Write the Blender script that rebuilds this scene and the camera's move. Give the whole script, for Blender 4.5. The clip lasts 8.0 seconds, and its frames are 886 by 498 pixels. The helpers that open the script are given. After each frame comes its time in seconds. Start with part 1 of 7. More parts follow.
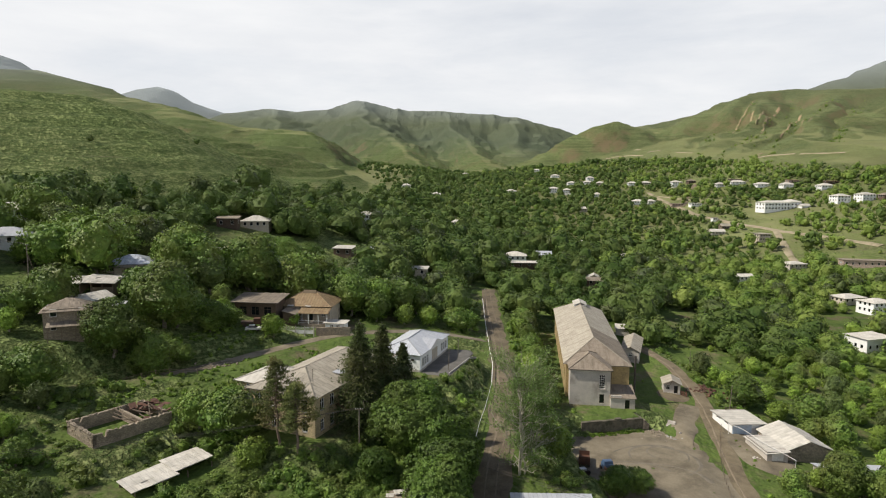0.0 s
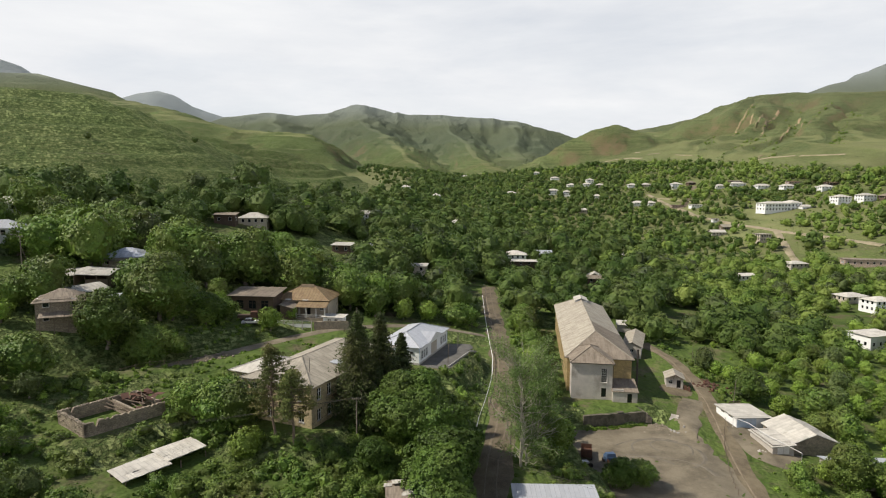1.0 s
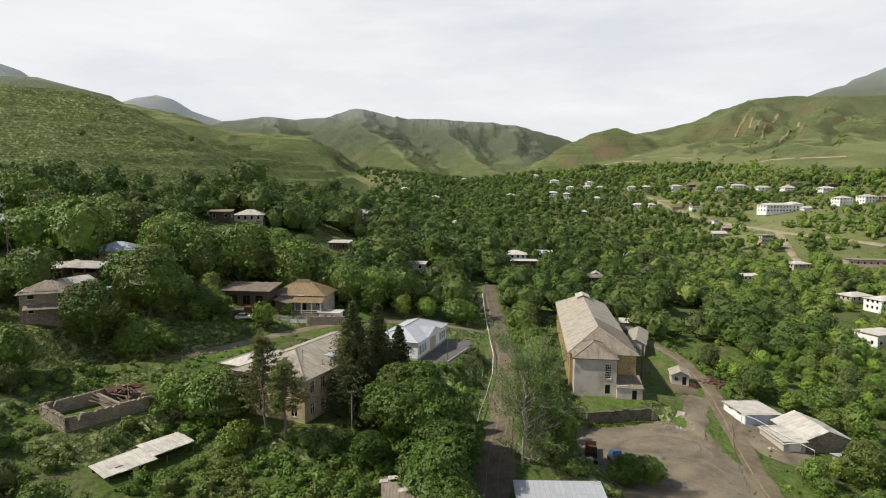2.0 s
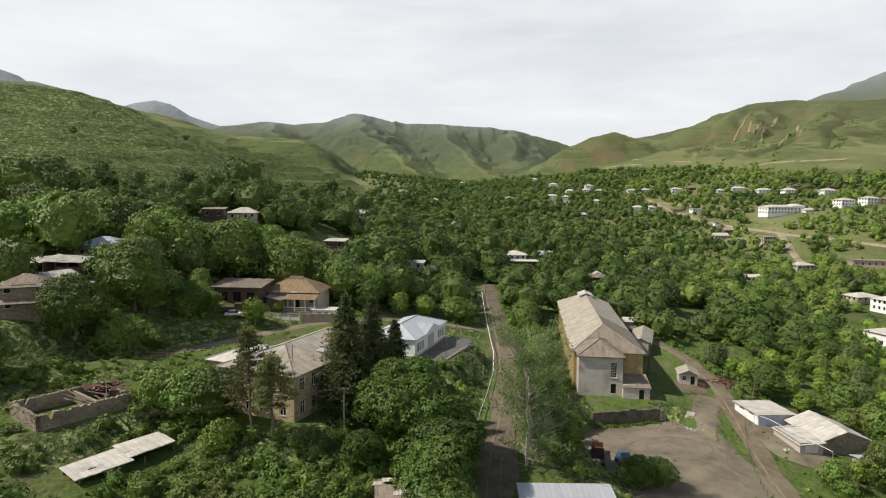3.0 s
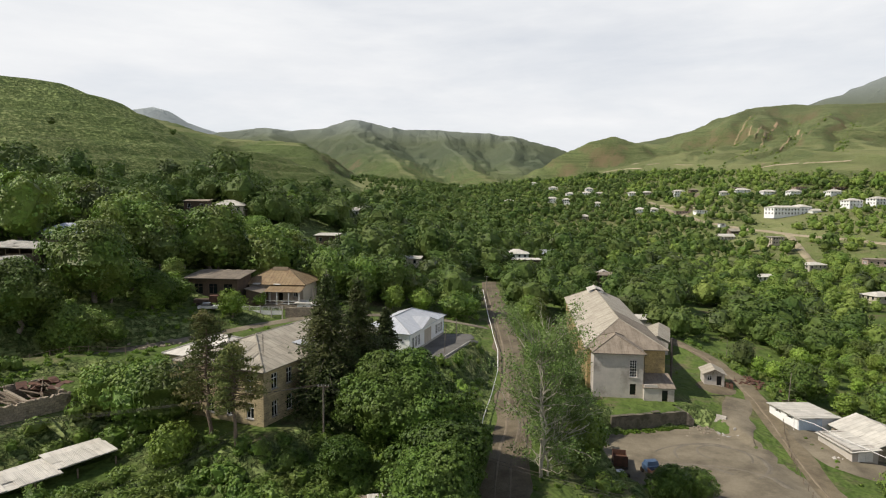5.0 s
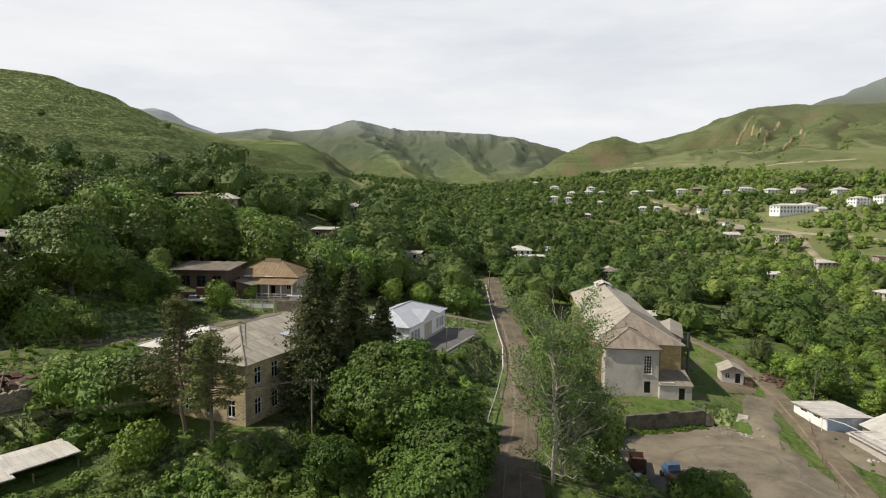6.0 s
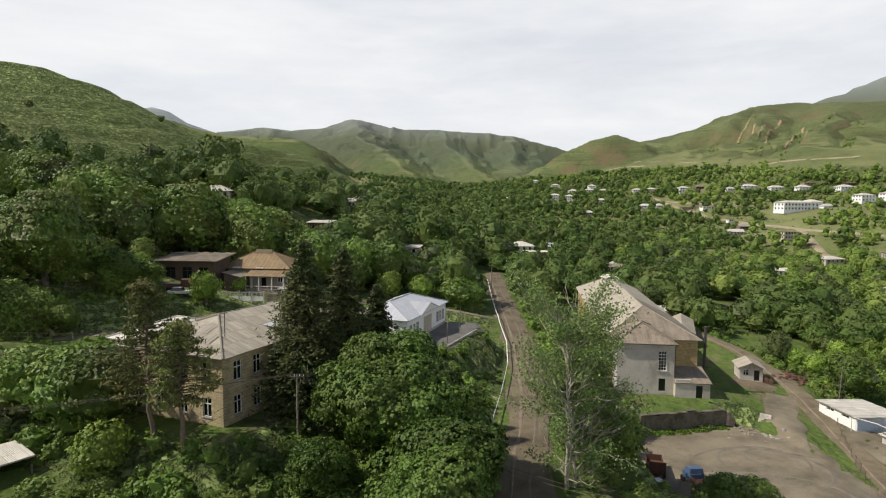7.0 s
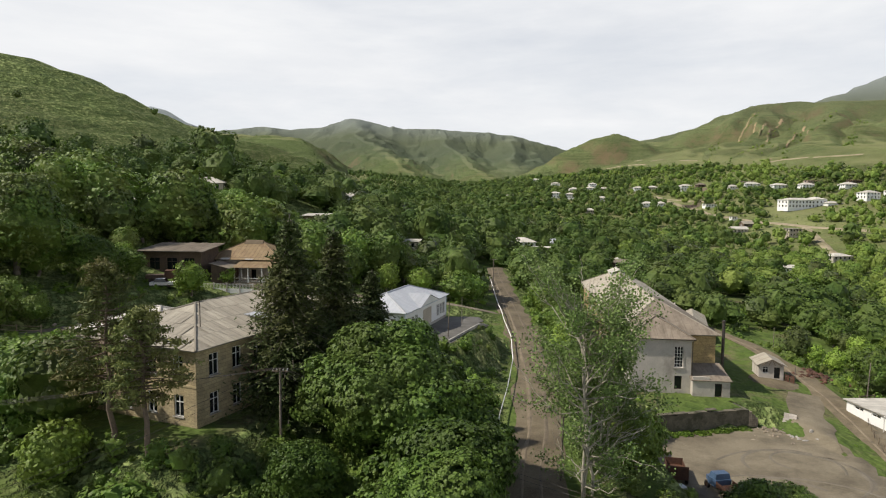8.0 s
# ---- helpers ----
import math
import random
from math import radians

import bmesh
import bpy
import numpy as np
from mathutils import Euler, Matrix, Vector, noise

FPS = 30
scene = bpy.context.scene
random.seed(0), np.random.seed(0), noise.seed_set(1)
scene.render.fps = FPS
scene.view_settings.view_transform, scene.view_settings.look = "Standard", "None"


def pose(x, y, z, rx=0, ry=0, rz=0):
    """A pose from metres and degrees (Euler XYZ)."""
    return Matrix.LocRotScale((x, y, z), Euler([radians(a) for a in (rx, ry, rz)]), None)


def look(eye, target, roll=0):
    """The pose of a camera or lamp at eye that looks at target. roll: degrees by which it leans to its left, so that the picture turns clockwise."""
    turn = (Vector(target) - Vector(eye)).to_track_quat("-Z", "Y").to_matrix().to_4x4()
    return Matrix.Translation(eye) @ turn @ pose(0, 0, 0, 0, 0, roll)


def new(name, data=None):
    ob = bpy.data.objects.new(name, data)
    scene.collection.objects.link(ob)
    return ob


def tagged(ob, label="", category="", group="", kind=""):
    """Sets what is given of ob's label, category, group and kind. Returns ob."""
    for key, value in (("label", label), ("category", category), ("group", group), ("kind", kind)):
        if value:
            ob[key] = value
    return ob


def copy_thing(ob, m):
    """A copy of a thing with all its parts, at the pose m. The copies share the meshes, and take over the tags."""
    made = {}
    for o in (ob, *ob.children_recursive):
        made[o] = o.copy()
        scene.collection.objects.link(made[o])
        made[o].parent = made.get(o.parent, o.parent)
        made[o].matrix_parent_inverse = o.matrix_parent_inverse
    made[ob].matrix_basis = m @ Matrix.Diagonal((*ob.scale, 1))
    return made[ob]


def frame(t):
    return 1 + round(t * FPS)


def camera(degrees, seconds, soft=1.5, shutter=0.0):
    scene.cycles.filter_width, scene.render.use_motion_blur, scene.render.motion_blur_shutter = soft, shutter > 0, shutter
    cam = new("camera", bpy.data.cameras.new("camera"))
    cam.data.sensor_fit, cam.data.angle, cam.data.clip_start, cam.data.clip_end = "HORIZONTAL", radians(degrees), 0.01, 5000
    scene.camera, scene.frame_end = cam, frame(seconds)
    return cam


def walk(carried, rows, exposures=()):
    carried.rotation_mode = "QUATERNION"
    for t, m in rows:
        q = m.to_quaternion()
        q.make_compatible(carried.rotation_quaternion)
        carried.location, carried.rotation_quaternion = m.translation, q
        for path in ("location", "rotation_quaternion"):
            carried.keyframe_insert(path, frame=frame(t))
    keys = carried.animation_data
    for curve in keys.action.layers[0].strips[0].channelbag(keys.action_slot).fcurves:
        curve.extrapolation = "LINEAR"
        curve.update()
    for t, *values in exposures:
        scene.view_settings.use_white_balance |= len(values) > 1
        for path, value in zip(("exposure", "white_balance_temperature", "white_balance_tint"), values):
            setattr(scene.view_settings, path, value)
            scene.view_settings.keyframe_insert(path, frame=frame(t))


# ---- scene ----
cam = camera(70.9, 8.0, soft=1.1)
EXPOSURE, SUN_POWER = 0.0, 5.0
PATH = [
    (0, (0.507, -1.311, 52.342), (0.499, 0.398, 52.144), 0.3),
    (0.5, (0.529, -0.780, 50.863), (0.520, 0.929, 50.670), 0.3),
    (1, (0.551, 0.354, 49.228), (0.544, 2.064, 49.042), 0.3),
    (1.5, (0.562, 1.908, 47.680), (0.556, 3.620, 47.500), 0.3),
    (3, (0.603, 9.345, 42.971), (0.602, 11.058, 42.813), 0.3),
    (3.5, (0.628, 12.339, 41.592), (0.629, 14.052, 41.441), 0.25),
    (4, (0.662, 15.876, 40.101), (0.665, 17.590, 39.956), 0.25),
    (4.5, (0.654, 19.389, 38.733), (0.658, 21.103, 38.592), 0.25),
    (6, (0.493, 30.217, 34.364), (0.495, 31.932, 34.230), 0.25),
    (6.5, (0.396, 33.653, 33.125), (0.398, 35.367, 32.991), 0.25),
    (7, (0.364, 37.144, 31.837), (0.367, 38.859, 31.703), 0.25),
    (7.5, (0.215, 40.388, 30.696), (0.219, 42.103, 30.562), 0.3),
    (8, (0.161, 43.746, 29.479), (0.166, 45.460, 29.345), 0.3),
]
walk(cam, [(t, look(eye, target, roll)) for t, eye, target, roll in PATH], exposures=[(0.0, EXPOSURE), (8.0, EXPOSURE)])

# ---- world and sun ----
SUN_FROM, SUN_HEIGHT = 265.0, 47.0
world = bpy.data.worlds.new("world")
scene.world = world
world.use_nodes = True
wn, wl = world.node_tree.nodes, world.node_tree.links
wn.clear()


def wnode(kind, **values):
    n = wn.new(kind)
    for k, v in values.items():
        n.inputs[k.replace("_", " ")].default_value = v
    return n


sky = wn.new("ShaderNodeTexSky")
sky.sky_type, sky.sun_disc = "NISHITA", False
sky.sun_elevation, sky.sun_rotation = radians(SUN_HEIGHT), radians(SUN_FROM)
sky.air_density, sky.dust_density, sky.altitude = 1.0, 1.5, 900
spot = wn.new("ShaderNodeTexCoord")
flat = wn.new("ShaderNodeMapping")
flat.inputs["Scale"].default_value = (1.0, 1.0, 4.5)
flat.inputs["Location"].default_value = (3.1, 0.4, 0.2)
veil = wnode("ShaderNodeTexNoise", Scale=2.1, Detail=7.0, Roughness=0.55, Distortion=0.35)
ramp = wn.new("ShaderNodeValToRGB")
ramp.color_ramp.elements[0].position, ramp.color_ramp.elements[1].position = 0.33, 0.56
ramp.color_ramp.elements[0].color, ramp.color_ramp.elements[1].color = (0.80, 0.80, 0.80, 1), (1, 1, 1, 1)
puff = wnode("ShaderNodeTexNoise", Scale=5.0, Detail=6.0, Roughness=0.6)
tone = wn.new("ShaderNodeValToRGB")
tone.color_ramp.elements[0].position, tone.color_ramp.elements[1].position = 0.3, 0.7
tone.color_ramp.elements[0].color, tone.color_ramp.elements[1].color = (8.2, 8.38, 8.7, 1), (9.2, 9.27, 9.4, 1)
blend = wn.new("ShaderNodeMix")
blend.data_type = "RGBA"
back = wnode("ShaderNodeBackground", Strength=0.1)
out = wn.new("ShaderNodeOutputWorld")
wl.new(spot.outputs["Generated"], flat.inputs["Vector"])
wl.new(flat.outputs["Vector"], veil.inputs["Vector"])
wl.new(flat.outputs["Vector"], puff.inputs["Vector"])
wl.new(veil.outputs["Fac"], ramp.inputs["Fac"])
wl.new(puff.outputs["Fac"], tone.inputs["Fac"])
# the veil of cloud thins from the horizon up to a bluer height
lift = wn.new("ShaderNodeSeparateXYZ")
thin = wn.new("ShaderNodeMapRange")
thin.interpolation_type = "SMOOTHSTEP"
for key, value in (("From Min", 0.30), ("From Max", 0.58), ("To Min", 1.0), ("To Max", 0.10)):
    thin.inputs[key].default_value = value
cover = wn.new("ShaderNodeMath")
cover.operation = "MULTIPLY"
wl.new(spot.outputs["Generated"], lift.inputs["Vector"])
wl.new(lift.outputs["Z"], thin.inputs["Value"])
wl.new(ramp.outputs["Color"], cover.inputs[0])
wl.new(thin.outputs["Result"], cover.inputs[1])
wl.new(cover.outputs["Value"], blend.inputs["Factor"])
wl.new(sky.outputs["Color"], blend.inputs["A"])
wl.new(tone.outputs["Color"], blend.inputs["B"])
wl.new(blend.outputs["Result"], back.inputs["Color"])
wl.new(back.outputs["Background"], out.inputs["Surface"])

sun = new("sun", bpy.data.lights.new("sun", "SUN"))
sun.data.energy, sun.data.angle, sun.data.color = SUN_POWER, radians(0.9), (1.0, 0.925, 0.80)
to_sun = Vector((math.sin(radians(SUN_FROM)) * math.cos(radians(SUN_HEIGHT)), math.cos(radians(SUN_FROM)) * math.cos(radians(SUN_HEIGHT)), math.sin(radians(SUN_HEIGHT))))
sun.matrix_world = look(to_sun * 300, (0, 0, 0))


# ---- materials ----
def shader(name):
    m = bpy.data.materials.new(name)
    m.use_nodes = True
    return m, m.node_tree.nodes, m.node_tree.links, m.node_tree.nodes["Principled BSDF"]


def noise_fac(nodes, links, vector, scale, detail=4.0, rough=0.55, lo=0.35, hi=0.65):
    n = nodes.new("ShaderNodeTexNoise")
    n.inputs["Scale"].default_value, n.inputs["Detail"].default_value, n.inputs["Roughness"].default_value = scale, detail, rough
    links.new(vector, n.inputs["Vector"])
    r = nodes.new("ShaderNodeMapRange")
    r.inputs["From Min"].default_value, r.inputs["From Max"].default_value = lo, hi
    links.new(n.outputs["Fac"], r.inputs["Value"])
    return r.outputs["Result"]


def mixed(nodes, links, fac, a, b, how="MIX"):
    n = nodes.new("ShaderNodeMix")
    n.data_type, n.blend_type = "RGBA", how
    for socket, value in ((n.inputs["Factor"], fac), (n.inputs["A"], a), (n.inputs["B"], b)):
        if isinstance(value, (int, float)):
            socket.default_value = value
        elif isinstance(value, tuple):
            socket.default_value = (*value, 1)
        else:
            links.new(value, socket)
    return n.outputs["Result"]


def value_vary(nodes, links, colour, source, spread):
    """Brightens and darkens a colour by a 0..1 source."""
    r = nodes.new("ShaderNodeMapRange")
    r.inputs["To Min"].default_value, r.inputs["To Max"].default_value = 1 - spread, 1 + spread
    links.new(source, r.inputs["Value"])
    h = nodes.new("ShaderNodeHueSaturation")
    links.new(r.outputs["Result"], h.inputs["Value"])
    links.new(colour, h.inputs["Color"])
    return h.outputs["Color"]


def relief(nodes, links, bsdf, height, strength, distance):
    b = nodes.new("ShaderNodeBump")
    b.inputs["Strength"].default_value, b.inputs["Distance"].default_value = strength, distance
    links.new(height, b.inputs["Height"])
    links.new(b.outputs["Normal"], bsdf.inputs["Normal"])


def surface(name, base, other, stain, size=1.5, grain=12.0, rough=0.85, metal=0.0, bump=0.02, spread=0.12, stain_lo=0.52, stain_hi=0.75, stain_size=0.35, masonry=None):
    """A weathered surface: two tones at one size, stains at a larger one, fine grain and relief."""
    m, nodes, links, bsdf = shader(name)
    place = nodes.new("ShaderNodeNewGeometry").outputs["Position"]
    a = mixed(nodes, links, noise_fac(nodes, links, place, 1 / size), base, other)
    b = mixed(nodes, links, noise_fac(nodes, links, place, stain_size, 6.0, 0.65, stain_lo, stain_hi), a, stain)
    fine = noise_fac(nodes, links, place, grain, 3.0, 0.6, 0.3, 0.7)
    c = value_vary(nodes, links, b, fine, spread)
    c = value_vary(nodes, links, c, nodes.new("ShaderNodeObjectInfo").outputs["Random"], spread)
    if masonry:
        # coursed blocks, laid along the wall and up it
        own = nodes.new("ShaderNodeTexCoord").outputs["Object"]
        xyz = nodes.new("ShaderNodeSeparateXYZ")
        links.new(own, xyz.inputs["Vector"])
        run = nodes.new("ShaderNodeMath")
        links.new(xyz.outputs["X"], run.inputs[0])
        links.new(xyz.outputs["Y"], run.inputs[1])
        laid = nodes.new("ShaderNodeCombineXYZ")
        links.new(run.outputs["Value"], laid.inputs["X"])
        links.new(xyz.outputs["Z"], laid.inputs["Y"])
        bricks = nodes.new("ShaderNodeTexBrick")
        for key, v in (("Color1", (0.80, 0.80, 0.80, 1)), ("Color2", (1.12, 1.10, 1.06, 1)), ("Mortar", (0.55, 0.52, 0.48, 1)), ("Scale", 1.0), ("Mortar Size", 0.022), ("Mortar Smooth", 0.4), ("Brick Width", masonry[0]), ("Row Height", masonry[1])):
            bricks.inputs[key].default_value = v
        links.new(laid.outputs["Vector"], bricks.inputs["Vector"])
        c = mixed(nodes, links, 0.85, c, bricks.outputs["Color"], "MULTIPLY")
    links.new(c, bsdf.inputs["Base Color"])
    bsdf.inputs["Roughness"].default_value, bsdf.inputs["Metallic"].default_value = rough, metal
    relief(nodes, links, bsdf, fine, 0.6, bump)
    return m


def roofing(name, base, other, stain, rough=0.85, metal=0.0, wave=0.18, sheet=1.1, course=1.7, stain_lo=0.5, stain_hi=0.72, lines=0.35):
    """Corrugated sheets: ribs down the slope, joints of the sheets, streaked stains."""
    m, nodes, links, bsdf = shader(name)
    uv = nodes.new("ShaderNodeUVMap").outputs["UV"]
    place = nodes.new("ShaderNodeNewGeometry").outputs["Position"]
    a = mixed(nodes, links, noise_fac(nodes, links, place, 0.9, 5.0), base, other)
    long = nodes.new("ShaderNodeMapping")
    long.inputs["Scale"].default_value = (1.0, 0.25, 1.0)
    links.new(uv, long.inputs["Vector"])
    b = mixed(nodes, links, noise_fac(nodes, links, long.outputs["Vector"], 0.8, 7.0, 0.7, stain_lo, stain_hi), a, stain)
    bricks = nodes.new("ShaderNodeTexBrick")
    bricks.offset = 0.0
    for key, v in (("Color1", (0.92, 0.92, 0.92, 1)), ("Color2", (1.06, 1.06, 1.06, 1)), ("Mortar", (lines, lines, lines, 1)), ("Scale", 1.0), ("Mortar Size", 0.035), ("Mortar Smooth", 0.3), ("Brick Width", sheet), ("Row Height", course)):
        bricks.inputs[key].default_value = v
    links.new(uv, bricks.inputs["Vector"])
    c = mixed(nodes, links, 0.8, b, bricks.outputs["Color"], "MULTIPLY")
    c = value_vary(nodes, links, c, nodes.new("ShaderNodeObjectInfo").outputs["Random"], 0.12)
    links.new(c, bsdf.inputs["Base Color"])
    bsdf.inputs["Roughness"].default_value, bsdf.inputs["Metallic"].default_value = rough, metal
    ribs = nodes.new("ShaderNodeTexWave")
    ribs.wave_profile, ribs.bands_direction = "SIN", "X"
    ribs.inputs["Scale"].default_value = 0.314 / wave
    links.new(uv, ribs.inputs["Vector"])
    relief(nodes, links, bsdf, ribs.outputs["Fac"], 0.5, 0.03)
    return m


def foliage(name, dark, light, warm, through_light=0.16, gloss=0.45, spread=0.35, patch=0.12, leafing=2.2):
    m, nodes, links, bsdf = shader(name)
    geo = nodes.new("ShaderNodeNewGeometry")
    a = mixed(nodes, links, geo.outputs["Random Per Island"], dark, light)
    b = mixed(nodes, links, noise_fac(nodes, links, geo.outputs["Position"], patch, 3.0, 0.6, 0.42, 0.68), a, warm)
    c = value_vary(nodes, links, b, nodes.new("ShaderNodeObjectInfo").outputs["Random"], spread)
    c = value_vary(nodes, links, c, noise_fac(nodes, links, geo.outputs["Position"], 1.1, 3.0, 0.7, 0.3, 0.7), 0.35)
    links.new(c, bsdf.inputs["Base Color"])
    relief(nodes, links, bsdf, noise_fac(nodes, links, geo.outputs["Position"], leafing, 4.0, 0.75, 0.3, 0.7), 0.3, 0.35 / leafing)
    bsdf.inputs["Roughness"].default_value = gloss
    bsdf.inputs["Specular IOR Level"].default_value = 0.2
    thin = nodes.new("ShaderNodeBsdfTranslucent")
    links.new(c, thin.inputs["Color"])
    mix = nodes.new("ShaderNodeMixShader")
    mix.inputs["Fac"].default_value = through_light
    links.new(bsdf.outputs["BSDF"], mix.inputs[1])
    links.new(thin.outputs["BSDF"], mix.inputs[2])
    links.new(mix.outputs["Shader"], nodes["Material Output"].inputs["Surface"])
    return m


def glass_material():
    m, nodes, links, bsdf = shader("window_glass")
    bsdf.inputs["Base Color"].default_value = (0.012, 0.015, 0.018, 1)
    bsdf.inputs["Roughness"].default_value = 0.08
    place = nodes.new("ShaderNodeNewGeometry").outputs["Position"]
    relief(nodes, links, bsdf, noise_fac(nodes, links, place, 1.3, 2.0), 0.05, 0.02)
    return m


def grass_material():
    """Meadow and hillside: tussocks, dry and lush patches, bare earth on the steep and worn places."""
    m, nodes, links, bsdf = shader("grassland")
    geo = nodes.new("ShaderNodeNewGeometry")
    p = geo.outputs["Position"]
    where = nodes.new("ShaderNodeSeparateXYZ")
    links.new(p, where.inputs["Vector"])
    up = nodes.new("ShaderNodeSeparateXYZ")
    links.new(geo.outputs["Normal"], up.inputs["Vector"])

    def span(source, lo, hi, to_lo=0.0, to_hi=1.0):
        r = nodes.new("ShaderNodeMapRange")
        for key, value in (("From Min", lo), ("From Max", hi), ("To Min", to_lo), ("To Max", to_hi)):
            r.inputs[key].default_value = value
        links.new(source, r.inputs["Value"])
        return r.outputs["Result"]

    def joined(how, a, b):
        n = nodes.new("ShaderNodeMath")
        n.operation = how
        for socket, value in zip(n.inputs, (a, b)):
            if isinstance(value, float):
                socket.default_value = value
            else:
                links.new(value, socket)
        return n.outputs["Value"]

    slope = span(up.outputs["Z"], 0.985, 0.95)
    lawn = mixed(nodes, links, noise_fac(nodes, links, p, 0.16, 6.0, 0.65, 0.35, 0.65), (0.064, 0.100, 0.024), (0.100, 0.138, 0.036))
    lawn = mixed(nodes, links, noise_fac(nodes, links, p, 0.09, 6.0, 0.70, 0.50, 0.64), lawn, (0.130, 0.112, 0.066))
    lawn = mixed(nodes, links, span(where.outputs["Y"], 320.0, 480.0, 0.0, 0.8), lawn, (0.190, 0.195, 0.088))
    lush = mixed(nodes, links, noise_fac(nodes, links, p, 0.045, 6.0, 0.6, 0.35, 0.65), (0.205, 0.262, 0.090), (0.255, 0.300, 0.114))
    # pastures far up the valley are yellower, with distance haze put into their colour
    far = joined("MULTIPLY", span(where.outputs["Y"], 560.0, 1000.0), span(where.outputs["X"], 60.0, 420.0, 0.35, 1.0))
    lush = mixed(nodes, links, far, lush, (0.200, 0.230, 0.105))
    # a duller, darker green on the terraced ridges behind the first hill
    rank = joined("MULTIPLY", span(where.outputs["Y"], 420.0, 520.0), span(where.outputs["X"], 140.0, 0.0, 0.0, 0.75))
    lush = mixed(nodes, links, rank, lush, (0.128, 0.168, 0.066))
    dry = mixed(nodes, links, noise_fac(nodes, links, p, 0.011, 7.0, 0.62, 0.46, 0.72), lush, (0.190, 0.185, 0.088))
    patchy = joined("MULTIPLY", slope, noise_fac(nodes, links, p, 0.13, 7.0, 0.74, 0.53, 0.60))
    near = span(where.outputs["Y"], 500.0, 900.0, 1.0, 0.45)
    scrub = mixed(nodes, links, joined("MULTIPLY", patchy, near), dry, (0.070, 0.108, 0.032))
    tuft = noise_fac(nodes, links, p, 0.75, 4.0, 0.75, 0.42, 0.54)
    deep = joined("MULTIPLY", joined("SUBTRACT", 1.0, tuft), near)
    hill = mixed(nodes, links, deep, scrub, (0.116, 0.158, 0.052))
    # terracettes trodden along the slopes, with rows of dark tussocks
    level = nodes.new("ShaderNodeMapping")
    level.inputs["Scale"].default_value = (0.16, 0.16, 1.5)
    links.new(p, level.inputs["Vector"])
    rows = noise_fac(nodes, links, level.outputs["Vector"], 1.0, 5.0, 0.7, 0.50, 0.58)
    hill = mixed(nodes, links, joined("MULTIPLY", joined("MULTIPLY", rows, near), 0.75), hill, (0.078, 0.118, 0.036))
    meadow = mixed(nodes, links, slope, lawn, hill)
    fine = noise_fac(nodes, links, p, 3.2, 4.0, 0.7, 0.3, 0.7)
    c = value_vary(nodes, links, meadow, fine, 0.24)
    # broad swathes where cattle graze and where bracken grows
    broad = noise_fac(nodes, links, p, 0.0062, 8.0, 0.66, 0.36, 0.64)
    c = value_vary(nodes, links, c, broad, 0.17)
    band = nodes.new("ShaderNodeTexNoise")
    band.inputs["Scale"].default_value, band.inputs["Detail"].default_value, band.inputs["Roughness"].default_value = 1.0, 6.0, 0.6
    flat = nodes.new("ShaderNodeMapping")
    flat.inputs["Scale"].default_value = (0.006, 0.006, 0.16)
    links.new(p, flat.inputs["Vector"])
    links.new(flat.outputs["Vector"], band.inputs["Vector"])
    ledge = joined("MULTIPLY", span(band.outputs["Fac"], 0.55, 0.63), span(where.outputs["Y"], 380.0, 700.0))
    c = mixed(nodes, links, joined("MULTIPLY", ledge, 0.45), c, (0.088, 0.112, 0.046))
    # thin soil shows where the slope is steep
    steep = span(up.outputs["Z"], 0.875, 0.74)
    steep = joined("MULTIPLY", steep, span(where.outputs["Y"], 700.0, 900.0))
    broken = joined("MULTIPLY", steep, noise_fac(nodes, links, p, 0.02, 8.0, 0.72, 0.44, 0.60))
    c = mixed(nodes, links, joined("MULTIPLY", broken, 0.85), c, (0.235, 0.178, 0.105))
    # sage pasture on the heights, blue-grey summits: distance haze put into the colour
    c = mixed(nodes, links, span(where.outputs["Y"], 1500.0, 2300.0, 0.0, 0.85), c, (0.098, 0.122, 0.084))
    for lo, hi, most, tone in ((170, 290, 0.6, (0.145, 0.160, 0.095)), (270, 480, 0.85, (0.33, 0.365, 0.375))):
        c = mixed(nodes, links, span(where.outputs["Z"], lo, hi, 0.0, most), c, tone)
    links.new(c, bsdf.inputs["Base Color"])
    bsdf.inputs["Roughness"].default_value = 0.95
    bsdf.inputs["Specular IOR Level"].default_value = 0.1
    relief(nodes, links, bsdf, joined("ADD", joined("MULTIPLY", tuft, slope), joined("MULTIPLY", broad, 6.0)), 1.0, 0.9)
    return m


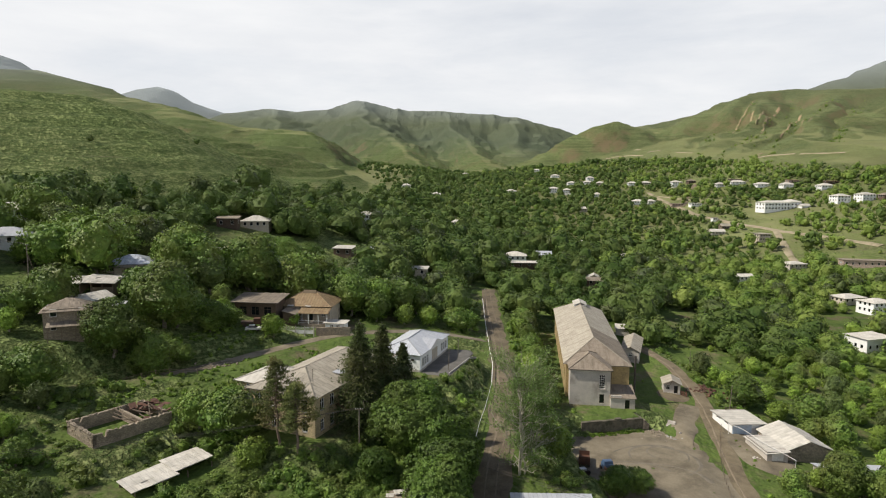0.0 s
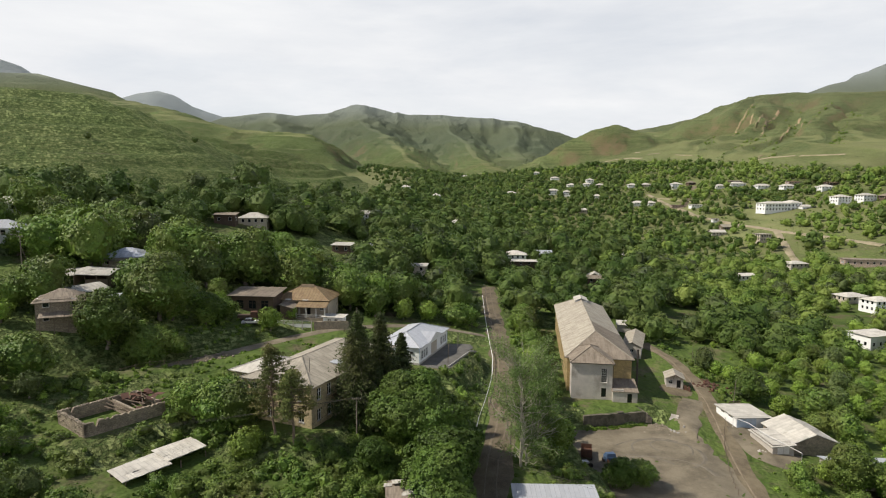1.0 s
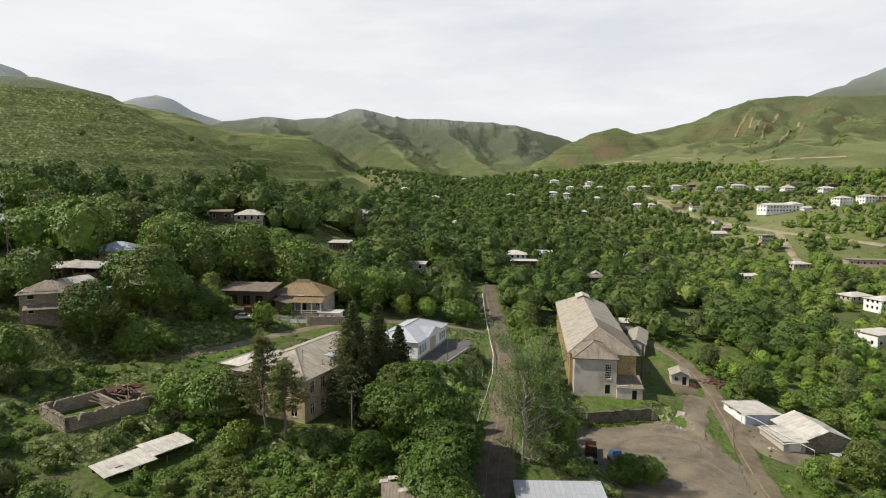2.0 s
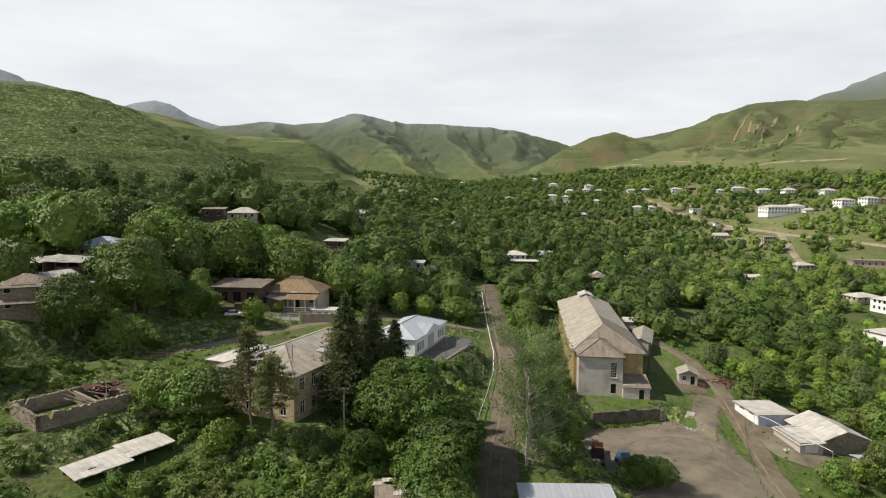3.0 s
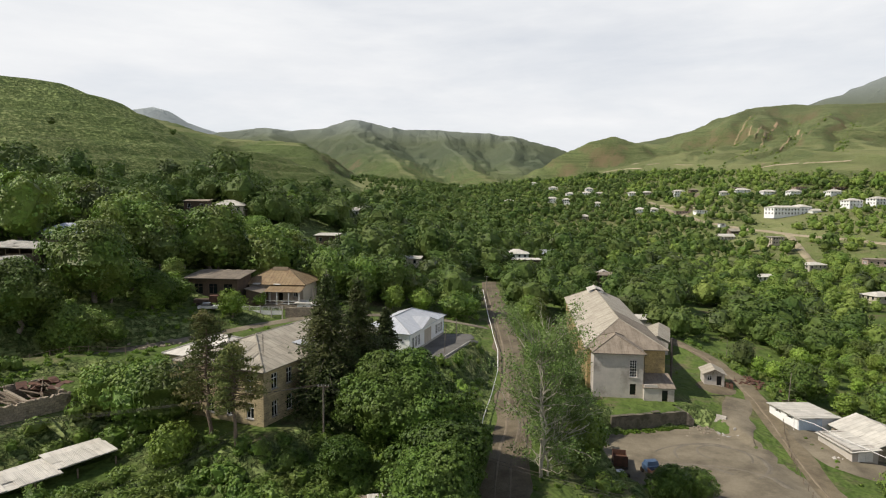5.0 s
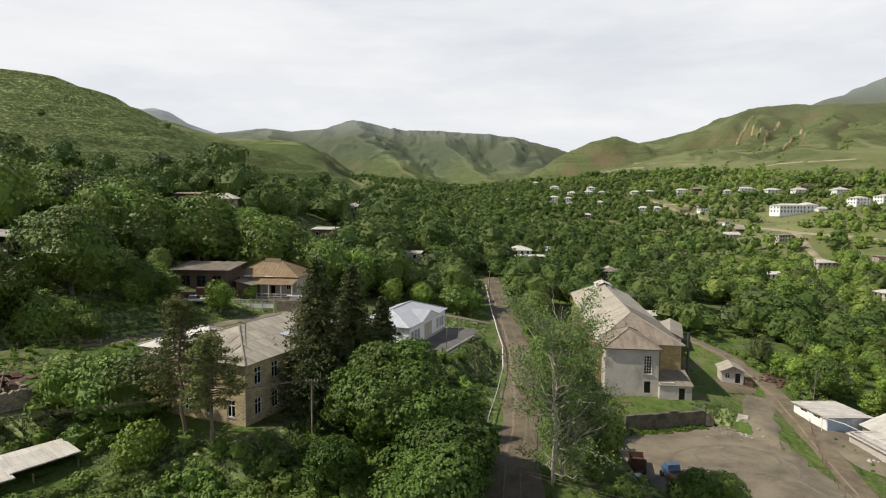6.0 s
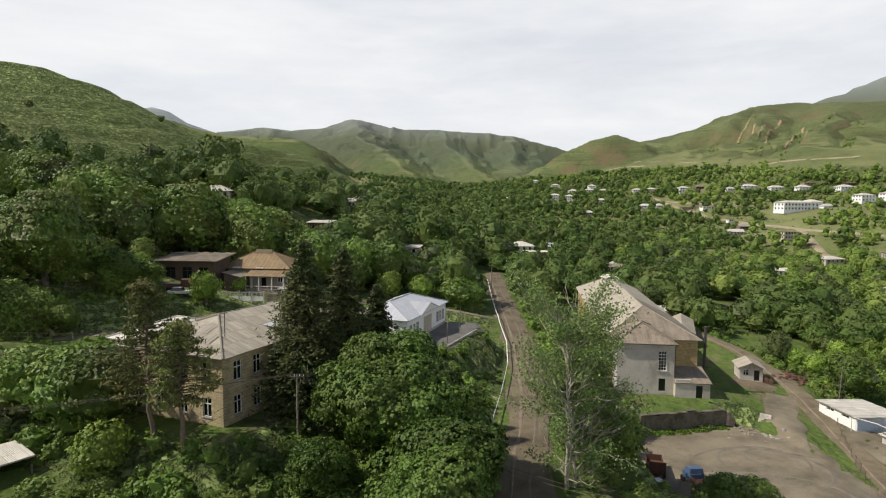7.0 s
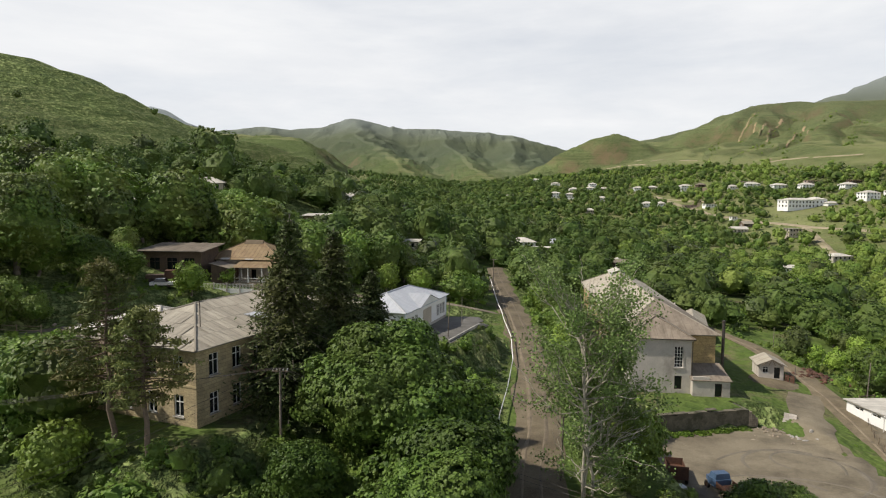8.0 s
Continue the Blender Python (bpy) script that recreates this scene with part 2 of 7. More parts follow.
M = {
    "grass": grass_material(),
    "dirt": surface("packed_dirt", (0.140, 0.110, 0.066), (0.190, 0.154, 0.098), (0.082, 0.062, 0.038), 2.2, 5.0, 0.95, 0, 0.05, 0.16, 0.45, 0.7, 0.22),
    "yard": surface("yard_gravel", (0.168, 0.140, 0.095), (0.208, 0.176, 0.122), (0.098, 0.080, 0.053), 3.5, 6.0, 0.95, 0, 0.03, 0.14, 0.42, 0.62, 0.16),
    "asphalt": surface("worn_asphalt", (0.101, 0.094, 0.084), (0.137, 0.130, 0.115), (0.072, 0.066, 0.059), 2.0, 9.0, 0.9),
    "stone": surface("ochre_tuff_stone", (0.52, 0.425, 0.255), (0.44, 0.36, 0.22), (0.29, 0.235, 0.15), 0.7, 7.0, 0.92, 0, 0.02, 0.08, 0.48, 0.74, 0.35, (0.58, 0.315)),
    "yellow": surface("yellow_stone_blocks", (0.44, 0.33, 0.15), (0.36, 0.27, 0.13), (0.24, 0.18, 0.10), 0.7, 6.0, 0.92, masonry=(0.43, 0.252)),
    "plaster": surface("grey_weathered_plaster", (0.49, 0.445, 0.395), (0.42, 0.385, 0.345), (0.24, 0.215, 0.185), 1.6, 8.0, 0.9, 0, 0.01, 0.07, 0.48, 0.72, 0.3),
    "old_wall": surface("stained_old_concrete", (0.15, 0.130, 0.095), (0.11, 0.098, 0.07), (0.06, 0.058, 0.036), 0.8, 6.0, 0.95, 0, 0.05, 0.15, 0.45, 0.62, 0.7),
    "ochre_earth": surface("bare_ochre_earth", (0.34, 0.245, 0.14), (0.29, 0.215, 0.13), (0.20, 0.19, 0.085), 14.0, 0.4, 0.95, 0, 0.3, 0.15, 0.46, 0.60, 0.05),
    "pale_earth": surface("pale_cut_earth", (0.324, 0.275, 0.181), (0.282, 0.233, 0.155), (0.183, 0.165, 0.084), 9.0, 0.5, 0.95, 0, 0.3, 0.15, 0.5, 0.62, 0.06),
    "yard_mark": surface("darker_trodden_gravel", (0.138, 0.117, 0.087), (0.166, 0.143, 0.108), (0.10, 0.085, 0.062), 2.0, 6.0, 0.95, 0, 0.03, 0.14),
    "rut": surface("damp_rutted_dirt", (0.140, 0.110, 0.074), (0.185, 0.148, 0.100), (0.085, 0.068, 0.046), 1.2, 5.0, 0.92, 0, 0.04, 0.16),
    "white": surface("white_limewash", (0.780, 0.780, 0.770), (0.720, 0.720, 0.710), (0.550, 0.540, 0.520), 2.0, 9.0, 0.85, 0, 0.008, 0.04, 0.58, 0.85),
    "beige": surface("beige_render", (0.47, 0.41, 0.33), (0.42, 0.37, 0.30), (0.36, 0.32, 0.27), 1.6, 8.0),
    "pink": surface("pink_tuff", (0.50, 0.38, 0.32), (0.43, 0.33, 0.28), (0.30, 0.24, 0.2), 0.8, 8.0, masonry=(0.6, 0.3)),
    "blue": surface("pale_blue_paint", (0.42, 0.52, 0.62), (0.48, 0.57, 0.66), (0.36, 0.38, 0.40), 1.2, 8.0),
    "rubble": surface("old_rubble_stone", (0.31, 0.26, 0.195), (0.23, 0.19, 0.145), (0.10, 0.09, 0.065), 0.5, 5.0, 0.95, 0, 0.06, 0.2, masonry=(0.5, 0.3)),
    "concrete": surface("stained_concrete", (0.36, 0.34, 0.31), (0.30, 0.28, 0.255), (0.19, 0.17, 0.15), 1.4, 8.0),
    "wood": surface("grey_weathered_timber", (0.20, 0.15, 0.105), (0.145, 0.11, 0.08), (0.08, 0.062, 0.048), 0.4, 10.0),
    "brown": surface("brown_boards", (0.105, 0.070, 0.048), (0.080, 0.054, 0.038), (0.05, 0.036, 0.028), 0.5, 10.0),
    "rust": surface("rusty_iron", (0.13, 0.062, 0.038), (0.09, 0.045, 0.032), (0.05, 0.034, 0.028), 0.5, 12.0, 0.75, 0.3),
    "iron": surface("dark_iron", (0.055, 0.050, 0.046), (0.075, 0.065, 0.058), (0.10, 0.06, 0.04), 0.6, 12.0, 0.6, 0.5),
    "galvanised": surface("galvanised_pipe", (0.52, 0.52, 0.50), (0.60, 0.60, 0.58), (0.36, 0.28, 0.22), 0.8, 12.0, 0.5, 0.6),
    "bark": surface("grey_bark", (0.14, 0.115, 0.09), (0.20, 0.175, 0.15), (0.075, 0.06, 0.05), 0.5, 9.0, 0.95, 0, 0.05),
    "pale_bark": surface("pale_poplar_bark", (0.29, 0.265, 0.21), (0.36, 0.33, 0.27), (0.18, 0.16, 0.13), 0.5, 8.0, 0.9),
    "pine_bark": surface("reddish_pine_bark", (0.135, 0.098, 0.070), (0.175, 0.130, 0.098), (0.07, 0.052, 0.04), 0.5, 8.0, 0.95),
    "painted": surface("white_window_paint", (0.72, 0.71, 0.68), (0.64, 0.63, 0.60), (0.45, 0.42, 0.38), 0.6, 10.0, 0.6),
    "blue_paint": surface("bright_blue_paint", (0.055, 0.10, 0.18), (0.075, 0.125, 0.21), (0.10, 0.08, 0.07), 0.6, 9.0, 0.5),
    "slate": roofing("grey_corrugated_roofing", (0.375, 0.338, 0.272), (0.325, 0.290, 0.232), (0.195, 0.166, 0.128), lines=0.70, stain_lo=0.46, stain_hi=0.70),
    "slate_dark": roofing("brown_weathered_roofing", (0.257, 0.213, 0.163), (0.212, 0.172, 0.130), (0.110, 0.086, 0.062), lines=0.70, stain_lo=0.46, stain_hi=0.70),
    "slate_white": roofing("pale_sheet_roofing", (0.549, 0.519, 0.462), (0.473, 0.444, 0.388), (0.284, 0.248, 0.199), stain_lo=0.50, stain_hi=0.74, lines=0.75),
    "metal_roof": roofing("bright_sheet_metal_roofing", (0.476, 0.484, 0.507), (0.425, 0.442, 0.473), (0.323, 0.315, 0.310), 0.5, 0.2, 0.35, 0.7, 6.0, 0.6, 0.9, 0.7),
    "blue_roof": roofing("grey_blue_metal_roofing", (0.36, 0.39, 0.46), (0.45, 0.47, 0.53), (0.30, 0.29, 0.30), 0.5, 0.3, 0.35, 0.9, 3.0),
    "rust_roof": roofing("rust_brown_tin_roofing", (0.205, 0.140, 0.070), (0.255, 0.186, 0.104), (0.135, 0.070, 0.042), 0.7, 0.2, 0.4, 0.8, 2.0),
    "glass": glass_material(),
    "walnut_leaf": foliage("walnut_leaves", (0.043, 0.084, 0.014), (0.099, 0.163, 0.027), (0.077, 0.110, 0.023)),
    "green_leaf": foliage("orchard_leaves", (0.082, 0.151, 0.027), (0.135, 0.206, 0.037), (0.129, 0.154, 0.039)),
    "bright_leaf": foliage("fresh_shrub_leaves", (0.106, 0.189, 0.026), (0.245, 0.356, 0.060), (0.172, 0.230, 0.040)),
    "dull_leaf": foliage("dull_green_leaves", (0.053, 0.083, 0.024), (0.109, 0.149, 0.043), (0.103, 0.121, 0.038)),
    "poplar_leaf": foliage("grey_green_poplar_leaves", (0.078, 0.130, 0.034), (0.172, 0.245, 0.072), (0.140, 0.192, 0.060)),
    "needle": foliage("dark_spruce_needles", (0.047, 0.075, 0.022), (0.095, 0.125, 0.036), (0.111, 0.114, 0.037), 0.08, 0.6),
    "pine_needle": foliage("brownish_pine_needles", (0.083, 0.108, 0.034), (0.168, 0.187, 0.058), (0.198, 0.166, 0.062), 0.1, 0.6),
    "herb": foliage("nettles_and_weeds", (0.069, 0.133, 0.015), (0.149, 0.230, 0.034), (0.121, 0.169, 0.030), 0.3, 0.6, 0.2, 0.2),
    "wood_leaf": foliage("far_woodland_leaves", (0.042, 0.082, 0.015), (0.096, 0.152, 0.032), (0.116, 0.152, 0.039), 0.2, 0.6, 0.0, 0.07, 1.0),
    "sunny_leaf": foliage("lighter_orchard_woodland_leaves", (0.082, 0.149, 0.025), (0.192, 0.279, 0.055), (0.221, 0.279, 0.064), 0.22, 0.6, 0.0, 0.055, 1.0),
}


# ---- the lie of the land ----
ROAD = [(5.59, 51.6, 1.376), (7.568, 90.3, 2.58), (8.944, 101.5, 3.01), (11.4, 112.7, 3.44), (13.3, 126.4, 3.956), (15.2, 156.5, 5.16), (15.9, 196.9, 6.536), (16.4, 225.3, 7.396), (17.3, 243.0, 7.9)]
LANE = [(53.32, 96.32, -3.612), (54.87, 107.5, -3.354), (57.19, 118.7, -2.838), (60.2, 130.7, -2.236), (62.44, 142.8, -1.376), (63.64, 154.8, -0.688), (64.07, 168.6, 0), (60.2, 184.9, 0.86)]
TRACK = [(-94.6, 101.5, 13.33), (-77.4, 107.5, 12.21), (-65.36, 114.4, 11.52), (-48.16, 130.7, 11.7), (-37.84, 142.8, 12.04), (-27.52, 152.2, 12.38), (-17.2, 160, 11.52), (-6.88, 165.1, 10.32), (3.44, 168.6, 8.256), (12.04, 172, 6.02)]
CROSS_X = [-258, -137.6, -86, -51.6, -34.4, -6.88, 10.32, 38.7, 64.5, 103.2, 154.8, 215, 283.8, 361.2, 516]
CROSS = [
    (-103.2, [43, 22.36, 12.9, 7.74, 6.02, 3.44, 0.86, -2.15, -4.3, -6.88, -9.46, -7.74, 0, 12.9, 43]),
    (81.7, [48.16, 29.24, 15.48, 8.6, 7.31, 6.02, 2.58, -2.15, -4.3, -6.88, -9.89, -7.74, 0, 12.9, 43]),
    (141.9, [52, 38.5, 26.66, 15.05, 12.47, 9.03, 4.644, 0, -1.892, -6.02, -10.32, -7.74, 1.72, 17.2, 46.44]),
    (275.2, [60, 44.0, 35.5, 27.52, 21.5, 13.33, 8.944, 4.3, 1.72, -3.44, -10.75, -8.6, 3.44, 21.5, 51.6]),
    (533.2, [46, 44, 42, 36.12, 30.1, 23.22, 19.78, 16.34, 12.9, 8.6, 5.16, 6.45, 20.64, 30.96, 60.2]),
    (774, [62, 56, 51, 46.44, 41.28, 36.12, 32.68, 31.82, 30.96, 30.96, 32.68, 36.12, 43, 58.48, 94.6]),
    (1161, [80, 76, 71, 67.08, 63.64, 60.2, 58.48, 58.48, 58.48, 61.92, 67.08, 73.96, 82.56, 103.2, 137.6]),
    (5160, [90, 80, 74, 72.24, 68.8, 65.36, 63.64, 63.64, 63.64, 65.36, 68.8, 77.4, 86, 103.2, 137.6]),
]
# crest lines of the hills, with the fall of their flanks and the roundness of their backs
HILLS = [
    (0.50, 15.0, [(-249.0, 308.8, 92.5), (-227.7, 322.3, 95.5), (-205.4, 332.2, 93.8), (-194.4, 339.9, 93.0), (-185.1, 348.5, 90.6), (-175.2, 362.5, 86.2), (-166.8, 375.2, 81.2), (-155.3, 388.7, 75.2), (-143.0, 399.8, 68.6), (-126.1, 411.7, 59.0), (-113.5, 419.5, 51.7), (-102.0, 426.6, 43.3)]),
    (0.42, 18.92, [(-301, 550.4, 106.6), (-177.2, 559, 79.98), (-112.7, 567.6, 60.2), (-73.1, 571.9, 45.58), (-34.4, 593.4, 30.96)]),
    (0.45, 30.0, [(-1386.6, 1833.3, 343.5), (-1267.3, 1804.0, 347.0), (-1104.2, 1737.4, 338.1), (-1024.2, 1692.9, 316.3), (-915.8, 1605.9, 277.7), (-781.5, 1496.9, 236.6), (-611.3, 1291.2, 200.0), (-509.0, 1162.0, 174.0), (-420.9, 1068.7, 149.3), (-355.8, 1018.2, 132.3), (-302.7, 993.5, 126.2), (-251.1, 966.5, 120.9), (-217.5, 933.6, 113.7), (-177.9, 901.2, 97.3), (-141.8, 877.2, 78.2), (-105.7, 872.3, 60.3)]),
    (0.5, 60.0, [(-2831.7, 3234.2, 756.9), (-2518.4, 3594.1, 720.7), (-2445.4, 3692.2, 656.7), (-2304.9, 3804.9, 596.9), (-2123.6, 3965.8, 545.2), (-2055.8, 4057.5, 571.3), (-1985.4, 4125.8, 616.4), (-1882.4, 4184.7, 639.6), (-1794.9, 4212.1, 607.3), (-1706.3, 4227.2, 535.9), (-1611.7, 4242.8, 501.0), (-1481.7, 4268.8, 463.3), (-1345.4, 4292.7, 421.0)]),
    (0.5, 40.0, [(-1013.1, 2866.0, 331.1), (-846.5, 2932.6, 360.4), (-690.5, 2932.6, 348.5), (-533.2, 2932.6, 363.1), (-401.3, 2932.6, 397.8), (-219.9, 2932.6, 360.4), (-62.7, 2932.6, 353.8), (174.7, 2932.6, 340.4), (306.6, 2932.6, 327.1), (459.9, 2932.6, 296.4), (593.2, 2932.6, 248.5), (719.8, 2999.2, 224.5)]),
    (0.44, 14.0, [(-401.3, 2932.6, 397.8), (-311.8, 2431.7, 275.7), (-167.7, 1844.7, 163.2), (-56.8, 1324.4, 79.9)]),
    (0.44, 14.0, [(-26.7, 2932.6, 353.8), (24.9, 2431.7, 238.3), (78.3, 1844.7, 135.2), (113.5, 1324.4, 65.7)]),
    (0.44, 14.0, [(306.6, 2932.6, 327.1), (268.1, 2431.7, 213.4), (212.4, 1900.6, 118.5)]),
    (0.44, 14.0, [(-799.8, 2932.6, 357.8), (-577.9, 2167.2, 219.9), (-371.5, 1496.4, 134.0), (-225.8, 1128.8, 83.2)]),
    (0.45, 12.0, [(190.9, 1365.5, 83.6), (236.1, 1419.3, 107.8), (273.8, 1432.9, 130.2), (321.0, 1464.0, 151.5), (356.2, 1476.5, 169.4), (404.1, 1484.9, 183.3), (434.4, 1497.1, 175.4), (465.2, 1508.8, 165.9), (517.9, 1565.5, 160.7)]),
    (0.42, 30.0, [(614.6, 2215.2, 187.3), (621.3, 2004.8, 204.6), (605.1, 1884.1, 210.3), (634.5, 1736.7, 211.7), (677.9, 1655.6, 217.5), (721.6, 1593.2, 238.0), (751.0, 1568.5, 254.3), (784.0, 1574.7, 263.4), (850.3, 1574.1, 267.8), (884.0, 1555.4, 266.7), (917.2, 1501.1, 255.5), (997.4, 1449.1, 255.2), (1115.0, 1386.6, 254.2)]),
    (0.40, 10.0, [(784.0, 1574.7, 263.4), (612.6, 1248.4, 155.5), (458.3, 945.9, 90.5), (369.8, 765.4, 60.2)]),
    (0.40, 10.0, [(917.2, 1501.1, 255.5), (705.0, 1155.8, 167.0), (546.1, 877.7, 102.3), (447.2, 713.8, 72.2)]),
    (0.45, 51.6, [(1188.9, 2198.1, 324.8), (1220.8, 2123.1, 352.6), (1264.3, 2074.2, 367.4), (1297.9, 2065.2, 376.9), (1354.0, 2076.7, 407.5), (1434.0, 2095.5, 436.2), (1681.1, 2111.9, 524.8)]),
]


# gullies washed down the far slopes: depth, half width, course from the crest down
GULLIES = [
    (17, 30, [(793, 1460), (717, 1404), (610, 1230), (499, 1066), (385, 918)]),
    (19, 30, [(817, 1383), (675, 1210), (560, 1060), (487, 944), (398, 821)]),
    (15, 26, [(770, 1560), (666, 1423), (495, 1193), (385, 979)]),
    (16, 32, [(910, 1414), (780, 1230), (675, 1094), (505, 843)]),
    (12, 20, [(740, 1330), (600, 1140), (470, 1000)]),
    (11, 20, [(850, 1330), (700, 1120), (590, 960), (520, 880)]),
    (8, 34, [(-310, 2930), (-240, 2500), (-130, 2050), (-20, 1700), (30, 1400)]),
    (7, 30, [(-130, 2930), (-90, 2550), (-20, 2150), (20, 1800)]),
    (7, 30, [(90, 2930), (120, 2500), (130, 2100), (140, 1700), (120, 1400)]),
    (7, 30, [(230, 2930), (200, 2500), (170, 2150)]),
    (7, 34, [(400, 2930), (330, 2500), (260, 2100), (215, 1750)]),
    (7, 34, [(-620, 2930), (-480, 2400), (-330, 1950), (-190, 1600), (-90, 1300)]),
    (6, 26, [(-500, 2930), (-420, 2550), (-300, 2200), (-200, 1900)]),
    (11, 26, [(540, 2900), (460, 2500), (380, 2150)]),
]


def along(line, x, y):
    """Distance to a crest or road line, and the height of its nearest point."""
    best, high = np.full(np.shape(x), 1e9), np.zeros(np.shape(x))
    for (ax, ay, az), (bx, by, bz) in zip(line, line[1:]):
        dx, dy = bx - ax, by - ay
        k = np.clip(((x - ax) * dx + (y - ay) * dy) / (dx * dx + dy * dy), 0, 1)
        d = np.hypot(x - ax - k * dx, y - ay - k * dy)
        near = d < best
        best, high = np.where(near, d, best), np.where(near, az + k * (bz - az), high)
    return best, high


def lumps(x, y, size, seed):
    """Soft value noise in -1..1, features about size metres."""
    u, v = x / size + 1000.0, y / size + 1000.0
    i, j = np.floor(u), np.floor(v)
    f, g = u - i, v - j
    f, g = f * f * f * (f * (6 * f - 15) + 10), g * g * g * (g * (6 * g - 15) + 10)

    def at(a, b):
        s = np.sin(a * 127.1 + b * 311.7 + seed * 74.7) * 43758.5453
        return (s - np.floor(s)) * 2 - 1
    return (at(i, j) * (1 - f) + at(i + 1, j) * f) * (1 - g) + (at(i, j + 1) * (1 - f) + at(i + 1, j + 1) * f) * g


def valley(x, y):
    out = np.zeros(np.shape(x))
    ys = [r[0] for r in CROSS]
    rows = [np.interp(x, CROSS_X, r[1]) for r in CROSS]
    for k in range(len(CROSS) - 1):
        w = np.clip((y - ys[k]) / (ys[k + 1] - ys[k]), 0, 1)
        inside = (y >= ys[k]) & (y <= ys[k + 1])
        out = np.where(inside, rows[k] * (1 - w) + rows[k + 1] * w, out)
    return out


def ease(a, b, v):
    k = np.clip((v - a) / (b - a), 0, 1)
    return k * k * (3 - 2 * k)


def block(x, y, cx, cy, turn, hx, hy, soft):
    """1 inside a turned rectangle, 0 past its soft margin."""
    c, s = math.cos(radians(turn)), math.sin(radians(turn))
    u, v = abs((x - cx) * c + (y - cy) * s), abs(-(x - cx) * s + (y - cy) * c)
    return (1 - ease(hx, hx + soft, u)) * (1 - ease(hy, hy + soft, v))


def ground(x, y):
    x, y = np.asarray(x, float), np.asarray(y, float)
    z = sum(valley(x + a, y + b) for a, b in ((0, 0), (8, 0), (-8, 0), (0, 10), (0, -10))) / 5
    far = ease(300, 775, np.hypot(x, y))
    for slope, back, line in HILLS:
        wob = lumps(x, y, 112, 3) * 19 * far + lumps(x, y, 45, 5) * 7 * far + lumps(x, y, 52, 15) * 4.3
        d, top = along(line, x + wob, y + wob * 0.6)
        rough = 0.3 + 0.7 * far
        gully = (0.45 - abs(lumps(x, y, 150, 7))) * np.clip(d / 130, 0, 1) * 24 * far + (0.45 - abs(lumps(x, y, 60, 17))) * np.clip(d / 70, 0, 1) * 13 * rough + lumps(x, y, 24, 9) * np.clip(d / 50, 0, 1) * 2.6 * rough
        h = top - slope * (np.sqrt(d * d + back * back) - back) + gully * np.clip(top / 129, 0.25, 1.3)
        z = z + 4 * np.logaddexp(0, (h - z) / 4)
    if np.max(y) > 700:
        bend = lumps(x, y, 70, 31) * 16 + lumps(x, y, 30, 33) * 6
        for depth, half, line in GULLIES:
            d, k = along([(px, py, i / (len(line) - 1)) for i, (px, py) in enumerate(line)], x + bend, y - bend)
            cut = np.clip(1 - d / (half * (0.7 + 0.6 * k)), 0, 1)
            z = z - depth * cut * np.sin(np.pi * np.clip(k * 0.92 + 0.06, 0, 1)) * np.where(y > 700, 1.0, 0.0)
    z = z + lumps(x, y, 15, 1) * 0.43 + lumps(x, y, 5.5, 2) * 0.14
    # sheep tracks and old terraces along the slopes
    bare = ease(3, 14, z - valley(x, y))
    broad = 1 + 1.2 * ease(430, 520, y) * (1 - ease(900, 1100, y)) * (1 - ease(0, 80, x))
    z = z + bare * broad * (0.75 + 0.5 * lumps(x, y, 90, 23)) * np.sin(z * 0.9 + 2.0 * lumps(x, y, 40, 29))
    # level ground cut and filled for the buildings, the yard and the roads
    for cx, cy, turn, hx, hy, soft, level in PADS:
        k = block(x, y, cx, cy, turn, hx, hy, soft)
        z = z * (1 - k) + level * k
    for line, half, soft in ((ROAD, 3.2, 5), (LANE, 2.2, 4.4), (TRACK, 2.0, 4.4)):
        d, top = along(line, x, y)
        k = 1 - ease(half, half + soft, d)
        z = z * (1 - k) + top * k
    return z


PADS = [
    (37.3, 169.0, -7.5, 11.5, 38.5, 1.5, 0.2),     # the hall
    (38.0, 134.8, 8.0, 9.5, 4.0, 0.6, 0.2),        # the terrace before it
    (39.0, 111.4, 11.5, 13.6, 17.4, 0.8, -2.4),    # the yard
    (-23.5, 107.0, -23.6, 10.5, 14.5, 5.0, 9.98),  # the stone house
    (-3.6, 141.3, -18.4, 10.0, 11.5, 3.0, 9.4),    # the white house
    (-52.1, 95.4, 52.6, 7.6, 6.2, 3.0, 11.5),      # the ruin
]


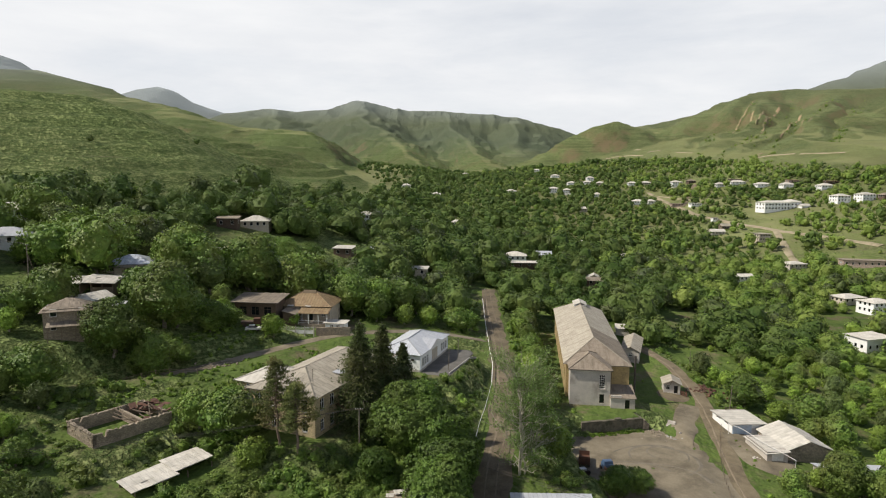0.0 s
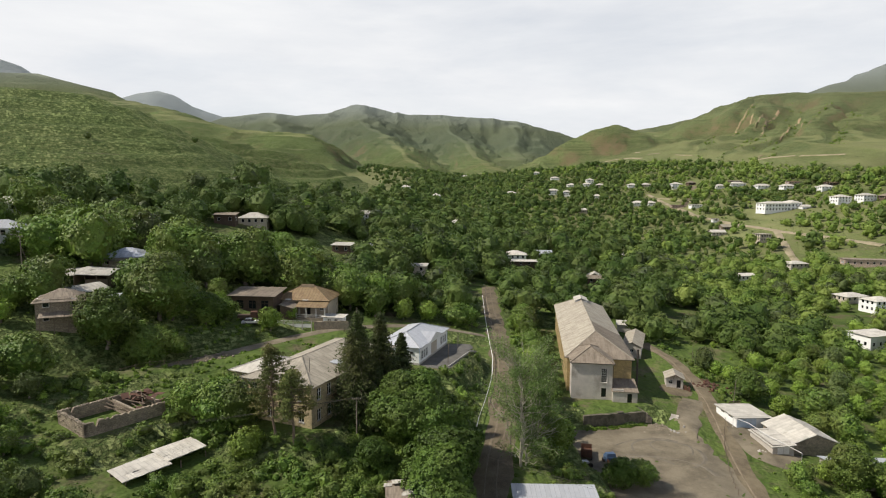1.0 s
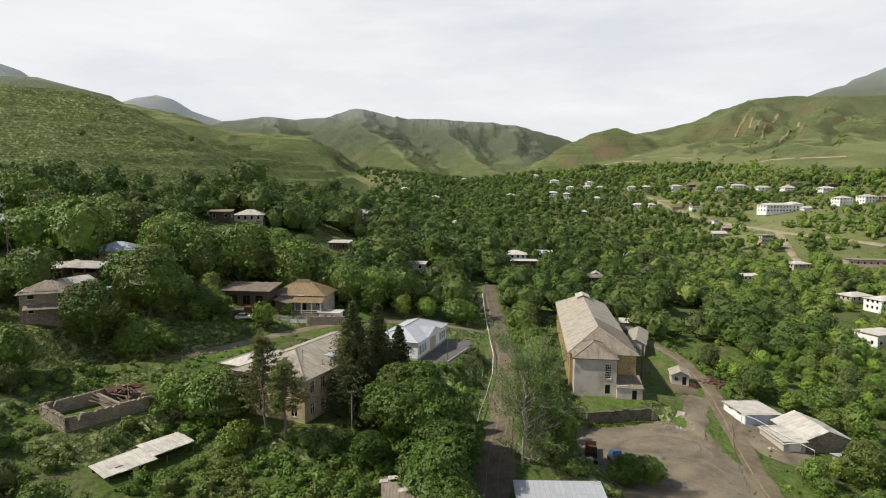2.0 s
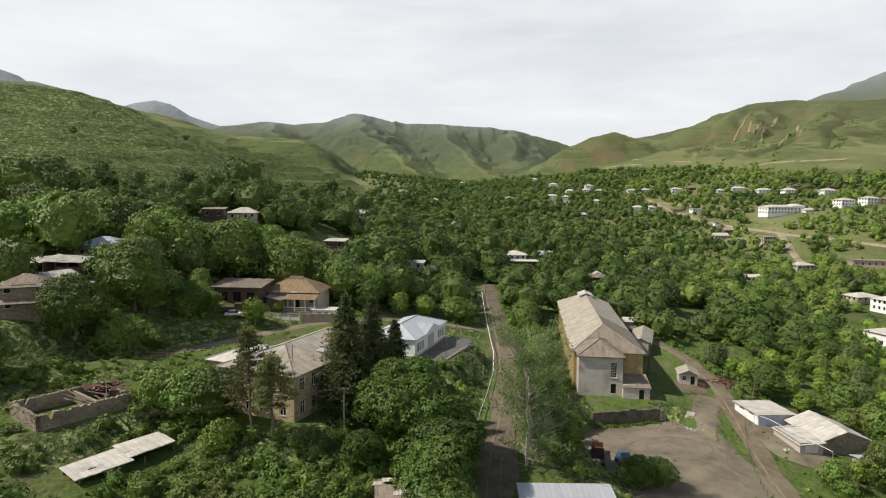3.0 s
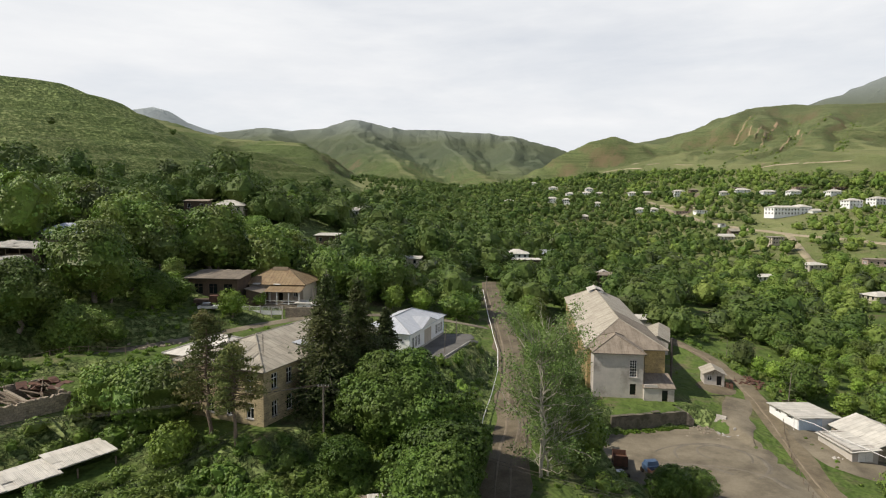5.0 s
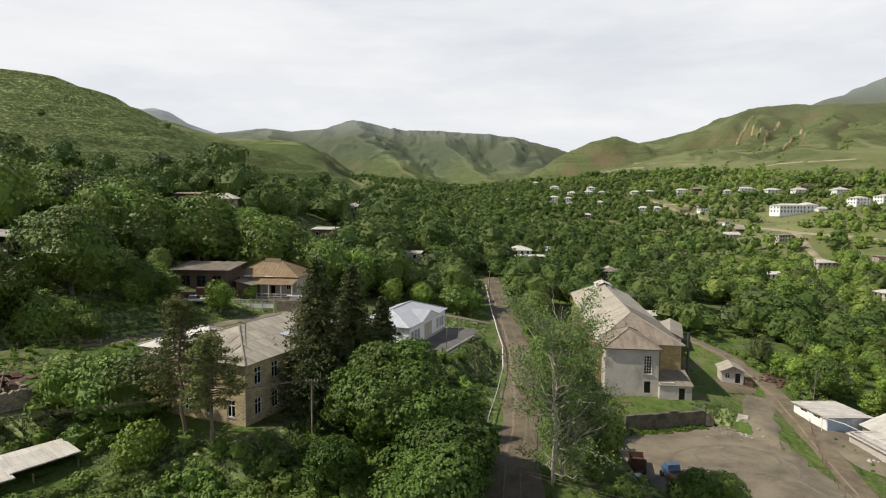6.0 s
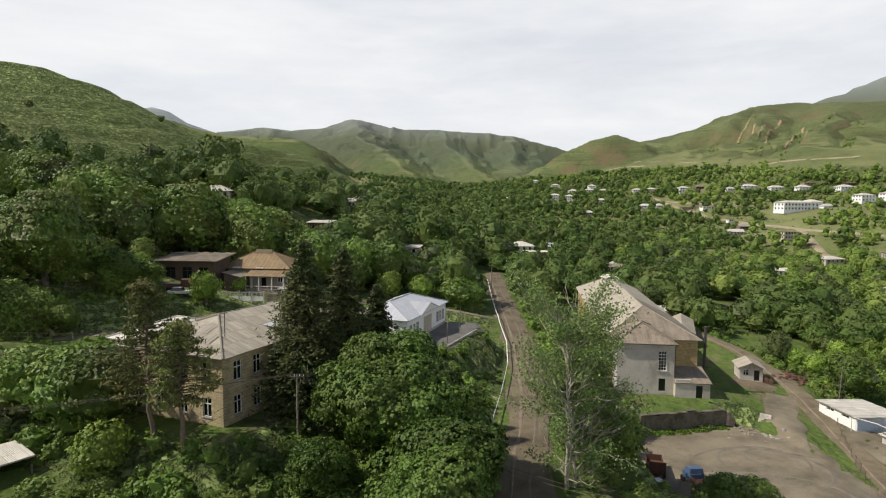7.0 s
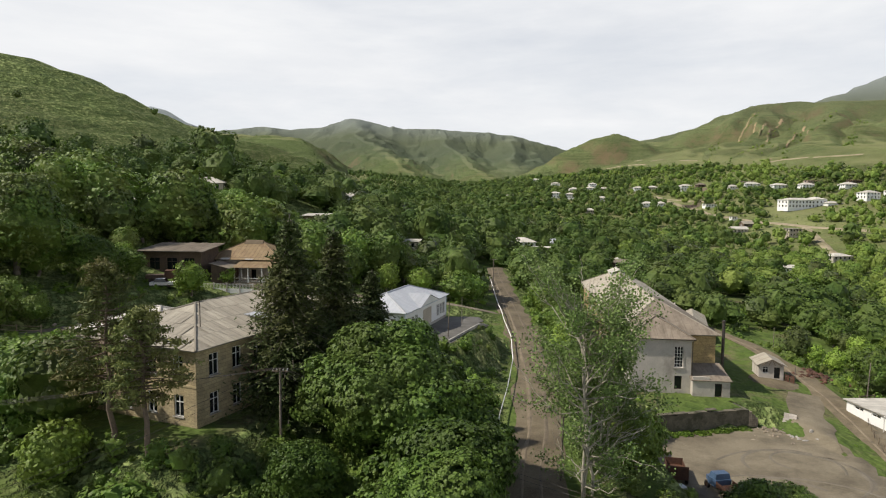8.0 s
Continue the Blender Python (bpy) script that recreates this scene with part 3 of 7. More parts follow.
# ---- building blocks ----
class Geo:
    """Gathers vertices and faces of one mesh."""

    def __init__(self):
        self.v, self.f, self.uv, self.n = [], {}, [], 0

    def add(self, verts, faces, uv=None):
        verts = np.asarray(verts, float).reshape(-1, 3)
        for face in faces if not isinstance(faces, np.ndarray) else [faces]:
            face = np.atleast_2d(np.asarray(face, int)) + self.n
            self.f.setdefault(face.shape[1], []).append(face)
        self.v.append(verts)
        self.uv.append(np.zeros((len(verts), 2)) if uv is None else np.asarray(uv, float).reshape(-1, 2))
        self.n += len(verts)
        return self

    def box(self, x0, x1, y0, y1, z0, z1):
        v = [(x, y, z) for z in (z0, z1) for x, y in ((x0, y0), (x1, y0), (x1, y1), (x0, y1))]
        return self.add(v, [(0, 3, 2, 1), (4, 5, 6, 7), (0, 1, 5, 4), (1, 2, 6, 5), (2, 3, 7, 6), (3, 0, 4, 7)])

    def block(self, centre, size, m=None):
        """A box by centre and size, turned by a matrix."""
        c = np.array([(x, y, z) for z in (-.5, .5) for x, y in ((-.5, -.5), (.5, -.5), (.5, .5), (-.5, .5))]) * size
        if m is not None:
            c = c @ np.array(m.to_3x3()).T
        return self.add(c + np.asarray(centre), [(0, 3, 2, 1), (4, 5, 6, 7), (0, 1, 5, 4), (1, 2, 6, 5), (2, 3, 7, 6), (3, 0, 4, 7)])

    def beam(self, p, q, w, h):
        """A squared timber from p to q."""
        p, q = np.asarray(p, float), np.asarray(q, float)
        a = (q - p) / np.linalg.norm(q - p)
        side = np.cross(a, (0, 0, 1))
        side = side / np.linalg.norm(side) if np.linalg.norm(side) > 1e-3 else np.array((1.0, 0, 0))
        up = np.cross(side, a)
        ring = [side * sx * w / 2 + up * sz * h / 2 for sx, sz in ((-1, -1), (1, -1), (1, 1), (-1, 1))]
        return self.add([p + r for r in ring] + [q + r for r in ring], [(0, 1, 2, 3), (7, 6, 5, 4), (0, 4, 5, 1), (1, 5, 6, 2), (2, 6, 7, 3), (3, 7, 4, 0)])

    def tube(self, points, radii, sides=7):
        p = np.asarray(points, float)
        r = np.broadcast_to(np.asarray(radii, float), (len(p),))
        t = np.gradient(p, axis=0)
        t /= np.linalg.norm(t, axis=1)[:, None] + 1e-9
        ref = np.where(abs(t[:, 2:3]) > 0.9, np.array([[1.0, 0, 0]]), np.array([[0, 0, 1.0]]))
        u = np.cross(t, ref)
        u /= np.linalg.norm(u, axis=1)[:, None]
        w = np.cross(t, u)
        a = np.arange(sides) * 2 * np.pi / sides
        ring = p[:, None] + r[:, None, None] * (u[:, None] * np.cos(a)[None, :, None] + w[:, None] * np.sin(a)[None, :, None])
        k, i = np.meshgrid(np.arange(len(p) - 1), np.arange(sides), indexing="ij")
        j = (i + 1) % sides
        quads = np.stack([k * sides + i, k * sides + j, (k + 1) * sides + j, (k + 1) * sides + i], -1).reshape(-1, 4)
        self.add(ring.reshape(-1, 3), quads)
        return self.add(np.vstack([ring[-1]]), [tuple(range(sides))])

    def slab(self, corners, thick, uv_down=None):
        """A flat panel with thickness below it; uv in metres, along the first edge and up the slope."""
        c = np.asarray(corners, float)
        e = c[1] - c[0]
        e /= np.linalg.norm(e)
        n = np.cross(e, c[-1] - c[0])
        n /= np.linalg.norm(n)
        if n[2] < 0:
            n = -n
        s = np.cross(n, e)
        k = len(c)
        uv = np.stack([(c - c[0]) @ e, (c - c[0]) @ s], 1) + (c[0][0] % 3.0)
        self.add(c, [tuple(range(k))], uv)
        self.add(np.vstack([c, c - n * thick]), [(i, (i + 1) % k, (i + 1) % k + k, i + k) for i in range(k)])
        return self.add(c - n * thick, [tuple(range(k - 1, -1, -1))])

    def mesh(self, name, smooth=False):
        me = bpy.data.meshes.new(name)
        v = np.vstack(self.v)
        groups = [np.vstack(f) for _, f in sorted(self.f.items())]
        me.vertices.add(len(v))
        me.vertices.foreach_set("co", v.astype(np.float32).ravel())
        loops = np.concatenate([g.ravel() for g in groups])
        me.loops.add(len(loops))
        me.loops.foreach_set("vertex_index", loops.astype(np.int32))
        sizes = np.concatenate([np.full(len(g), g.shape[1]) for g in groups])
        me.polygons.add(len(sizes))
        me.polygons.foreach_set("loop_start", np.concatenate([[0], np.cumsum(sizes)[:-1]]).astype(np.int32))
        me.update(calc_edges=True)
        me.polygons.foreach_set("use_smooth", np.full(len(sizes), smooth))
        uv = np.vstack(self.uv)
        if uv.any():
            me.uv_layers.new(name="UVMap").data.foreach_set("uv", uv[loops].astype(np.float32).ravel())
        return me


def part(name, geo, material, parent=None, label="", smooth=False, m=None):
    me = geo.mesh(name, smooth) if isinstance(geo, Geo) else geo
    if not me.materials:
        me.materials.append(M[material])
    ob = new(name, me)
    ob.parent = parent
    if m is not None:
        ob.matrix_basis = m
    return tagged(ob, label)


def thing(name, m, label, category, group="", kind=""):
    ob = new(name)
    ob.empty_display_size = 0.3
    ob.matrix_basis = m
    return tagged(ob, label, category, group, kind)


def up_at(x, y, rz=0.0, lift=0.0):
    return pose(x, y, float(ground(x, y)) + lift, 0, 0, rz)


# ---- the ground ----
def spaced(knots):
    """Coordinates with a step that widens by stretches: (from, to, step)."""
    out = []
    for a, b, n in knots:
        out.append(np.linspace(a, b, n, endpoint=False))
    return np.concatenate(out + [[knots[-1][1]]])


def sheet(name, xs, ys, height, material):
    gx, gy = np.meshgrid(xs, ys)
    v = np.stack([gx, gy, height(gx, gy)], -1).reshape(-1, 3)
    w, h = len(xs), len(ys)
    i, j = np.meshgrid(np.arange(w - 1), np.arange(h - 1))
    a = (j * w + i).ravel()
    return part(name, Geo().add(v, np.stack([a, a + 1, a + w + 1, a + w], 1)), material, smooth=True)


land_x = spaced([(-4300, -900, 34), (-900, -330, 52), (-330, -110, 56), (-110, 110, 92), (110, 320, 42), (320, 900, 66), (900, 3400, 30)])
land_y = spaced([(-400, 80, 20), (80, 240, 70), (240, 560, 76), (560, 1200, 64), (1200, 1620, 44), (1620, 3300, 56), (3300, 4900, 22)])
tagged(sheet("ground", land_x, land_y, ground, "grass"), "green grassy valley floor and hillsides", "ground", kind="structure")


def ribbon(name, line, half, lift, material, label, category, edge=0.6, step=1.6, seed=4):
    """A way laid on the ground, its edges uneven."""
    pts = np.array([p[:2] for p in line], float)
    seg = np.concatenate([[0], np.cumsum(np.hypot(*np.diff(pts, axis=0).T))])
    s = np.arange(0, seg[-1], step)
    c = np.stack([np.interp(s, seg, pts[:, 0]), np.interp(s, seg, pts[:, 1])], 1)
    for _ in range(6):
        c[1:-1] = (c[:-2] + c[2:] + 2 * c[1:-1]) / 4
    t = np.gradient(c, axis=0)
    t /= np.linalg.norm(t, axis=1)[:, None]
    n = np.stack([t[:, 1], -t[:, 0]], 1)
    across = np.linspace(-1, 1, 9)
    width = half + edge * np.stack([lumps(s, s * 0 + seed, 5, 1), lumps(s, s * 0 + seed + 50, 4, 2)], 1)
    rows = np.stack([c + n * (a * np.where(a < 0, width[:, 0], width[:, 1]))[:, None] for a in across], 1)
    z = ground(rows[..., 0], rows[..., 1]) + lift * (1.15 - across ** 4)[None] - 0.05 * np.exp(-((abs(across) - 0.5) / 0.16) ** 2)[None]
    v = np.concatenate([rows, z[..., None]], -1).reshape(-1, 3)
    i, j = np.meshgrid(np.arange(8), np.arange(len(c) - 1))
    a = (j * 9 + i).ravel()
    ob = part(name, Geo().add(v, np.stack([a, a + 1, a + 10, a + 9], 1)), material, smooth=True)
    return tagged(ob, label, category, kind="structure")


ribbon("road", ROAD, 2.9, 0.14, "dirt", "rutted brown dirt road through the village", "road", 0.7)
ribbon("farm_lane", LANE, 1.8, 0.13, "dirt", "narrow packed dirt lane beside the sheds", "lane", 0.5, seed=9)
ribbon("village_track", TRACK, 1.9, 0.13, "yard", "grey-brown stony track below the farmhouses", "track", 0.5, seed=15)
VALLEY_WAYS = [
    [(240, 741, 0), (237, 700, 0), (236, 655, 0), (239, 583, 0), (249, 535, 0), (255, 499, 0), (261, 468, 0), (271, 429, 0), (278, 390, 0)],
    [(258, 484, 0), (253, 472, 0), (241, 440, 0), (230, 413, 0), (222, 390, 0)],
    [(237, 715, 0), (254, 682, 0), (269, 630, 0)],
]
for line, half, seed in zip(VALLEY_WAYS, (2.7, 2.4, 2.2), (25, 27, 29)):
    ribbon("valley_road", line, half, 0.5, "pale_earth", "pale dirt road climbing to the far village", "road", 0.5, 4.0, seed=seed)
ribbon("hillside_road", [(205, 662, 0), (240, 634, 0), (262, 680, 0), (284, 722, 0), (300, 757, 0)], 4.0, 0.6, "dirt", "pale dirt road along the hill foot", "road", 0.5, 4.0, seed=35)


def lot(name, cx, cy, turn, hx, hy, lift, material, label, category, round_by=3.0):
    """A worn patch of ground with an uneven outline."""
    rings, spokes = 10, 64
    a = np.arange(spokes) * 2 * np.pi / spokes
    shape = 1 / (abs(np.cos(a) / hx) ** round_by + abs(np.sin(a) / hy) ** round_by) ** (1 / round_by)
    shape = shape * (1 + 0.08 * lumps(a * 6, a * 0 + cx, 1.5, 3))
    k = np.linspace(0.02, 1, rings)
    u, v = np.outer(k, shape * np.cos(a)), np.outer(k, shape * np.sin(a))
    c, s = math.cos(radians(turn)), math.sin(radians(turn))
    x, y = cx + u * c - v * s, cy + u * s + v * c
    z = ground(x, y) + lift * (1.1 - k[:, None] ** 6)
    i, j = np.meshgrid(np.arange(spokes), np.arange(rings - 1))
    a0, a1 = (j * spokes + i).ravel(), (j * spokes + (i + 1) % spokes).ravel()
    geo = Geo().add(np.stack([x, y, z], -1).reshape(-1, 3), np.stack([a0, a1, a1 + spokes, a0 + spokes], 1))
    return tagged(part(name, geo, material, smooth=True), label, category, kind="structure")


def beside(line, off):
    """A line drawn parallel to a way."""
    p = np.array([q[:2] for q in line], float)
    t = np.gradient(p, axis=0)
    t /= np.linalg.norm(t, axis=1)[:, None]
    return [(x + off * ty, y - off * tx, 0) for (x, y), (tx, ty) in zip(p, t)]


for off, seed in ((-1.0, 51), (0.75, 53)):
    ribbon("wheel_rut", beside(ROAD, off), 0.34, 0.165, "rut", "dark damp wheel rut worn in the road", "rut", 0.22, 1.3, seed=seed)
ribbon("wheel_rut", beside(LANE, -0.7), 0.3, 0.155, "rut", "dark damp wheel rut worn in the lane", "rut", 0.2, 1.3, seed=55)
for line, half, seed in (([(735, 1514), (690, 1455), (640, 1388), (590, 1322)], 1.9, 61), ([(752, 1432), (715, 1400), (681, 1346), (646, 1289), (612, 1234)], 2.4, 62), ([(748, 1340), (693, 1267), (640, 1195), (604, 1146)], 2.0, 63), ([(700, 1400), (664, 1345), (630, 1290)], 1.6, 64), ([(700, 1240), (660, 1190), (636, 1160)], 1.6, 65), ([(672, 1390), (640, 1340)], 1.5, 67), ([(452, 905), (425, 868), (404, 838)], 2.4, 66)):
    ribbon("washed_gully", [(x, y, 0) for x, y in line], half, 0.8, "ochre_earth", "bare ochre earth washed out of the hillside", "earth scar", half * 0.9, 8.0, seed)
for line, seed in (([(384, 1054), (403, 1017)], 71), ([(420, 850), (436, 836), (452, 814)], 72), ([(454, 806), (464, 782), (476, 750)], 73), ([(386, 1290), (371, 1200)], 74), ([(360, 1120), (376, 1100)], 75), ([(300, 1180), (330, 1130), (345, 1090)], 76)):
    ribbon("road_cutting", [(x, y, 0) for x, y in line], 1.7, 0.9, "pale_earth", "pale cut bank along the hill road", "earth scar", 1.6, 6.0, seed)
ribbon("yard_path", [(48, 119, 0), (51.6, 126.5, 0), (54.4, 134, 0), (58.8, 143, 0)], 2.6, 0.15, "yard", "worn dirt path from the yard up to the lane", "path", 0.8, 1.2, seed=45)
lot("shed_ground", 64.0, 121.0, 4, 5.0, 11.0, 0.11, "yard", "trodden bare ground around the sheds", "ground", 3.0)
lot("hut_ground", 56.6, 147.0, 60, 3.4, 3.6, 0.12, "dirt", "trodden bare earth before the hut", "ground", 2.5)
for cx, cy, r, a0, a1, seed in ((43.0, 117.0, 6.0, -40, 200, 81), (41.5, 114.5, 8.6, -60, 150, 82), (44.5, 118.0, 3.8, 0, 240, 83), (36.0, 108.0, 7.5, 20, 170, 84), (38.5, 104.5, 11.0, 10, 110, 85)):
    ribbon("wheel_mark", [(cx + r * math.cos(radians(a)), cy + 0.8 * r * math.sin(radians(a)), 0) for a in np.linspace(a0, a1, 12)], 0.55, 0.125, "yard_mark", "dark curved wheel mark on the yard", "wheel mark", 0.4, 0.9, seed)
lot("yard", 40.0, 111.2, 11.5, 14.2, 17.6, 0.10, "yard", "bare grey gravel yard with wheel marks", "yard", 4.0)
lot("house_forecourt", 1.2, 140.2, -18.4, 3.6, 10.8, 0.10, "asphalt", "grey paved forecourt beside the white house", "pavement", 5.0)


# ---- trees ----
def ball(levels):
    """An icosphere as arrays."""
    bm = bmesh.new()
    bmesh.ops.create_icosphere(bm, subdivisions=levels, radius=1.0)
    v = np.array([p.co[:] for p in bm.verts])
    f = np.array([[p.index for p in q.verts] for q in bm.faces])
    bm.free()
    return v, f


BALL1, BALL2, BALL3 = ball(1), ball(2), ball(3)


def leaves(rng, centres, normals, size, slim=0.55):
    """Folded leaf sprays, two triangles each, at the centres."""
    n = len(centres)
    t = rng.normal(size=(n, 3))
    t -= normals * (t * normals).sum(1)[:, None] * 0.8
    t /= np.linalg.norm(t, axis=1)[:, None]
    b = np.cross(normals, t)
    b /= np.linalg.norm(b, axis=1)[:, None] + 1e-9
    s = size * rng.uniform(0.6, 1.35, n)[:, None]
    droop = normals * s * rng.uniform(0.05, 0.3, n)[:, None]
    v = np.stack([centres - t * s * 0.5, centres + b * s * slim - droop, centres + t * s * 0.6 - droop * 0.5, centres - b * s * slim - droop], 1)
    k = np.arange(n)[:, None] * 4
    return v.reshape(-1, 3), np.concatenate([k + [0, 1, 2], k + [0, 2, 3]])


def hull(lobes, d):
    """Outline of joined lobes seen from the first one's centre along d: distances and outward normals."""
    c0 = np.asarray(lobes[0][0], float)
    far, nrm = np.zeros(len(d)), d.copy()
    for c, r in lobes:
        o, r = (c0 - c) / r, np.asarray(r, float)
        k = d / r
        a, b, e = (k * k).sum(1), (k * o).sum(1), (o * o).sum() - 1
        disc = b * b - a * e
        s = np.where(disc > 0, (-b + np.sqrt(np.maximum(disc, 0))) / a, 0)
        n = (c0 + d * s[:, None] - c) / (r * r)
        more = s > far
        far = np.where(more, s, far)
        nrm = np.where(more[:, None], n, nrm)
    return far, nrm / (np.linalg.norm(nrm, axis=1)[:, None] + 1e-9)


def crown(rng, lobes, count, size, core=BALL2, outward=0.78, slim=0.5, heart=0.86, per=10, depth=0.07, low=-0.85, spray=0.7):
    """A crown of bunched leaf sprays over a lobed hull, with a ragged inner mass that closes it."""
    geo = Geo()
    c0 = np.asarray(lobes[0][0], float)
    g = max(12, count // per)
    d = rng.normal(size=(g * 2, 3))
    d[:, 2] += 0.35
    d /= np.linalg.norm(d, axis=1)[:, None]
    d = d[d[:, 2] > low][:g]
    far, nrm = hull(lobes, d)
    # twigs over the hull, each with its bunch of leaves, and dim gaps between them
    twig = c0 + d * (far * (1.02 - depth * rng.uniform(size=len(d)) ** 2 * 2.2))[:, None]
    which = rng.integers(0, len(d), count)
    p = twig[which] + rng.normal(size=(count, 3)) * (size * spray, size * spray, size * spray * 0.6)
    n = nrm[which] * outward + rng.normal(size=(count, 3)) * (1 - outward) * 0.9 + (0, 0, 0.08)
    n /= np.linalg.norm(n, axis=1)[:, None]
    geo.add(*leaves(rng, p, n, size, slim))
    if core is not None:
        cv, cf = core
        far, _ = hull(lobes[:1 + (len(lobes) - 1) // 3], cv)
        k = heart * rng.uniform(0.84, 1.04, len(cv))
        geo.add(c0 + cv * (far * k)[:, None], cf)
    return geo


def bent(rng, p, q, n=5, sway=0.08):
    p, q = np.asarray(p, float), np.asarray(q, float)
    k = np.linspace(0, 1, n)[:, None]
    out = p + (q - p) * k
    out[1:-1] += rng.normal(size=(n - 2, 3)) * sway * np.linalg.norm(q - p)
    return out


def round_lobes(rng, height, spread, base, n, small=2.0):
    """Lobes of a broad crown: one heart, limbs of foliage that stand out of it, and small billows on those."""
    mid = base + (height - base) * 0.43
    out = [(np.array([0, 0, mid]), np.array([spread * 0.72, spread * 0.72, (height - base) * 0.44]))]
    for i in range(n):
        a = i * 2.4 + rng.uniform(-0.4, 0.4)
        e = -0.45 + 1.4 * ((i * 0.618 + 0.1) % 1.0)
        q = math.sqrt(max(0.04, 1 - e * e))
        reach = rng.uniform(0.54, 0.72)
        c = np.array([math.cos(a) * q * spread * reach, math.sin(a) * q * spread * reach, mid + e * (height - base) * rng.uniform(0.30, 0.42)])
        r = spread * rng.uniform(0.26, 0.42)
        out.append((c, np.array([r, r, r * rng.uniform(0.72, 0.95)])))
    d = rng.normal(size=(int(n * small), 3)) + (0, 0, 0.3)
    d /= np.linalg.norm(d, axis=1)[:, None]
    far, _ = hull(out, d)
    for k, f in zip(d, far):
        r = spread * rng.uniform(0.13, 0.21)
        out.append((out[0][0] + k * (f - r * rng.uniform(0.35, 0.75)), np.array([r, r, r * 0.8])))
    return out


def broad_tree(seed, height, spread, count, size, lobes=9, leaf="walnut_leaf", bark="bark", core=BALL2, base=None, heart=0.86, per=10):
    """Meshes of a broad-leaved tree: trunk with limbs, and crown."""
    rng = np.random.default_rng(seed)
    base = height * 0.02 if base is None else base
    ls = round_lobes(rng, height, spread, base, lobes)
    wood = Geo()
    stem = bent(rng, (0, 0, -0.6), (rng.uniform(-.4, .4), rng.uniform(-.4, .4), height * 0.62), 6, 0.02)
    r0 = 0.022 * height + 0.06
    wood.tube(stem, np.linspace(r0 * 1.25, r0 * 0.4, 6), 6)
    for c, r in ls[1:lobes + 1]:
        wood.tube(bent(rng, stem[2] + (stem[3] - stem[2]) * rng.uniform(0, 1), c, 4, 0.05), np.linspace(r0 * 0.5, r0 * 0.12, 4), 4)
    tm, cm = wood.mesh("trunk", True), crown(rng, ls, count, size, core, heart=heart, per=per if size < 0.31 else 4).mesh("crown")
    tm.materials.append(M[bark]), cm.materials.append(M[leaf])
    return tm, cm


def plant(name, meshes, m, label, category="tree", group=""):
    ob = thing(name, m, label, category, group)
    part("trunk", meshes[0], None, ob)
    part("crown", meshes[1], None, ob)
    return ob


def spruce_meshes(seed, height, spread):
    """A dense dark spruce: whorls of drooping boughs, ragged outline."""
    rng = np.random.default_rng(seed)
    wood, green = Geo(), Geo()
    wood.tube(bent(rng, (0, 0, -0.5), (0, 0, height), 6, 0.004), np.linspace(0.34, 0.04, 6), 8)
    for k in range(34):
        z = height * (0.06 + 0.93 * (k / 34) ** 0.92)
        reach = spread * (1 - (z / height) ** 1.25) * rng.uniform(0.68, 1.15) + 0.3
        for i in range(11):
            a = i * 2 * math.pi / 11 + k * 0.7 + rng.uniform(-0.25, 0.25)
            L = reach * rng.uniform(0.7, 1.12)
            tip = np.array([math.cos(a) * L, math.sin(a) * L, z - 0.22 * L + rng.uniform(-0.4, 0.3)])
            wood.tube([(0, 0, z), tip * (0.5, 0.5, 0) + (0, 0, z - 0.02 * L), tip], [0.05, 0.035, 0.012], 3)
            n = int(14 + 17 * L)
            q = rng.uniform(0.15, 1.05, n)[:, None]
            p = np.array([0, 0, z]) + (tip - (0, 0, z)) * q + rng.normal(size=(n, 3)) * (0.13 * L * q + 0.06) * (1, 1, 0.45)
            nrm = rng.normal(size=(n, 3)) * 0.45 + (0, 0, 1)
            nrm /= np.linalg.norm(nrm, axis=1)[:, None]
            green.add(*leaves(rng, p, nrm, 0.46, 0.20))
    tm, cm = wood.mesh("trunk", True), green.mesh("crown")
    tm.materials.append(M["bark"]), cm.materials.append(M["needle"])
    return tm, cm


def pine_meshes(seed, height, spread, bare):
    """A tall pine: bare reddish stem below, layered tufts above."""
    rng = np.random.default_rng(seed)
    wood, green = Geo(), Geo()
    stem = bent(rng, (0, 0, -0.5), (rng.uniform(-.6, .6), rng.uniform(-.3, .3), height), 8, 0.011)
    wood.tube(stem, np.linspace(0.25, 0.05, 8), 8)
    for k in range(26):
        z = bare + (height - bare) * (k + rng.uniform(0, 0.9)) / 26
        mid = np.array([np.interp(z, stem[:, 2], stem[:, 0]), np.interp(z, stem[:, 2], stem[:, 1]), z])
        f = (z - bare) / (height - bare)
        for i in range(3):
            a = k * 2.1 + i * 2.09 + rng.uniform(-0.4, 0.4)
            L = spread * (0.62 + 0.75 * f * (1 - f) * 2.2) * (1.12 - f * 0.85) * rng.uniform(0.5, 1.15)
            tip = mid + (math.cos(a) * L, math.sin(a) * L, rng.uniform(-0.05, 0.28) * L)
            wood.tube(bent(rng, mid, tip, 4, 0.04), [0.07, 0.05, 0.03, 0.015], 4)
            for q in (0.5, 0.8, 1.0):
                c = mid + (tip - mid) * q + rng.normal(size=3) * 0.22
                n = 23
                d = rng.normal(size=(n, 3))
                d /= np.linalg.norm(d, axis=1)[:, None]
                green.add(*leaves(rng, c + d * (0.95, 0.95, 0.30) * rng.uniform(0.2, 1, n)[:, None], d, 0.40, 0.17))
    tm, cm = wood.mesh("trunk", True), green.mesh("crown")
    tm.materials.append(M["pine_bark"]), cm.materials.append(M["pine_needle"])
    return tm, cm


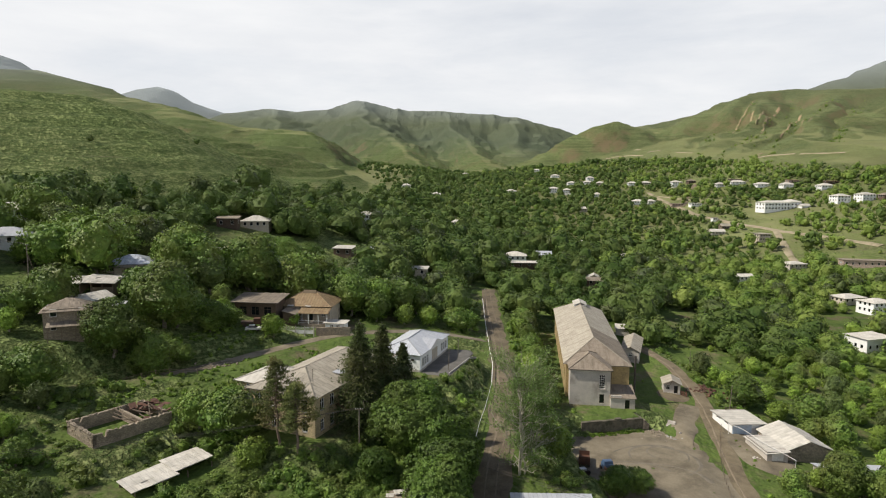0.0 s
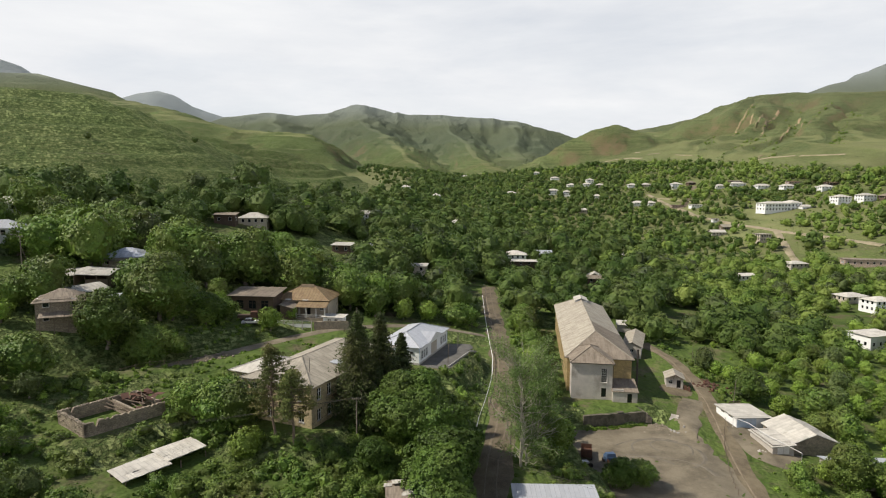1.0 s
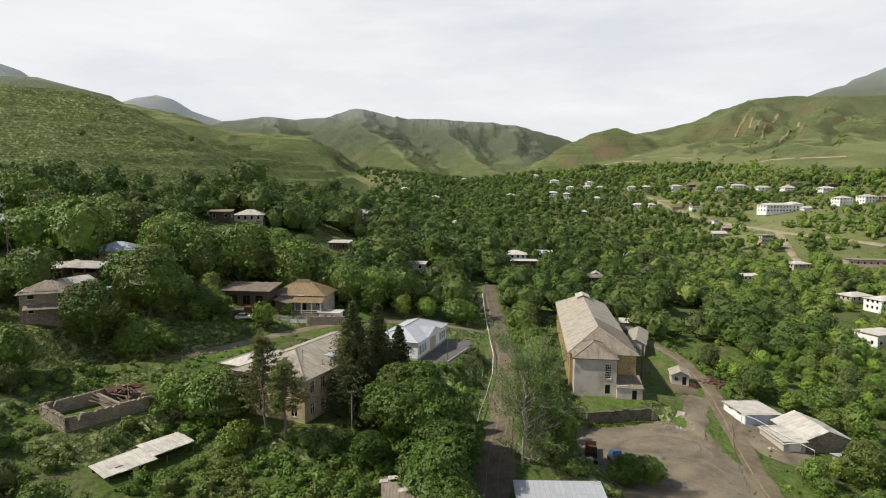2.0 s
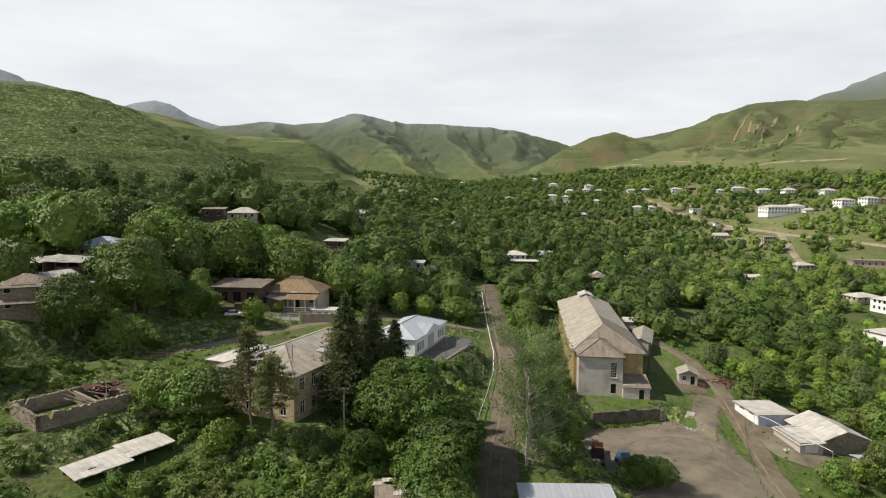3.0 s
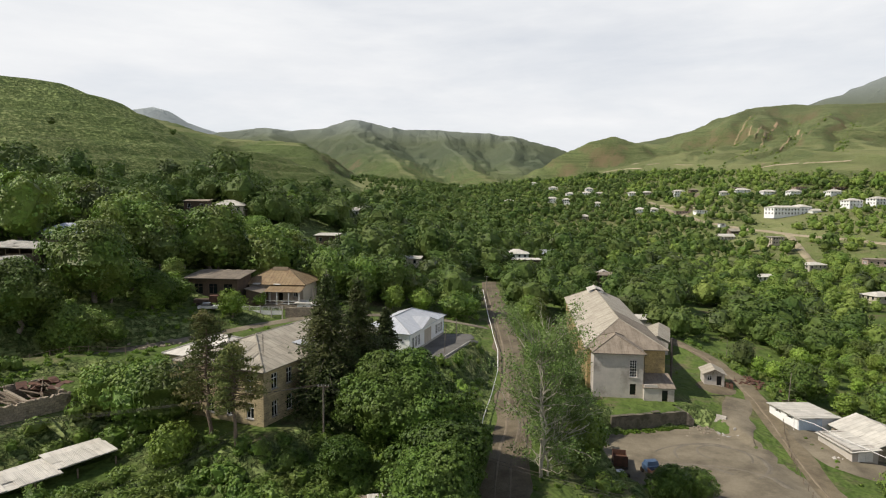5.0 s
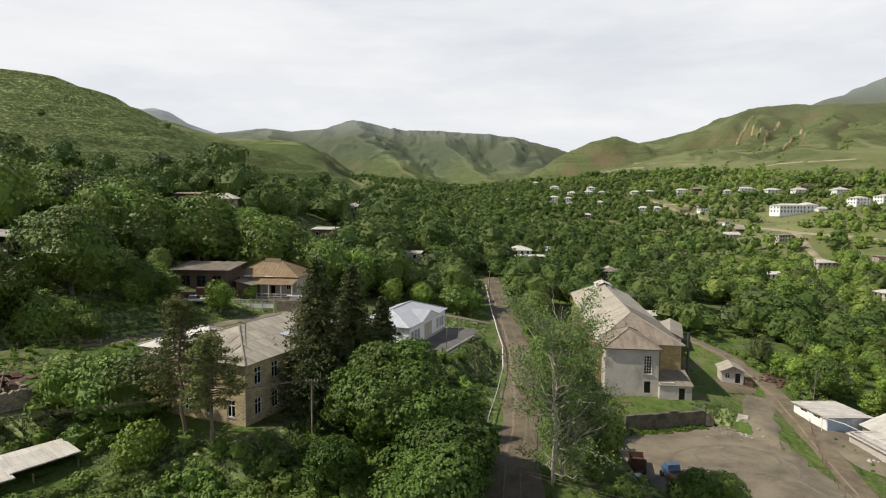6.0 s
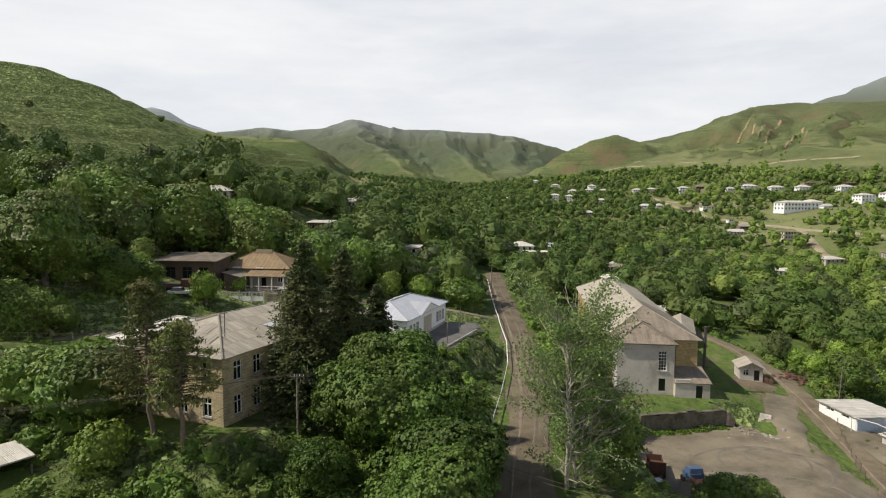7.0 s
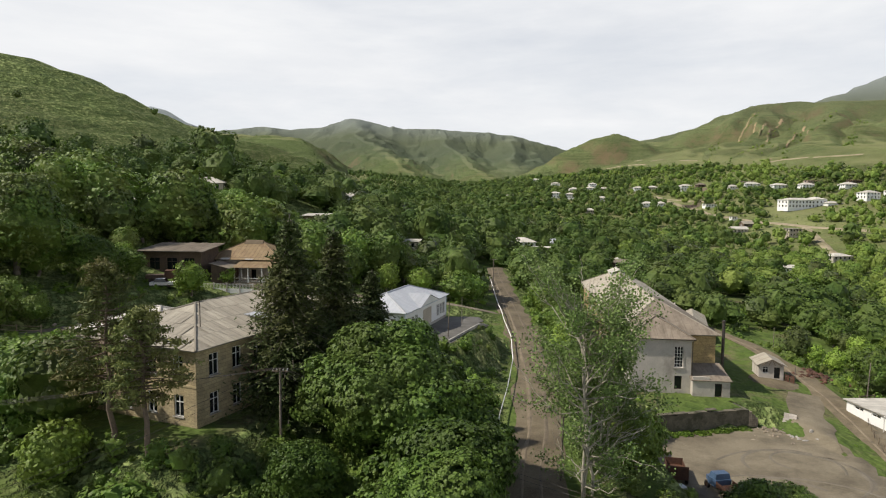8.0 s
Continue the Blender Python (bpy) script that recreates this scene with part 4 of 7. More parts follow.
def poplar_meshes(seed, height, spread):
    """A thin-leaved poplar with many pale upright limbs, some of them bare."""
    rng = np.random.default_rng(seed)
    wood, green = Geo(), Geo()
    for k in range(3):
        foot = np.array([rng.uniform(-.5, .5), rng.uniform(-.5, .5), -0.5])
        stem = bent(rng, foot, (rng.uniform(-1.2, 1.2), rng.uniform(-1, 1), height * rng.uniform(0.82, 1.0)), 9, 0.012)
        wood.tube(stem, np.linspace(0.17, 0.03, 9), 7)
        for i in range(24):
            q = rng.uniform(0.06, 0.92)
            p = stem[0] + (stem[-1] - stem[0]) * q
            p = np.array([np.interp(p[2], stem[:, 2], stem[:, 0]), np.interp(p[2], stem[:, 2], stem[:, 1]), p[2]])
            a = rng.uniform(0, 2 * math.pi)
            wide = spread * (0.45 + 0.75 * math.sin(math.pi * min(1, q * 1.02)) ** 0.8) * rng.uniform(0.6, 1.1)
            rise = rng.uniform(0.1, 1.25) * wide * (0.5 + q)
            tip = p + (math.cos(a) * wide, math.sin(a) * wide, rise)
            limb = bent(rng, p, tip, 6, 0.05)
            wood.tube(limb, np.linspace(0.085, 0.02, 6), 5)
            bare = rng.uniform() < (0.5 if q < 0.4 else 0.14)
            for _ in range(4):
                s = limb[rng.integers(1, 6)]
                e = s + rng.normal(size=3) * 0.5 + (tip - p) * 0.28 + (0, 0, 0.4)
                wood.tube(bent(rng, s, e, 4, 0.07), [0.042, 0.034, 0.024, 0.012], 3)
                if not bare:
                    n = 90
                    c = s + (e - s) * rng.uniform(0.2, 1.25, n)[:, None] + rng.normal(size=(n, 3)) * 0.45
                    d = rng.normal(size=(n, 3))
                    d /= np.linalg.norm(d, axis=1)[:, None]
                    green.add(*leaves(rng, c, d, 0.19, 0.5))
    tm, cm = wood.mesh("trunk", True), green.mesh("crown")
    tm.materials.append(M["pale_bark"]), cm.materials.append(M["poplar_leaf"])
    return tm, cm


def mound(name, rng, places, sizes, leaf, label, category, per=26, spray=0.5):
    """Shrubs and weeds past counting, one sheet of leaf sprays over low mounds."""
    geo = Geo()
    for (x, y), s in zip(places, sizes):
        z = float(ground(x, y))
        r = np.array([s, s * rng.uniform(0.8, 1.2), s * rng.uniform(0.65, 1.0)])
        d = rng.normal(size=(per, 3))
        d[:, 2] = abs(d[:, 2])
        d /= np.linalg.norm(d, axis=1)[:, None]
        nrm = d * 0.6 + rng.normal(size=(per, 3)) * 0.4
        nrm /= np.linalg.norm(nrm, axis=1)[:, None]
        geo.add(*leaves(rng, (x, y, z) + d * r * rng.uniform(0.7, 1.1, per)[:, None], nrm, spray * (0.5 + 0.5 * s)))
        geo.add(BALL1[0] * r * 0.78 + (x, y, z), BALL1[1])
    ob = part(name, geo, leaf)
    return tagged(ob, label, category, kind="stuff")


# ---- houses ----
def wall_panel(geo, p0, p1, z0, z1, thick, holes=(), tops=None):
    """A wall from p0 to p1 (its outer face), one closed body with real openings (u0, u1, v0, v1)."""
    p0, p1 = np.asarray(p0, float), np.asarray(p1, float)
    L = np.linalg.norm(p1 - p0)
    u = (p1 - p0) / L
    n = np.array((-u[1], u[0]))
    us = sorted({0.0, float(L), *[float(h[0]) for h in holes], *[float(h[1]) for h in holes]}) if tops is None else list(np.linspace(0, L, len(tops)))
    vs = sorted({float(z0), float(z1), *[float(h[2]) for h in holes], *[float(h[3]) for h in holes]})
    nu, nv = len(us), len(vs)
    verts = [(*(p0 + u * a + n * b), v if tops is None or v < z1 else tops[i]) for b in (0, thick) for i, a in enumerate(us) for v in vs]
    at = lambda i, j, k: (k * nu + i) * nv + j

    def solid(i, j):
        if not (0 <= i < nu - 1 and 0 <= j < nv - 1):
            return False
        a, v = (us[i] + us[i + 1]) / 2, (vs[j] + vs[j + 1]) / 2
        return not any(h[0] < a < h[1] and h[2] < v < h[3] for h in holes)

    faces = []
    for i in range(nu - 1):
        for j in range(nv - 1):
            if not solid(i, j):
                continue
            faces += [(at(i, j, 0), at(i + 1, j, 0), at(i + 1, j + 1, 0), at(i, j + 1, 0)), (at(i, j, 1), at(i, j + 1, 1), at(i + 1, j + 1, 1), at(i + 1, j, 1))]
            if not solid(i - 1, j):
                faces.append((at(i, j, 0), at(i, j + 1, 0), at(i, j + 1, 1), at(i, j, 1)))
            if not solid(i + 1, j):
                faces.append((at(i + 1, j, 0), at(i + 1, j, 1), at(i + 1, j + 1, 1), at(i + 1, j + 1, 0)))
            if not solid(i, j - 1):
                faces.append((at(i, j, 0), at(i, j, 1), at(i + 1, j, 1), at(i + 1, j, 0)))
            if not solid(i, j + 1):
                faces.append((at(i, j + 1, 0), at(i + 1, j + 1, 0), at(i + 1, j + 1, 1), at(i, j + 1, 1)))
    used = sorted({k for f in faces for k in f})
    again = {k: i for i, k in enumerate(used)}
    return geo.add([verts[k] for k in used], [tuple(again[k] for k in f) for f in faces])


def wall_part(parent, p0, p1, z0, z1, thick, holes, material, label="", name="wall", tops=None):
    return part(name, wall_panel(Geo(), p0, p1, z0, z1, thick, holes, tops), material, parent, label)


FRAMES = {}


def window_meshes(w, h, paint, lights=2, bars=1):
    key = (round(w, 2), round(h, 2), paint, lights, bars)
    if key not in FRAMES:
        f, g = Geo(), Geo()
        b = 0.07
        xs = [-w / 2] + [-w / 2 + w * i / lights for i in range(1, lights)] + [w / 2]
        zs = [0.0] + [h * (0.68 if bars == 1 else (i + 1) / (bars + 1)) for i in range(bars)] + [h]
        edge = lambda k, n: b if k in (0, n) else 0.03
        lights_cut = [(xs[i] + w / 2 + edge(i, lights), xs[i + 1] + w / 2 - edge(i + 1, lights), zs[j] + edge(j, bars + 1), zs[j + 1] - edge(j + 1, bars + 1)) for i in range(lights) for j in range(bars + 1)]
        wall_panel(f, (-w / 2, -b), (w / 2, -b), 0.0, h, 2 * b, lights_cut)
        g.box(-w / 2 + b, w / 2 - b, 0.0, 0.012, b, h - b)
        fm, gm = f.mesh("window"), g.mesh("pane")
        fm.materials.append(M[paint]), gm.materials.append(M["glass"])
        FRAMES[key] = fm, gm
    return FRAMES[key]


def put_window(parent, p0, p1, hole, paint="painted", lights=2, bars=1, set_back=0.16, label="", name="window", sill=False):
    p0, p1 = np.asarray(p0, float), np.asarray(p1, float)
    u = (p1 - p0) / np.linalg.norm(p1 - p0)
    n = np.array((-u[1], u[0]))
    fm, gm = window_meshes(hole[1] - hole[0], hole[3] - hole[2], paint, lights, bars)
    c = p0 + u * (hole[0] + hole[1]) / 2 + n * set_back
    ob = part(name, fm, None, parent, label, m=pose(c[0], c[1], hole[2], 0, 0, math.degrees(math.atan2(u[1], u[0]))))
    part("pane", gm, None, ob)
    if sill:
        w = hole[1] - hole[0]
        part("sill", Geo().box(-w / 2 - 0.1, w / 2 + 0.1, -set_back - 0.1, -0.07, -0.07, 0.0), "concrete", ob)
    return ob


def row_of_holes(length, count, w, h, sill, margin=1.2):
    if count == 1:
        return [(length / 2 - w / 2, length / 2 + w / 2, sill, sill + h)]
    gap = (length - 2 * margin - w) / (count - 1)
    return [(margin + i * gap, margin + i * gap + w, sill, sill + h) for i in range(count)]


def roof_planes(w, d, h, rise, over, style):
    """Corner lists of the roof's planes over a w by d plan with its eaves at h."""
    X, Y = w / 2 + over, d / 2 + over
    e = h
    if style == "flat":
        return [[(-X, -Y, e + rise), (X, -Y, e + rise * 0.6), (X, Y, e + rise * 0.6), (-X, Y, e + rise)]]
    if style == "mono":
        return [[(-X, -Y, e), (X, -Y, e), (X, Y, e + rise), (-X, Y, e + rise)]]
    if style == "mono_side":
        return [[(X, -Y, e), (X, Y, e), (-X, Y, e + rise), (-X, -Y, e + rise)]]
    t = h + rise
    if style == "gable_y":   # ridge runs front to back
        return [[(X, -Y, e), (X, Y, e), (0, Y, t), (0, -Y, t)], [(-X, Y, e), (-X, -Y, e), (0, -Y, t), (0, Y, t)]]
    if style == "gable_x":
        return [[(-X, -Y, e), (X, -Y, e), (X, 0, t), (-X, 0, t)], [(X, Y, e), (-X, Y, e), (-X, 0, t), (X, 0, t)]]
    if w >= d:
        a, b = (-X + Y, 0, t), (X - Y, 0, t)
        return [[(-X, -Y, e), (X, -Y, e), b, a], [(X, Y, e), (-X, Y, e), a, b], [(X, -Y, e), (X, Y, e), b], [(-X, Y, e), (-X, -Y, e), a]]
    a, b = (0, -Y + X, t), (0, Y - X, t)
    return [[(X, -Y, e), (X, Y, e), b, a], [(-X, Y, e), (-X, -Y, e), a, b], [(-X, -Y, e), (X, -Y, e), a], [(X, Y, e), (-X, Y, e), b]]


def ridge_lines(planes):
    """Edges that two planes share."""
    seen, out = {}, []
    for c in planes:
        for p, q in zip(c, c[1:] + c[:1]):
            key = frozenset((tuple(np.round(p, 3)), tuple(np.round(q, 3))))
            if key in seen:
                out.append((p, q))
            seen[key] = 1
    return out


def corrugated_sheet(w, h, material, ribs=7, deep=0.03):
    """One ribbed roofing sheet, its lower edge at the origin."""
    geo = Geo()
    n = ribs * 2
    x = np.linspace(-w / 2, w / 2, n + 1)
    z = np.where(np.arange(n + 1) % 2, deep, 0.0)
    v = np.concatenate([np.stack([x, x * 0, z], 1), np.stack([x, x * 0 + h, z], 1)])
    i = np.arange(n)
    geo.add(v, np.stack([i, i + 1, i + n + 2, i + n + 1], 1), np.stack([v[:, 0] + 3, v[:, 1] + 3], 1) * 0.35)
    me = geo.mesh("roof_sheet")
    me.materials.append(M[material])
    return me


SHEETS = {}


def lay_sheets(roof, corners, material, rng, w=1.1, h=1.75, missing=0.0, lift=0.05, jitter=0.012, most=400, label=""):
    """Roofing sheets laid on one plane, those that fit inside its outline."""
    key = (w, h, material)
    if key not in SHEETS:
        SHEETS[key] = corrugated_sheet(w * 1.04, h * 1.06, material)
    c = np.asarray(corners, float)
    e = (c[1] - c[0]) / np.linalg.norm(c[1] - c[0])
    n = np.cross(e, c[-1] - c[0])
    n /= np.linalg.norm(n)
    if n[2] < 0:
        n = -n
    s = np.cross(n, e)
    flat = np.stack([(c - c[0]) @ e, (c - c[0]) @ s], 1)
    top, count = flat[:, 1].max(), 0
    rows = max(1, int(round(top / h)))
    hh = top / rows

    def span(y):
        xs = []
        for (ax, ay), (bx, by) in zip(flat, np.roll(flat, -1, 0)):
            if (ay - y) * (by - y) <= 0 and abs(ay - by) > 1e-6:
                xs.append(ax + (bx - ax) * (y - ay) / (by - ay))
        return (min(xs), max(xs)) if xs else (0, 0)

    for r in range(rows):
        a0, b0 = span(max(r * hh, 0.01))
        a1, b1 = span(min((r + 1) * hh, top - 0.01))
        lo, hi = max(a0, a1), min(b0, b1)
        k = int((hi - lo) / w + 0.15)
        for i in range(k):
            if rng.uniform() < missing or count >= most:
                continue
            count += 1
            x = lo + (hi - lo) * (i + 0.5) / k
            o = c[0] + e * x + s * (r * hh - 0.02) + n * (lift + 0.016 * (i % 2))
            m = Matrix(((e[0], s[0], n[0], o[0]), (e[1], s[1], n[1], o[1]), (e[2], s[2], n[2], o[2]), (0, 0, 0, 1)))
            ob = part("roof_sheet", SHEETS[key], None, roof)
            ob.matrix_basis = m @ pose(0, 0, 0, rng.normal() * jitter * 40, rng.normal() * jitter * 25, rng.normal() * jitter * 30) @ Matrix.Diagonal(((hi - lo) / k / w, hh / h, 1, 1))


def roof_on(parent, planes, material, thick=0.1, cap=True, name="roof", label=""):
    geo = Geo()
    for c in planes:
        geo.slab(c, thick)
    roof = part(name, geo, material, parent, label)
    if cap:
        for p, q in ridge_lines(planes):
            part("ridge_cap", Geo().tube([np.add(p, (0, 0, 0.03)), np.add(q, (0, 0, 0.03))], 0.11, 6), material, roof)
    return roof


def house(name, m, label, w, d, h, style="hip", rise=1.8, over=0.5, wall="beige", roof="slate_white", front=(), right=(), left=(), paint="painted", category="house", door=None, chimney=False, group="", thick=0.35, cap=True, lights=2, bars=1, plinth=None):
    """A house on a w by d plan; front, right and left list rows of windows (count, width, height, sill)."""
    ob = thing(name, m, label, category, group)
    X, Y = w / 2, d / 2
    sides = {"front": ((-X, -Y), (X, -Y), front), "right": ((X, -Y + thick), (X, Y - thick), right), "back": ((X, Y), (-X, Y), ()), "left": ((-X, Y - thick), (-X, -Y + thick), left)}
    todo = []
    for side, (p0, p1, rows) in sides.items():
        L = math.hypot(p1[0] - p0[0], p1[1] - p0[1])
        holes = [q for r in rows for q in row_of_holes(L, *r)]
        if door and door[0] == side:
            gate_hole = (door[1], door[1] + door[2], 0.0, door[3])
            holes = [q for q in holes if q[1] < gate_hole[0] - 0.1 or q[0] > gate_hole[1] + 0.1 or q[2] > gate_hole[3] + 0.1]
            todo.append((p0, p1, gate_hole, True))
            holes_all = holes + [gate_hole]
        else:
            holes_all = holes
        wall_part(ob, p0, p1, -2.2, h, thick, holes_all, wall)
        todo += [(p0, p1, q, False) for q in holes]
    if style == "gable_y":
        for y, s in ((-Y, 1), (Y, -1)):
            t = h + rise * X / (X + over)
            part("gable", Geo().add([(-X, y, h), (X, y, h), (0, y, t), (-X, y + s * thick, h), (X, y + s * thick, h), (0, y + s * thick, t)], [(0, 1, 2), (5, 4, 3), (0, 2, 5, 3), (1, 4, 5, 2)]), wall, ob)
    if style == "gable_x":
        for x, s in ((-X, 1), (X, -1)):
            t = h + rise * Y / (Y + over)
            part("gable", Geo().add([(x, -Y, h), (x, Y, h), (x, 0, t), (x + s * thick, -Y, h), (x + s * thick, Y, h), (x + s * thick, 0, t)], [(0, 1, 2), (5, 4, 3), (0, 2, 5, 3), (1, 4, 5, 2)]), wall, ob)
    if style in ("mono", "mono_side", "flat"):
        zs = {(round(p[0], 2), round(p[1], 2)): p[2] for p in roof_planes(w, d, h, rise, 0, style)[0]}
        cs = [(-X, -Y), (X, -Y), (X, Y), (-X, Y)]
        top = [(x, y, zs[(round(x, 2), round(y, 2))] - 0.1) for x, y in cs]
        part("wall_head", Geo().add([(x, y, h) for x, y in cs] + top, [(0, 1, 5, 4), (1, 2, 6, 5), (2, 3, 7, 6), (3, 0, 4, 7), (4, 5, 6, 7)]), wall, ob)
    for p0, p1, q, is_door in todo:
        if is_door:
            put_window(ob, p0, p1, q, "brown", 1, 0, 0.2, "wooden plank door", "door")
        else:
            put_window(ob, p0, p1, q, paint, lights, bars)
    roof_ob = roof_on(ob, roof_planes(w, d, h, rise, over, style), roof, cap=cap)
    if plinth:
        part("plinth", Geo().box(-X - 0.08, X + 0.08, -Y - 0.08, -Y, -2.2, plinth).box(X, X + 0.08, -Y, Y, -2.2, plinth).box(-X - 0.08, -X, -Y, Y, -2.2, plinth), "concrete", ob)
    if chimney:
        part("chimney", Geo().box(w * 0.18, w * 0.18 + 0.6, 0.1, 0.7, h, h + rise + 0.7).box(w * 0.18 - 0.06, w * 0.18 + 0.66, 0.04, 0.76, h + rise + 0.7, h + rise + 0.82), "rubble", roof_ob)
    return ob


CLEAR = []   # (x, y, radius, garden): ground kept free of trees, and how far its garden reaches towards the valley mouth


def far_house(x, y, rz, w, d, storeys=1, style="hip", wall="white", roof="slate_white", label="", garden=45, name="village_house", rise=2.0, n=4, h=None):
    h = h or (2.7 if storeys == 1 else 5.2)
    w, d, garden = w * 0.9, d * 0.9, garden * 1.5
    rows = [(n, 1.1, 1.4, 0.9)] + ([(n, 1.2, 1.5, 3.6)] if storeys == 2 else [])
    side = [(max(2, n - 1), 1.1, 1.4, 0.9)] + ([(max(2, n - 1), 1.2, 1.5, 3.6)] if storeys == 2 else [])
    CLEAR.append((x, y, max(w, d) * 0.5 + 0.3, garden))
    m = up_at(x, y, rz, 0.4)
    return house(name, m, label if len(label.split()) > 3 else ((label or "house") + " with pale roof among orchard trees"), w, d, h, style, rise, 0.6, wall, roof, rows, side, side, group="village houses", cap=False, lights=1, bars=0)


# ---- the hall ----
rng = np.random.default_rng(11)
HALL = pose(33.9, 137.4, 0.2, 0, 0, -7.5)


def build_hall():
    ob = thing("village_hall", HALL, "long grey village hall with a weathered corrugated roof", "hall")
    tall, small = (6.6, 7.9, 4.0, 7.2), (6.7, 7.8, 0.6, 2.7)
    wall_part(ob, (-4.6, 0), (4.5, 0), -2.5, 8.4, 0.45, [tall, small], "plaster", "stained grey plaster front wall", "front_wall")
    wall_part(ob, (4.5, 0.45), (4.5, 5.0), -2.5, 8.4, 0.45, (), "plaster")
    wall_part(ob, (-4.6, 5.0), (-4.6, 0.45), -2.5, 8.4, 0.45, (), "plaster")
    put_window(ob, (-4.6, 0), (4.5, 0), tall, "painted", 3, 5, 0.2, "tall window of many small panes")
    put_window(ob, (-4.6, 0), (4.5, 0), small, "brown", 1, 0, 0.2, "brown boarded door", "door")
    part("window_surround", Geo().box(1.85, 2.0, -0.06, 0.0, 3.9, 7.35).box(3.3, 3.45, -0.06, 0.0, 3.9, 7.35).box(1.85, 3.45, -0.06, 0.0, 7.2, 7.35).box(1.8, 3.5, -0.16, 0.0, 3.82, 4.0), "plaster", ob)
    part("cornice", Geo().box(-4.75, 4.65, -0.15, 0.0, 8.1, 8.4).box(4.5, 4.65, 0.0, 4.9, 8.1, 8.4), "plaster", ob)
    wall_part(ob, (-5.3, 5.0), (9.4, 5.0), -2.5, 8.2, 0.5, (), "yellow", "yellow stone block wall", "body_wall")
    side = row_of_holes(61, 9, 1.6, 2.8, 3.2, 3.0)
    wall_part(ob, (9.4, 5.5), (9.4, 66.5), -2.5, 8.2, 0.5, side, "yellow", "", "body_wall")
    wall_part(ob, (9.4, 67.0), (-5.3, 67.0), -2.5, 8.2, 0.5, (), "yellow", "", "body_wall")
    wall_part(ob, (-5.3, 66.5), (-5.3, 5.5), -2.5, 8.2, 0.5, side, "yellow", "", "body_wall")
    for q in side:
        put_window(ob, (9.4, 5.5), (9.4, 66.5), q, "painted", 3, 2, 0.25)
        put_window(ob, (-5.3, 66.5), (-5.3, 5.5), q, "painted", 3, 2, 0.25)
    # courses of dressed stone on the wall that faces the yard
    blocks = Geo().box(-0.205, 0.205, -0.015, 0.0, -0.122, 0.122).mesh("stone_block")
    blocks.materials.append(M["yellow"])
    for r in range(32):
        for i in range(11):
            x = 4.75 + 0.43 * i + (0.2 if r % 2 else 0.0)
            if x < 9.15:
                part("stone_block", blocks, None, ob, m=pose(x + rng.normal() * 0.012, 5.0 + rng.uniform(0, 0.018), 0.25 + r * 0.252, 0, 0, 0) @ Matrix.Diagonal((rng.uniform(0.93, 1.0), 1, rng.uniform(0.92, 0.99), 1)))
    X0, X1, Y0, Y1, e, t = -5.9, 10.0, 4.4, 67.6, 8.2, 12.2
    mid = 2.05
    ridge_a, ridge_b = (mid, 15.0, t), (mid, 61.0, t)
    planes = [[(X1, Y0, e), (X1, Y1, e), ridge_b, ridge_a], [(X0, Y1, e), (X0, Y0, e), ridge_a, ridge_b], [(X0, Y0, e), (X1, Y0, e), ridge_a], [(X1, Y1, e), (X0, Y1, e), ridge_b]]
    roof = roof_on(ob, planes, "slate", 0.12, label="patched grey corrugated roof")
    k = 0.36   # the nearer third is older and browner
    cut = lambda p, q: tuple(np.add(p, np.multiply(np.subtract(q, p), k)))
    old = [[(X1 + .05, Y0 - .05, e + .05), cut((X1 + .05, Y0, e + .05), (X1 + .05, Y1, e + .05)), (mid, 27.0, t + .05), (mid, 15.0, t + .05)], [(X0, Y0 - .05, e + .05), (X1, Y0 - .05, e + .05), (mid, 14.97, t + .05)]]
    roof_on(ob, old, "slate_dark", 0.03, False, "old_roofing", "brown weathered older roofing")
    porch = roof_planes(9.1, 11.0, 8.45, 2.6, 0.45, "hip")
    porch = [[(p[0] - 0.05, p[1] + 5.5, p[2]) for p in c] for c in porch]
    front_roof = roof_on(ob, porch, "slate_dark", 0.1, True, "front_roof", "brown corrugated roof of the front bay")
    lantern = Geo().box(0.2, 3.9, 57.0, 63.0, 10.2, 11.9)
    lan = part("roof_turret", lantern, "white", ob, "pale raised end of the roof")
    roof_on(lan, [[(p[0] + 2.05, p[1] + 60.0, p[2]) for p in c] for c in roof_planes(3.7, 6.0, 11.9, 0.8, 0.3, "gable_y")], "slate_white", 0.08)
    part("gutter", Geo().tube([(-5.1, -0.5, 8.42), (5.0, -0.5, 8.42)], 0.07, 6), "iron", ob)
    part("downpipe", Geo().tube([(4.75, -0.4, 8.4), (4.62, -0.1, 7.9), (4.62, -0.1, 2.9)], 0.055, 6), "iron", ob)
    return ob


build_hall()
annex = house("hall_annex", HALL @ pose(7.2, 1.9, 0), "low whitewashed lean-to with a dark doorway", 5.4, 6.2, 2.5, "mono", 1.15, 0.25, "plaster", "slate_dark", category="outbuilding", door=("front", 3.2, 1.05, 2.05), cap=False)
part("parapet", Geo().box(-2.7, -0.3, -3.14, -2.8, 2.5, 3.0), "plaster", annex)


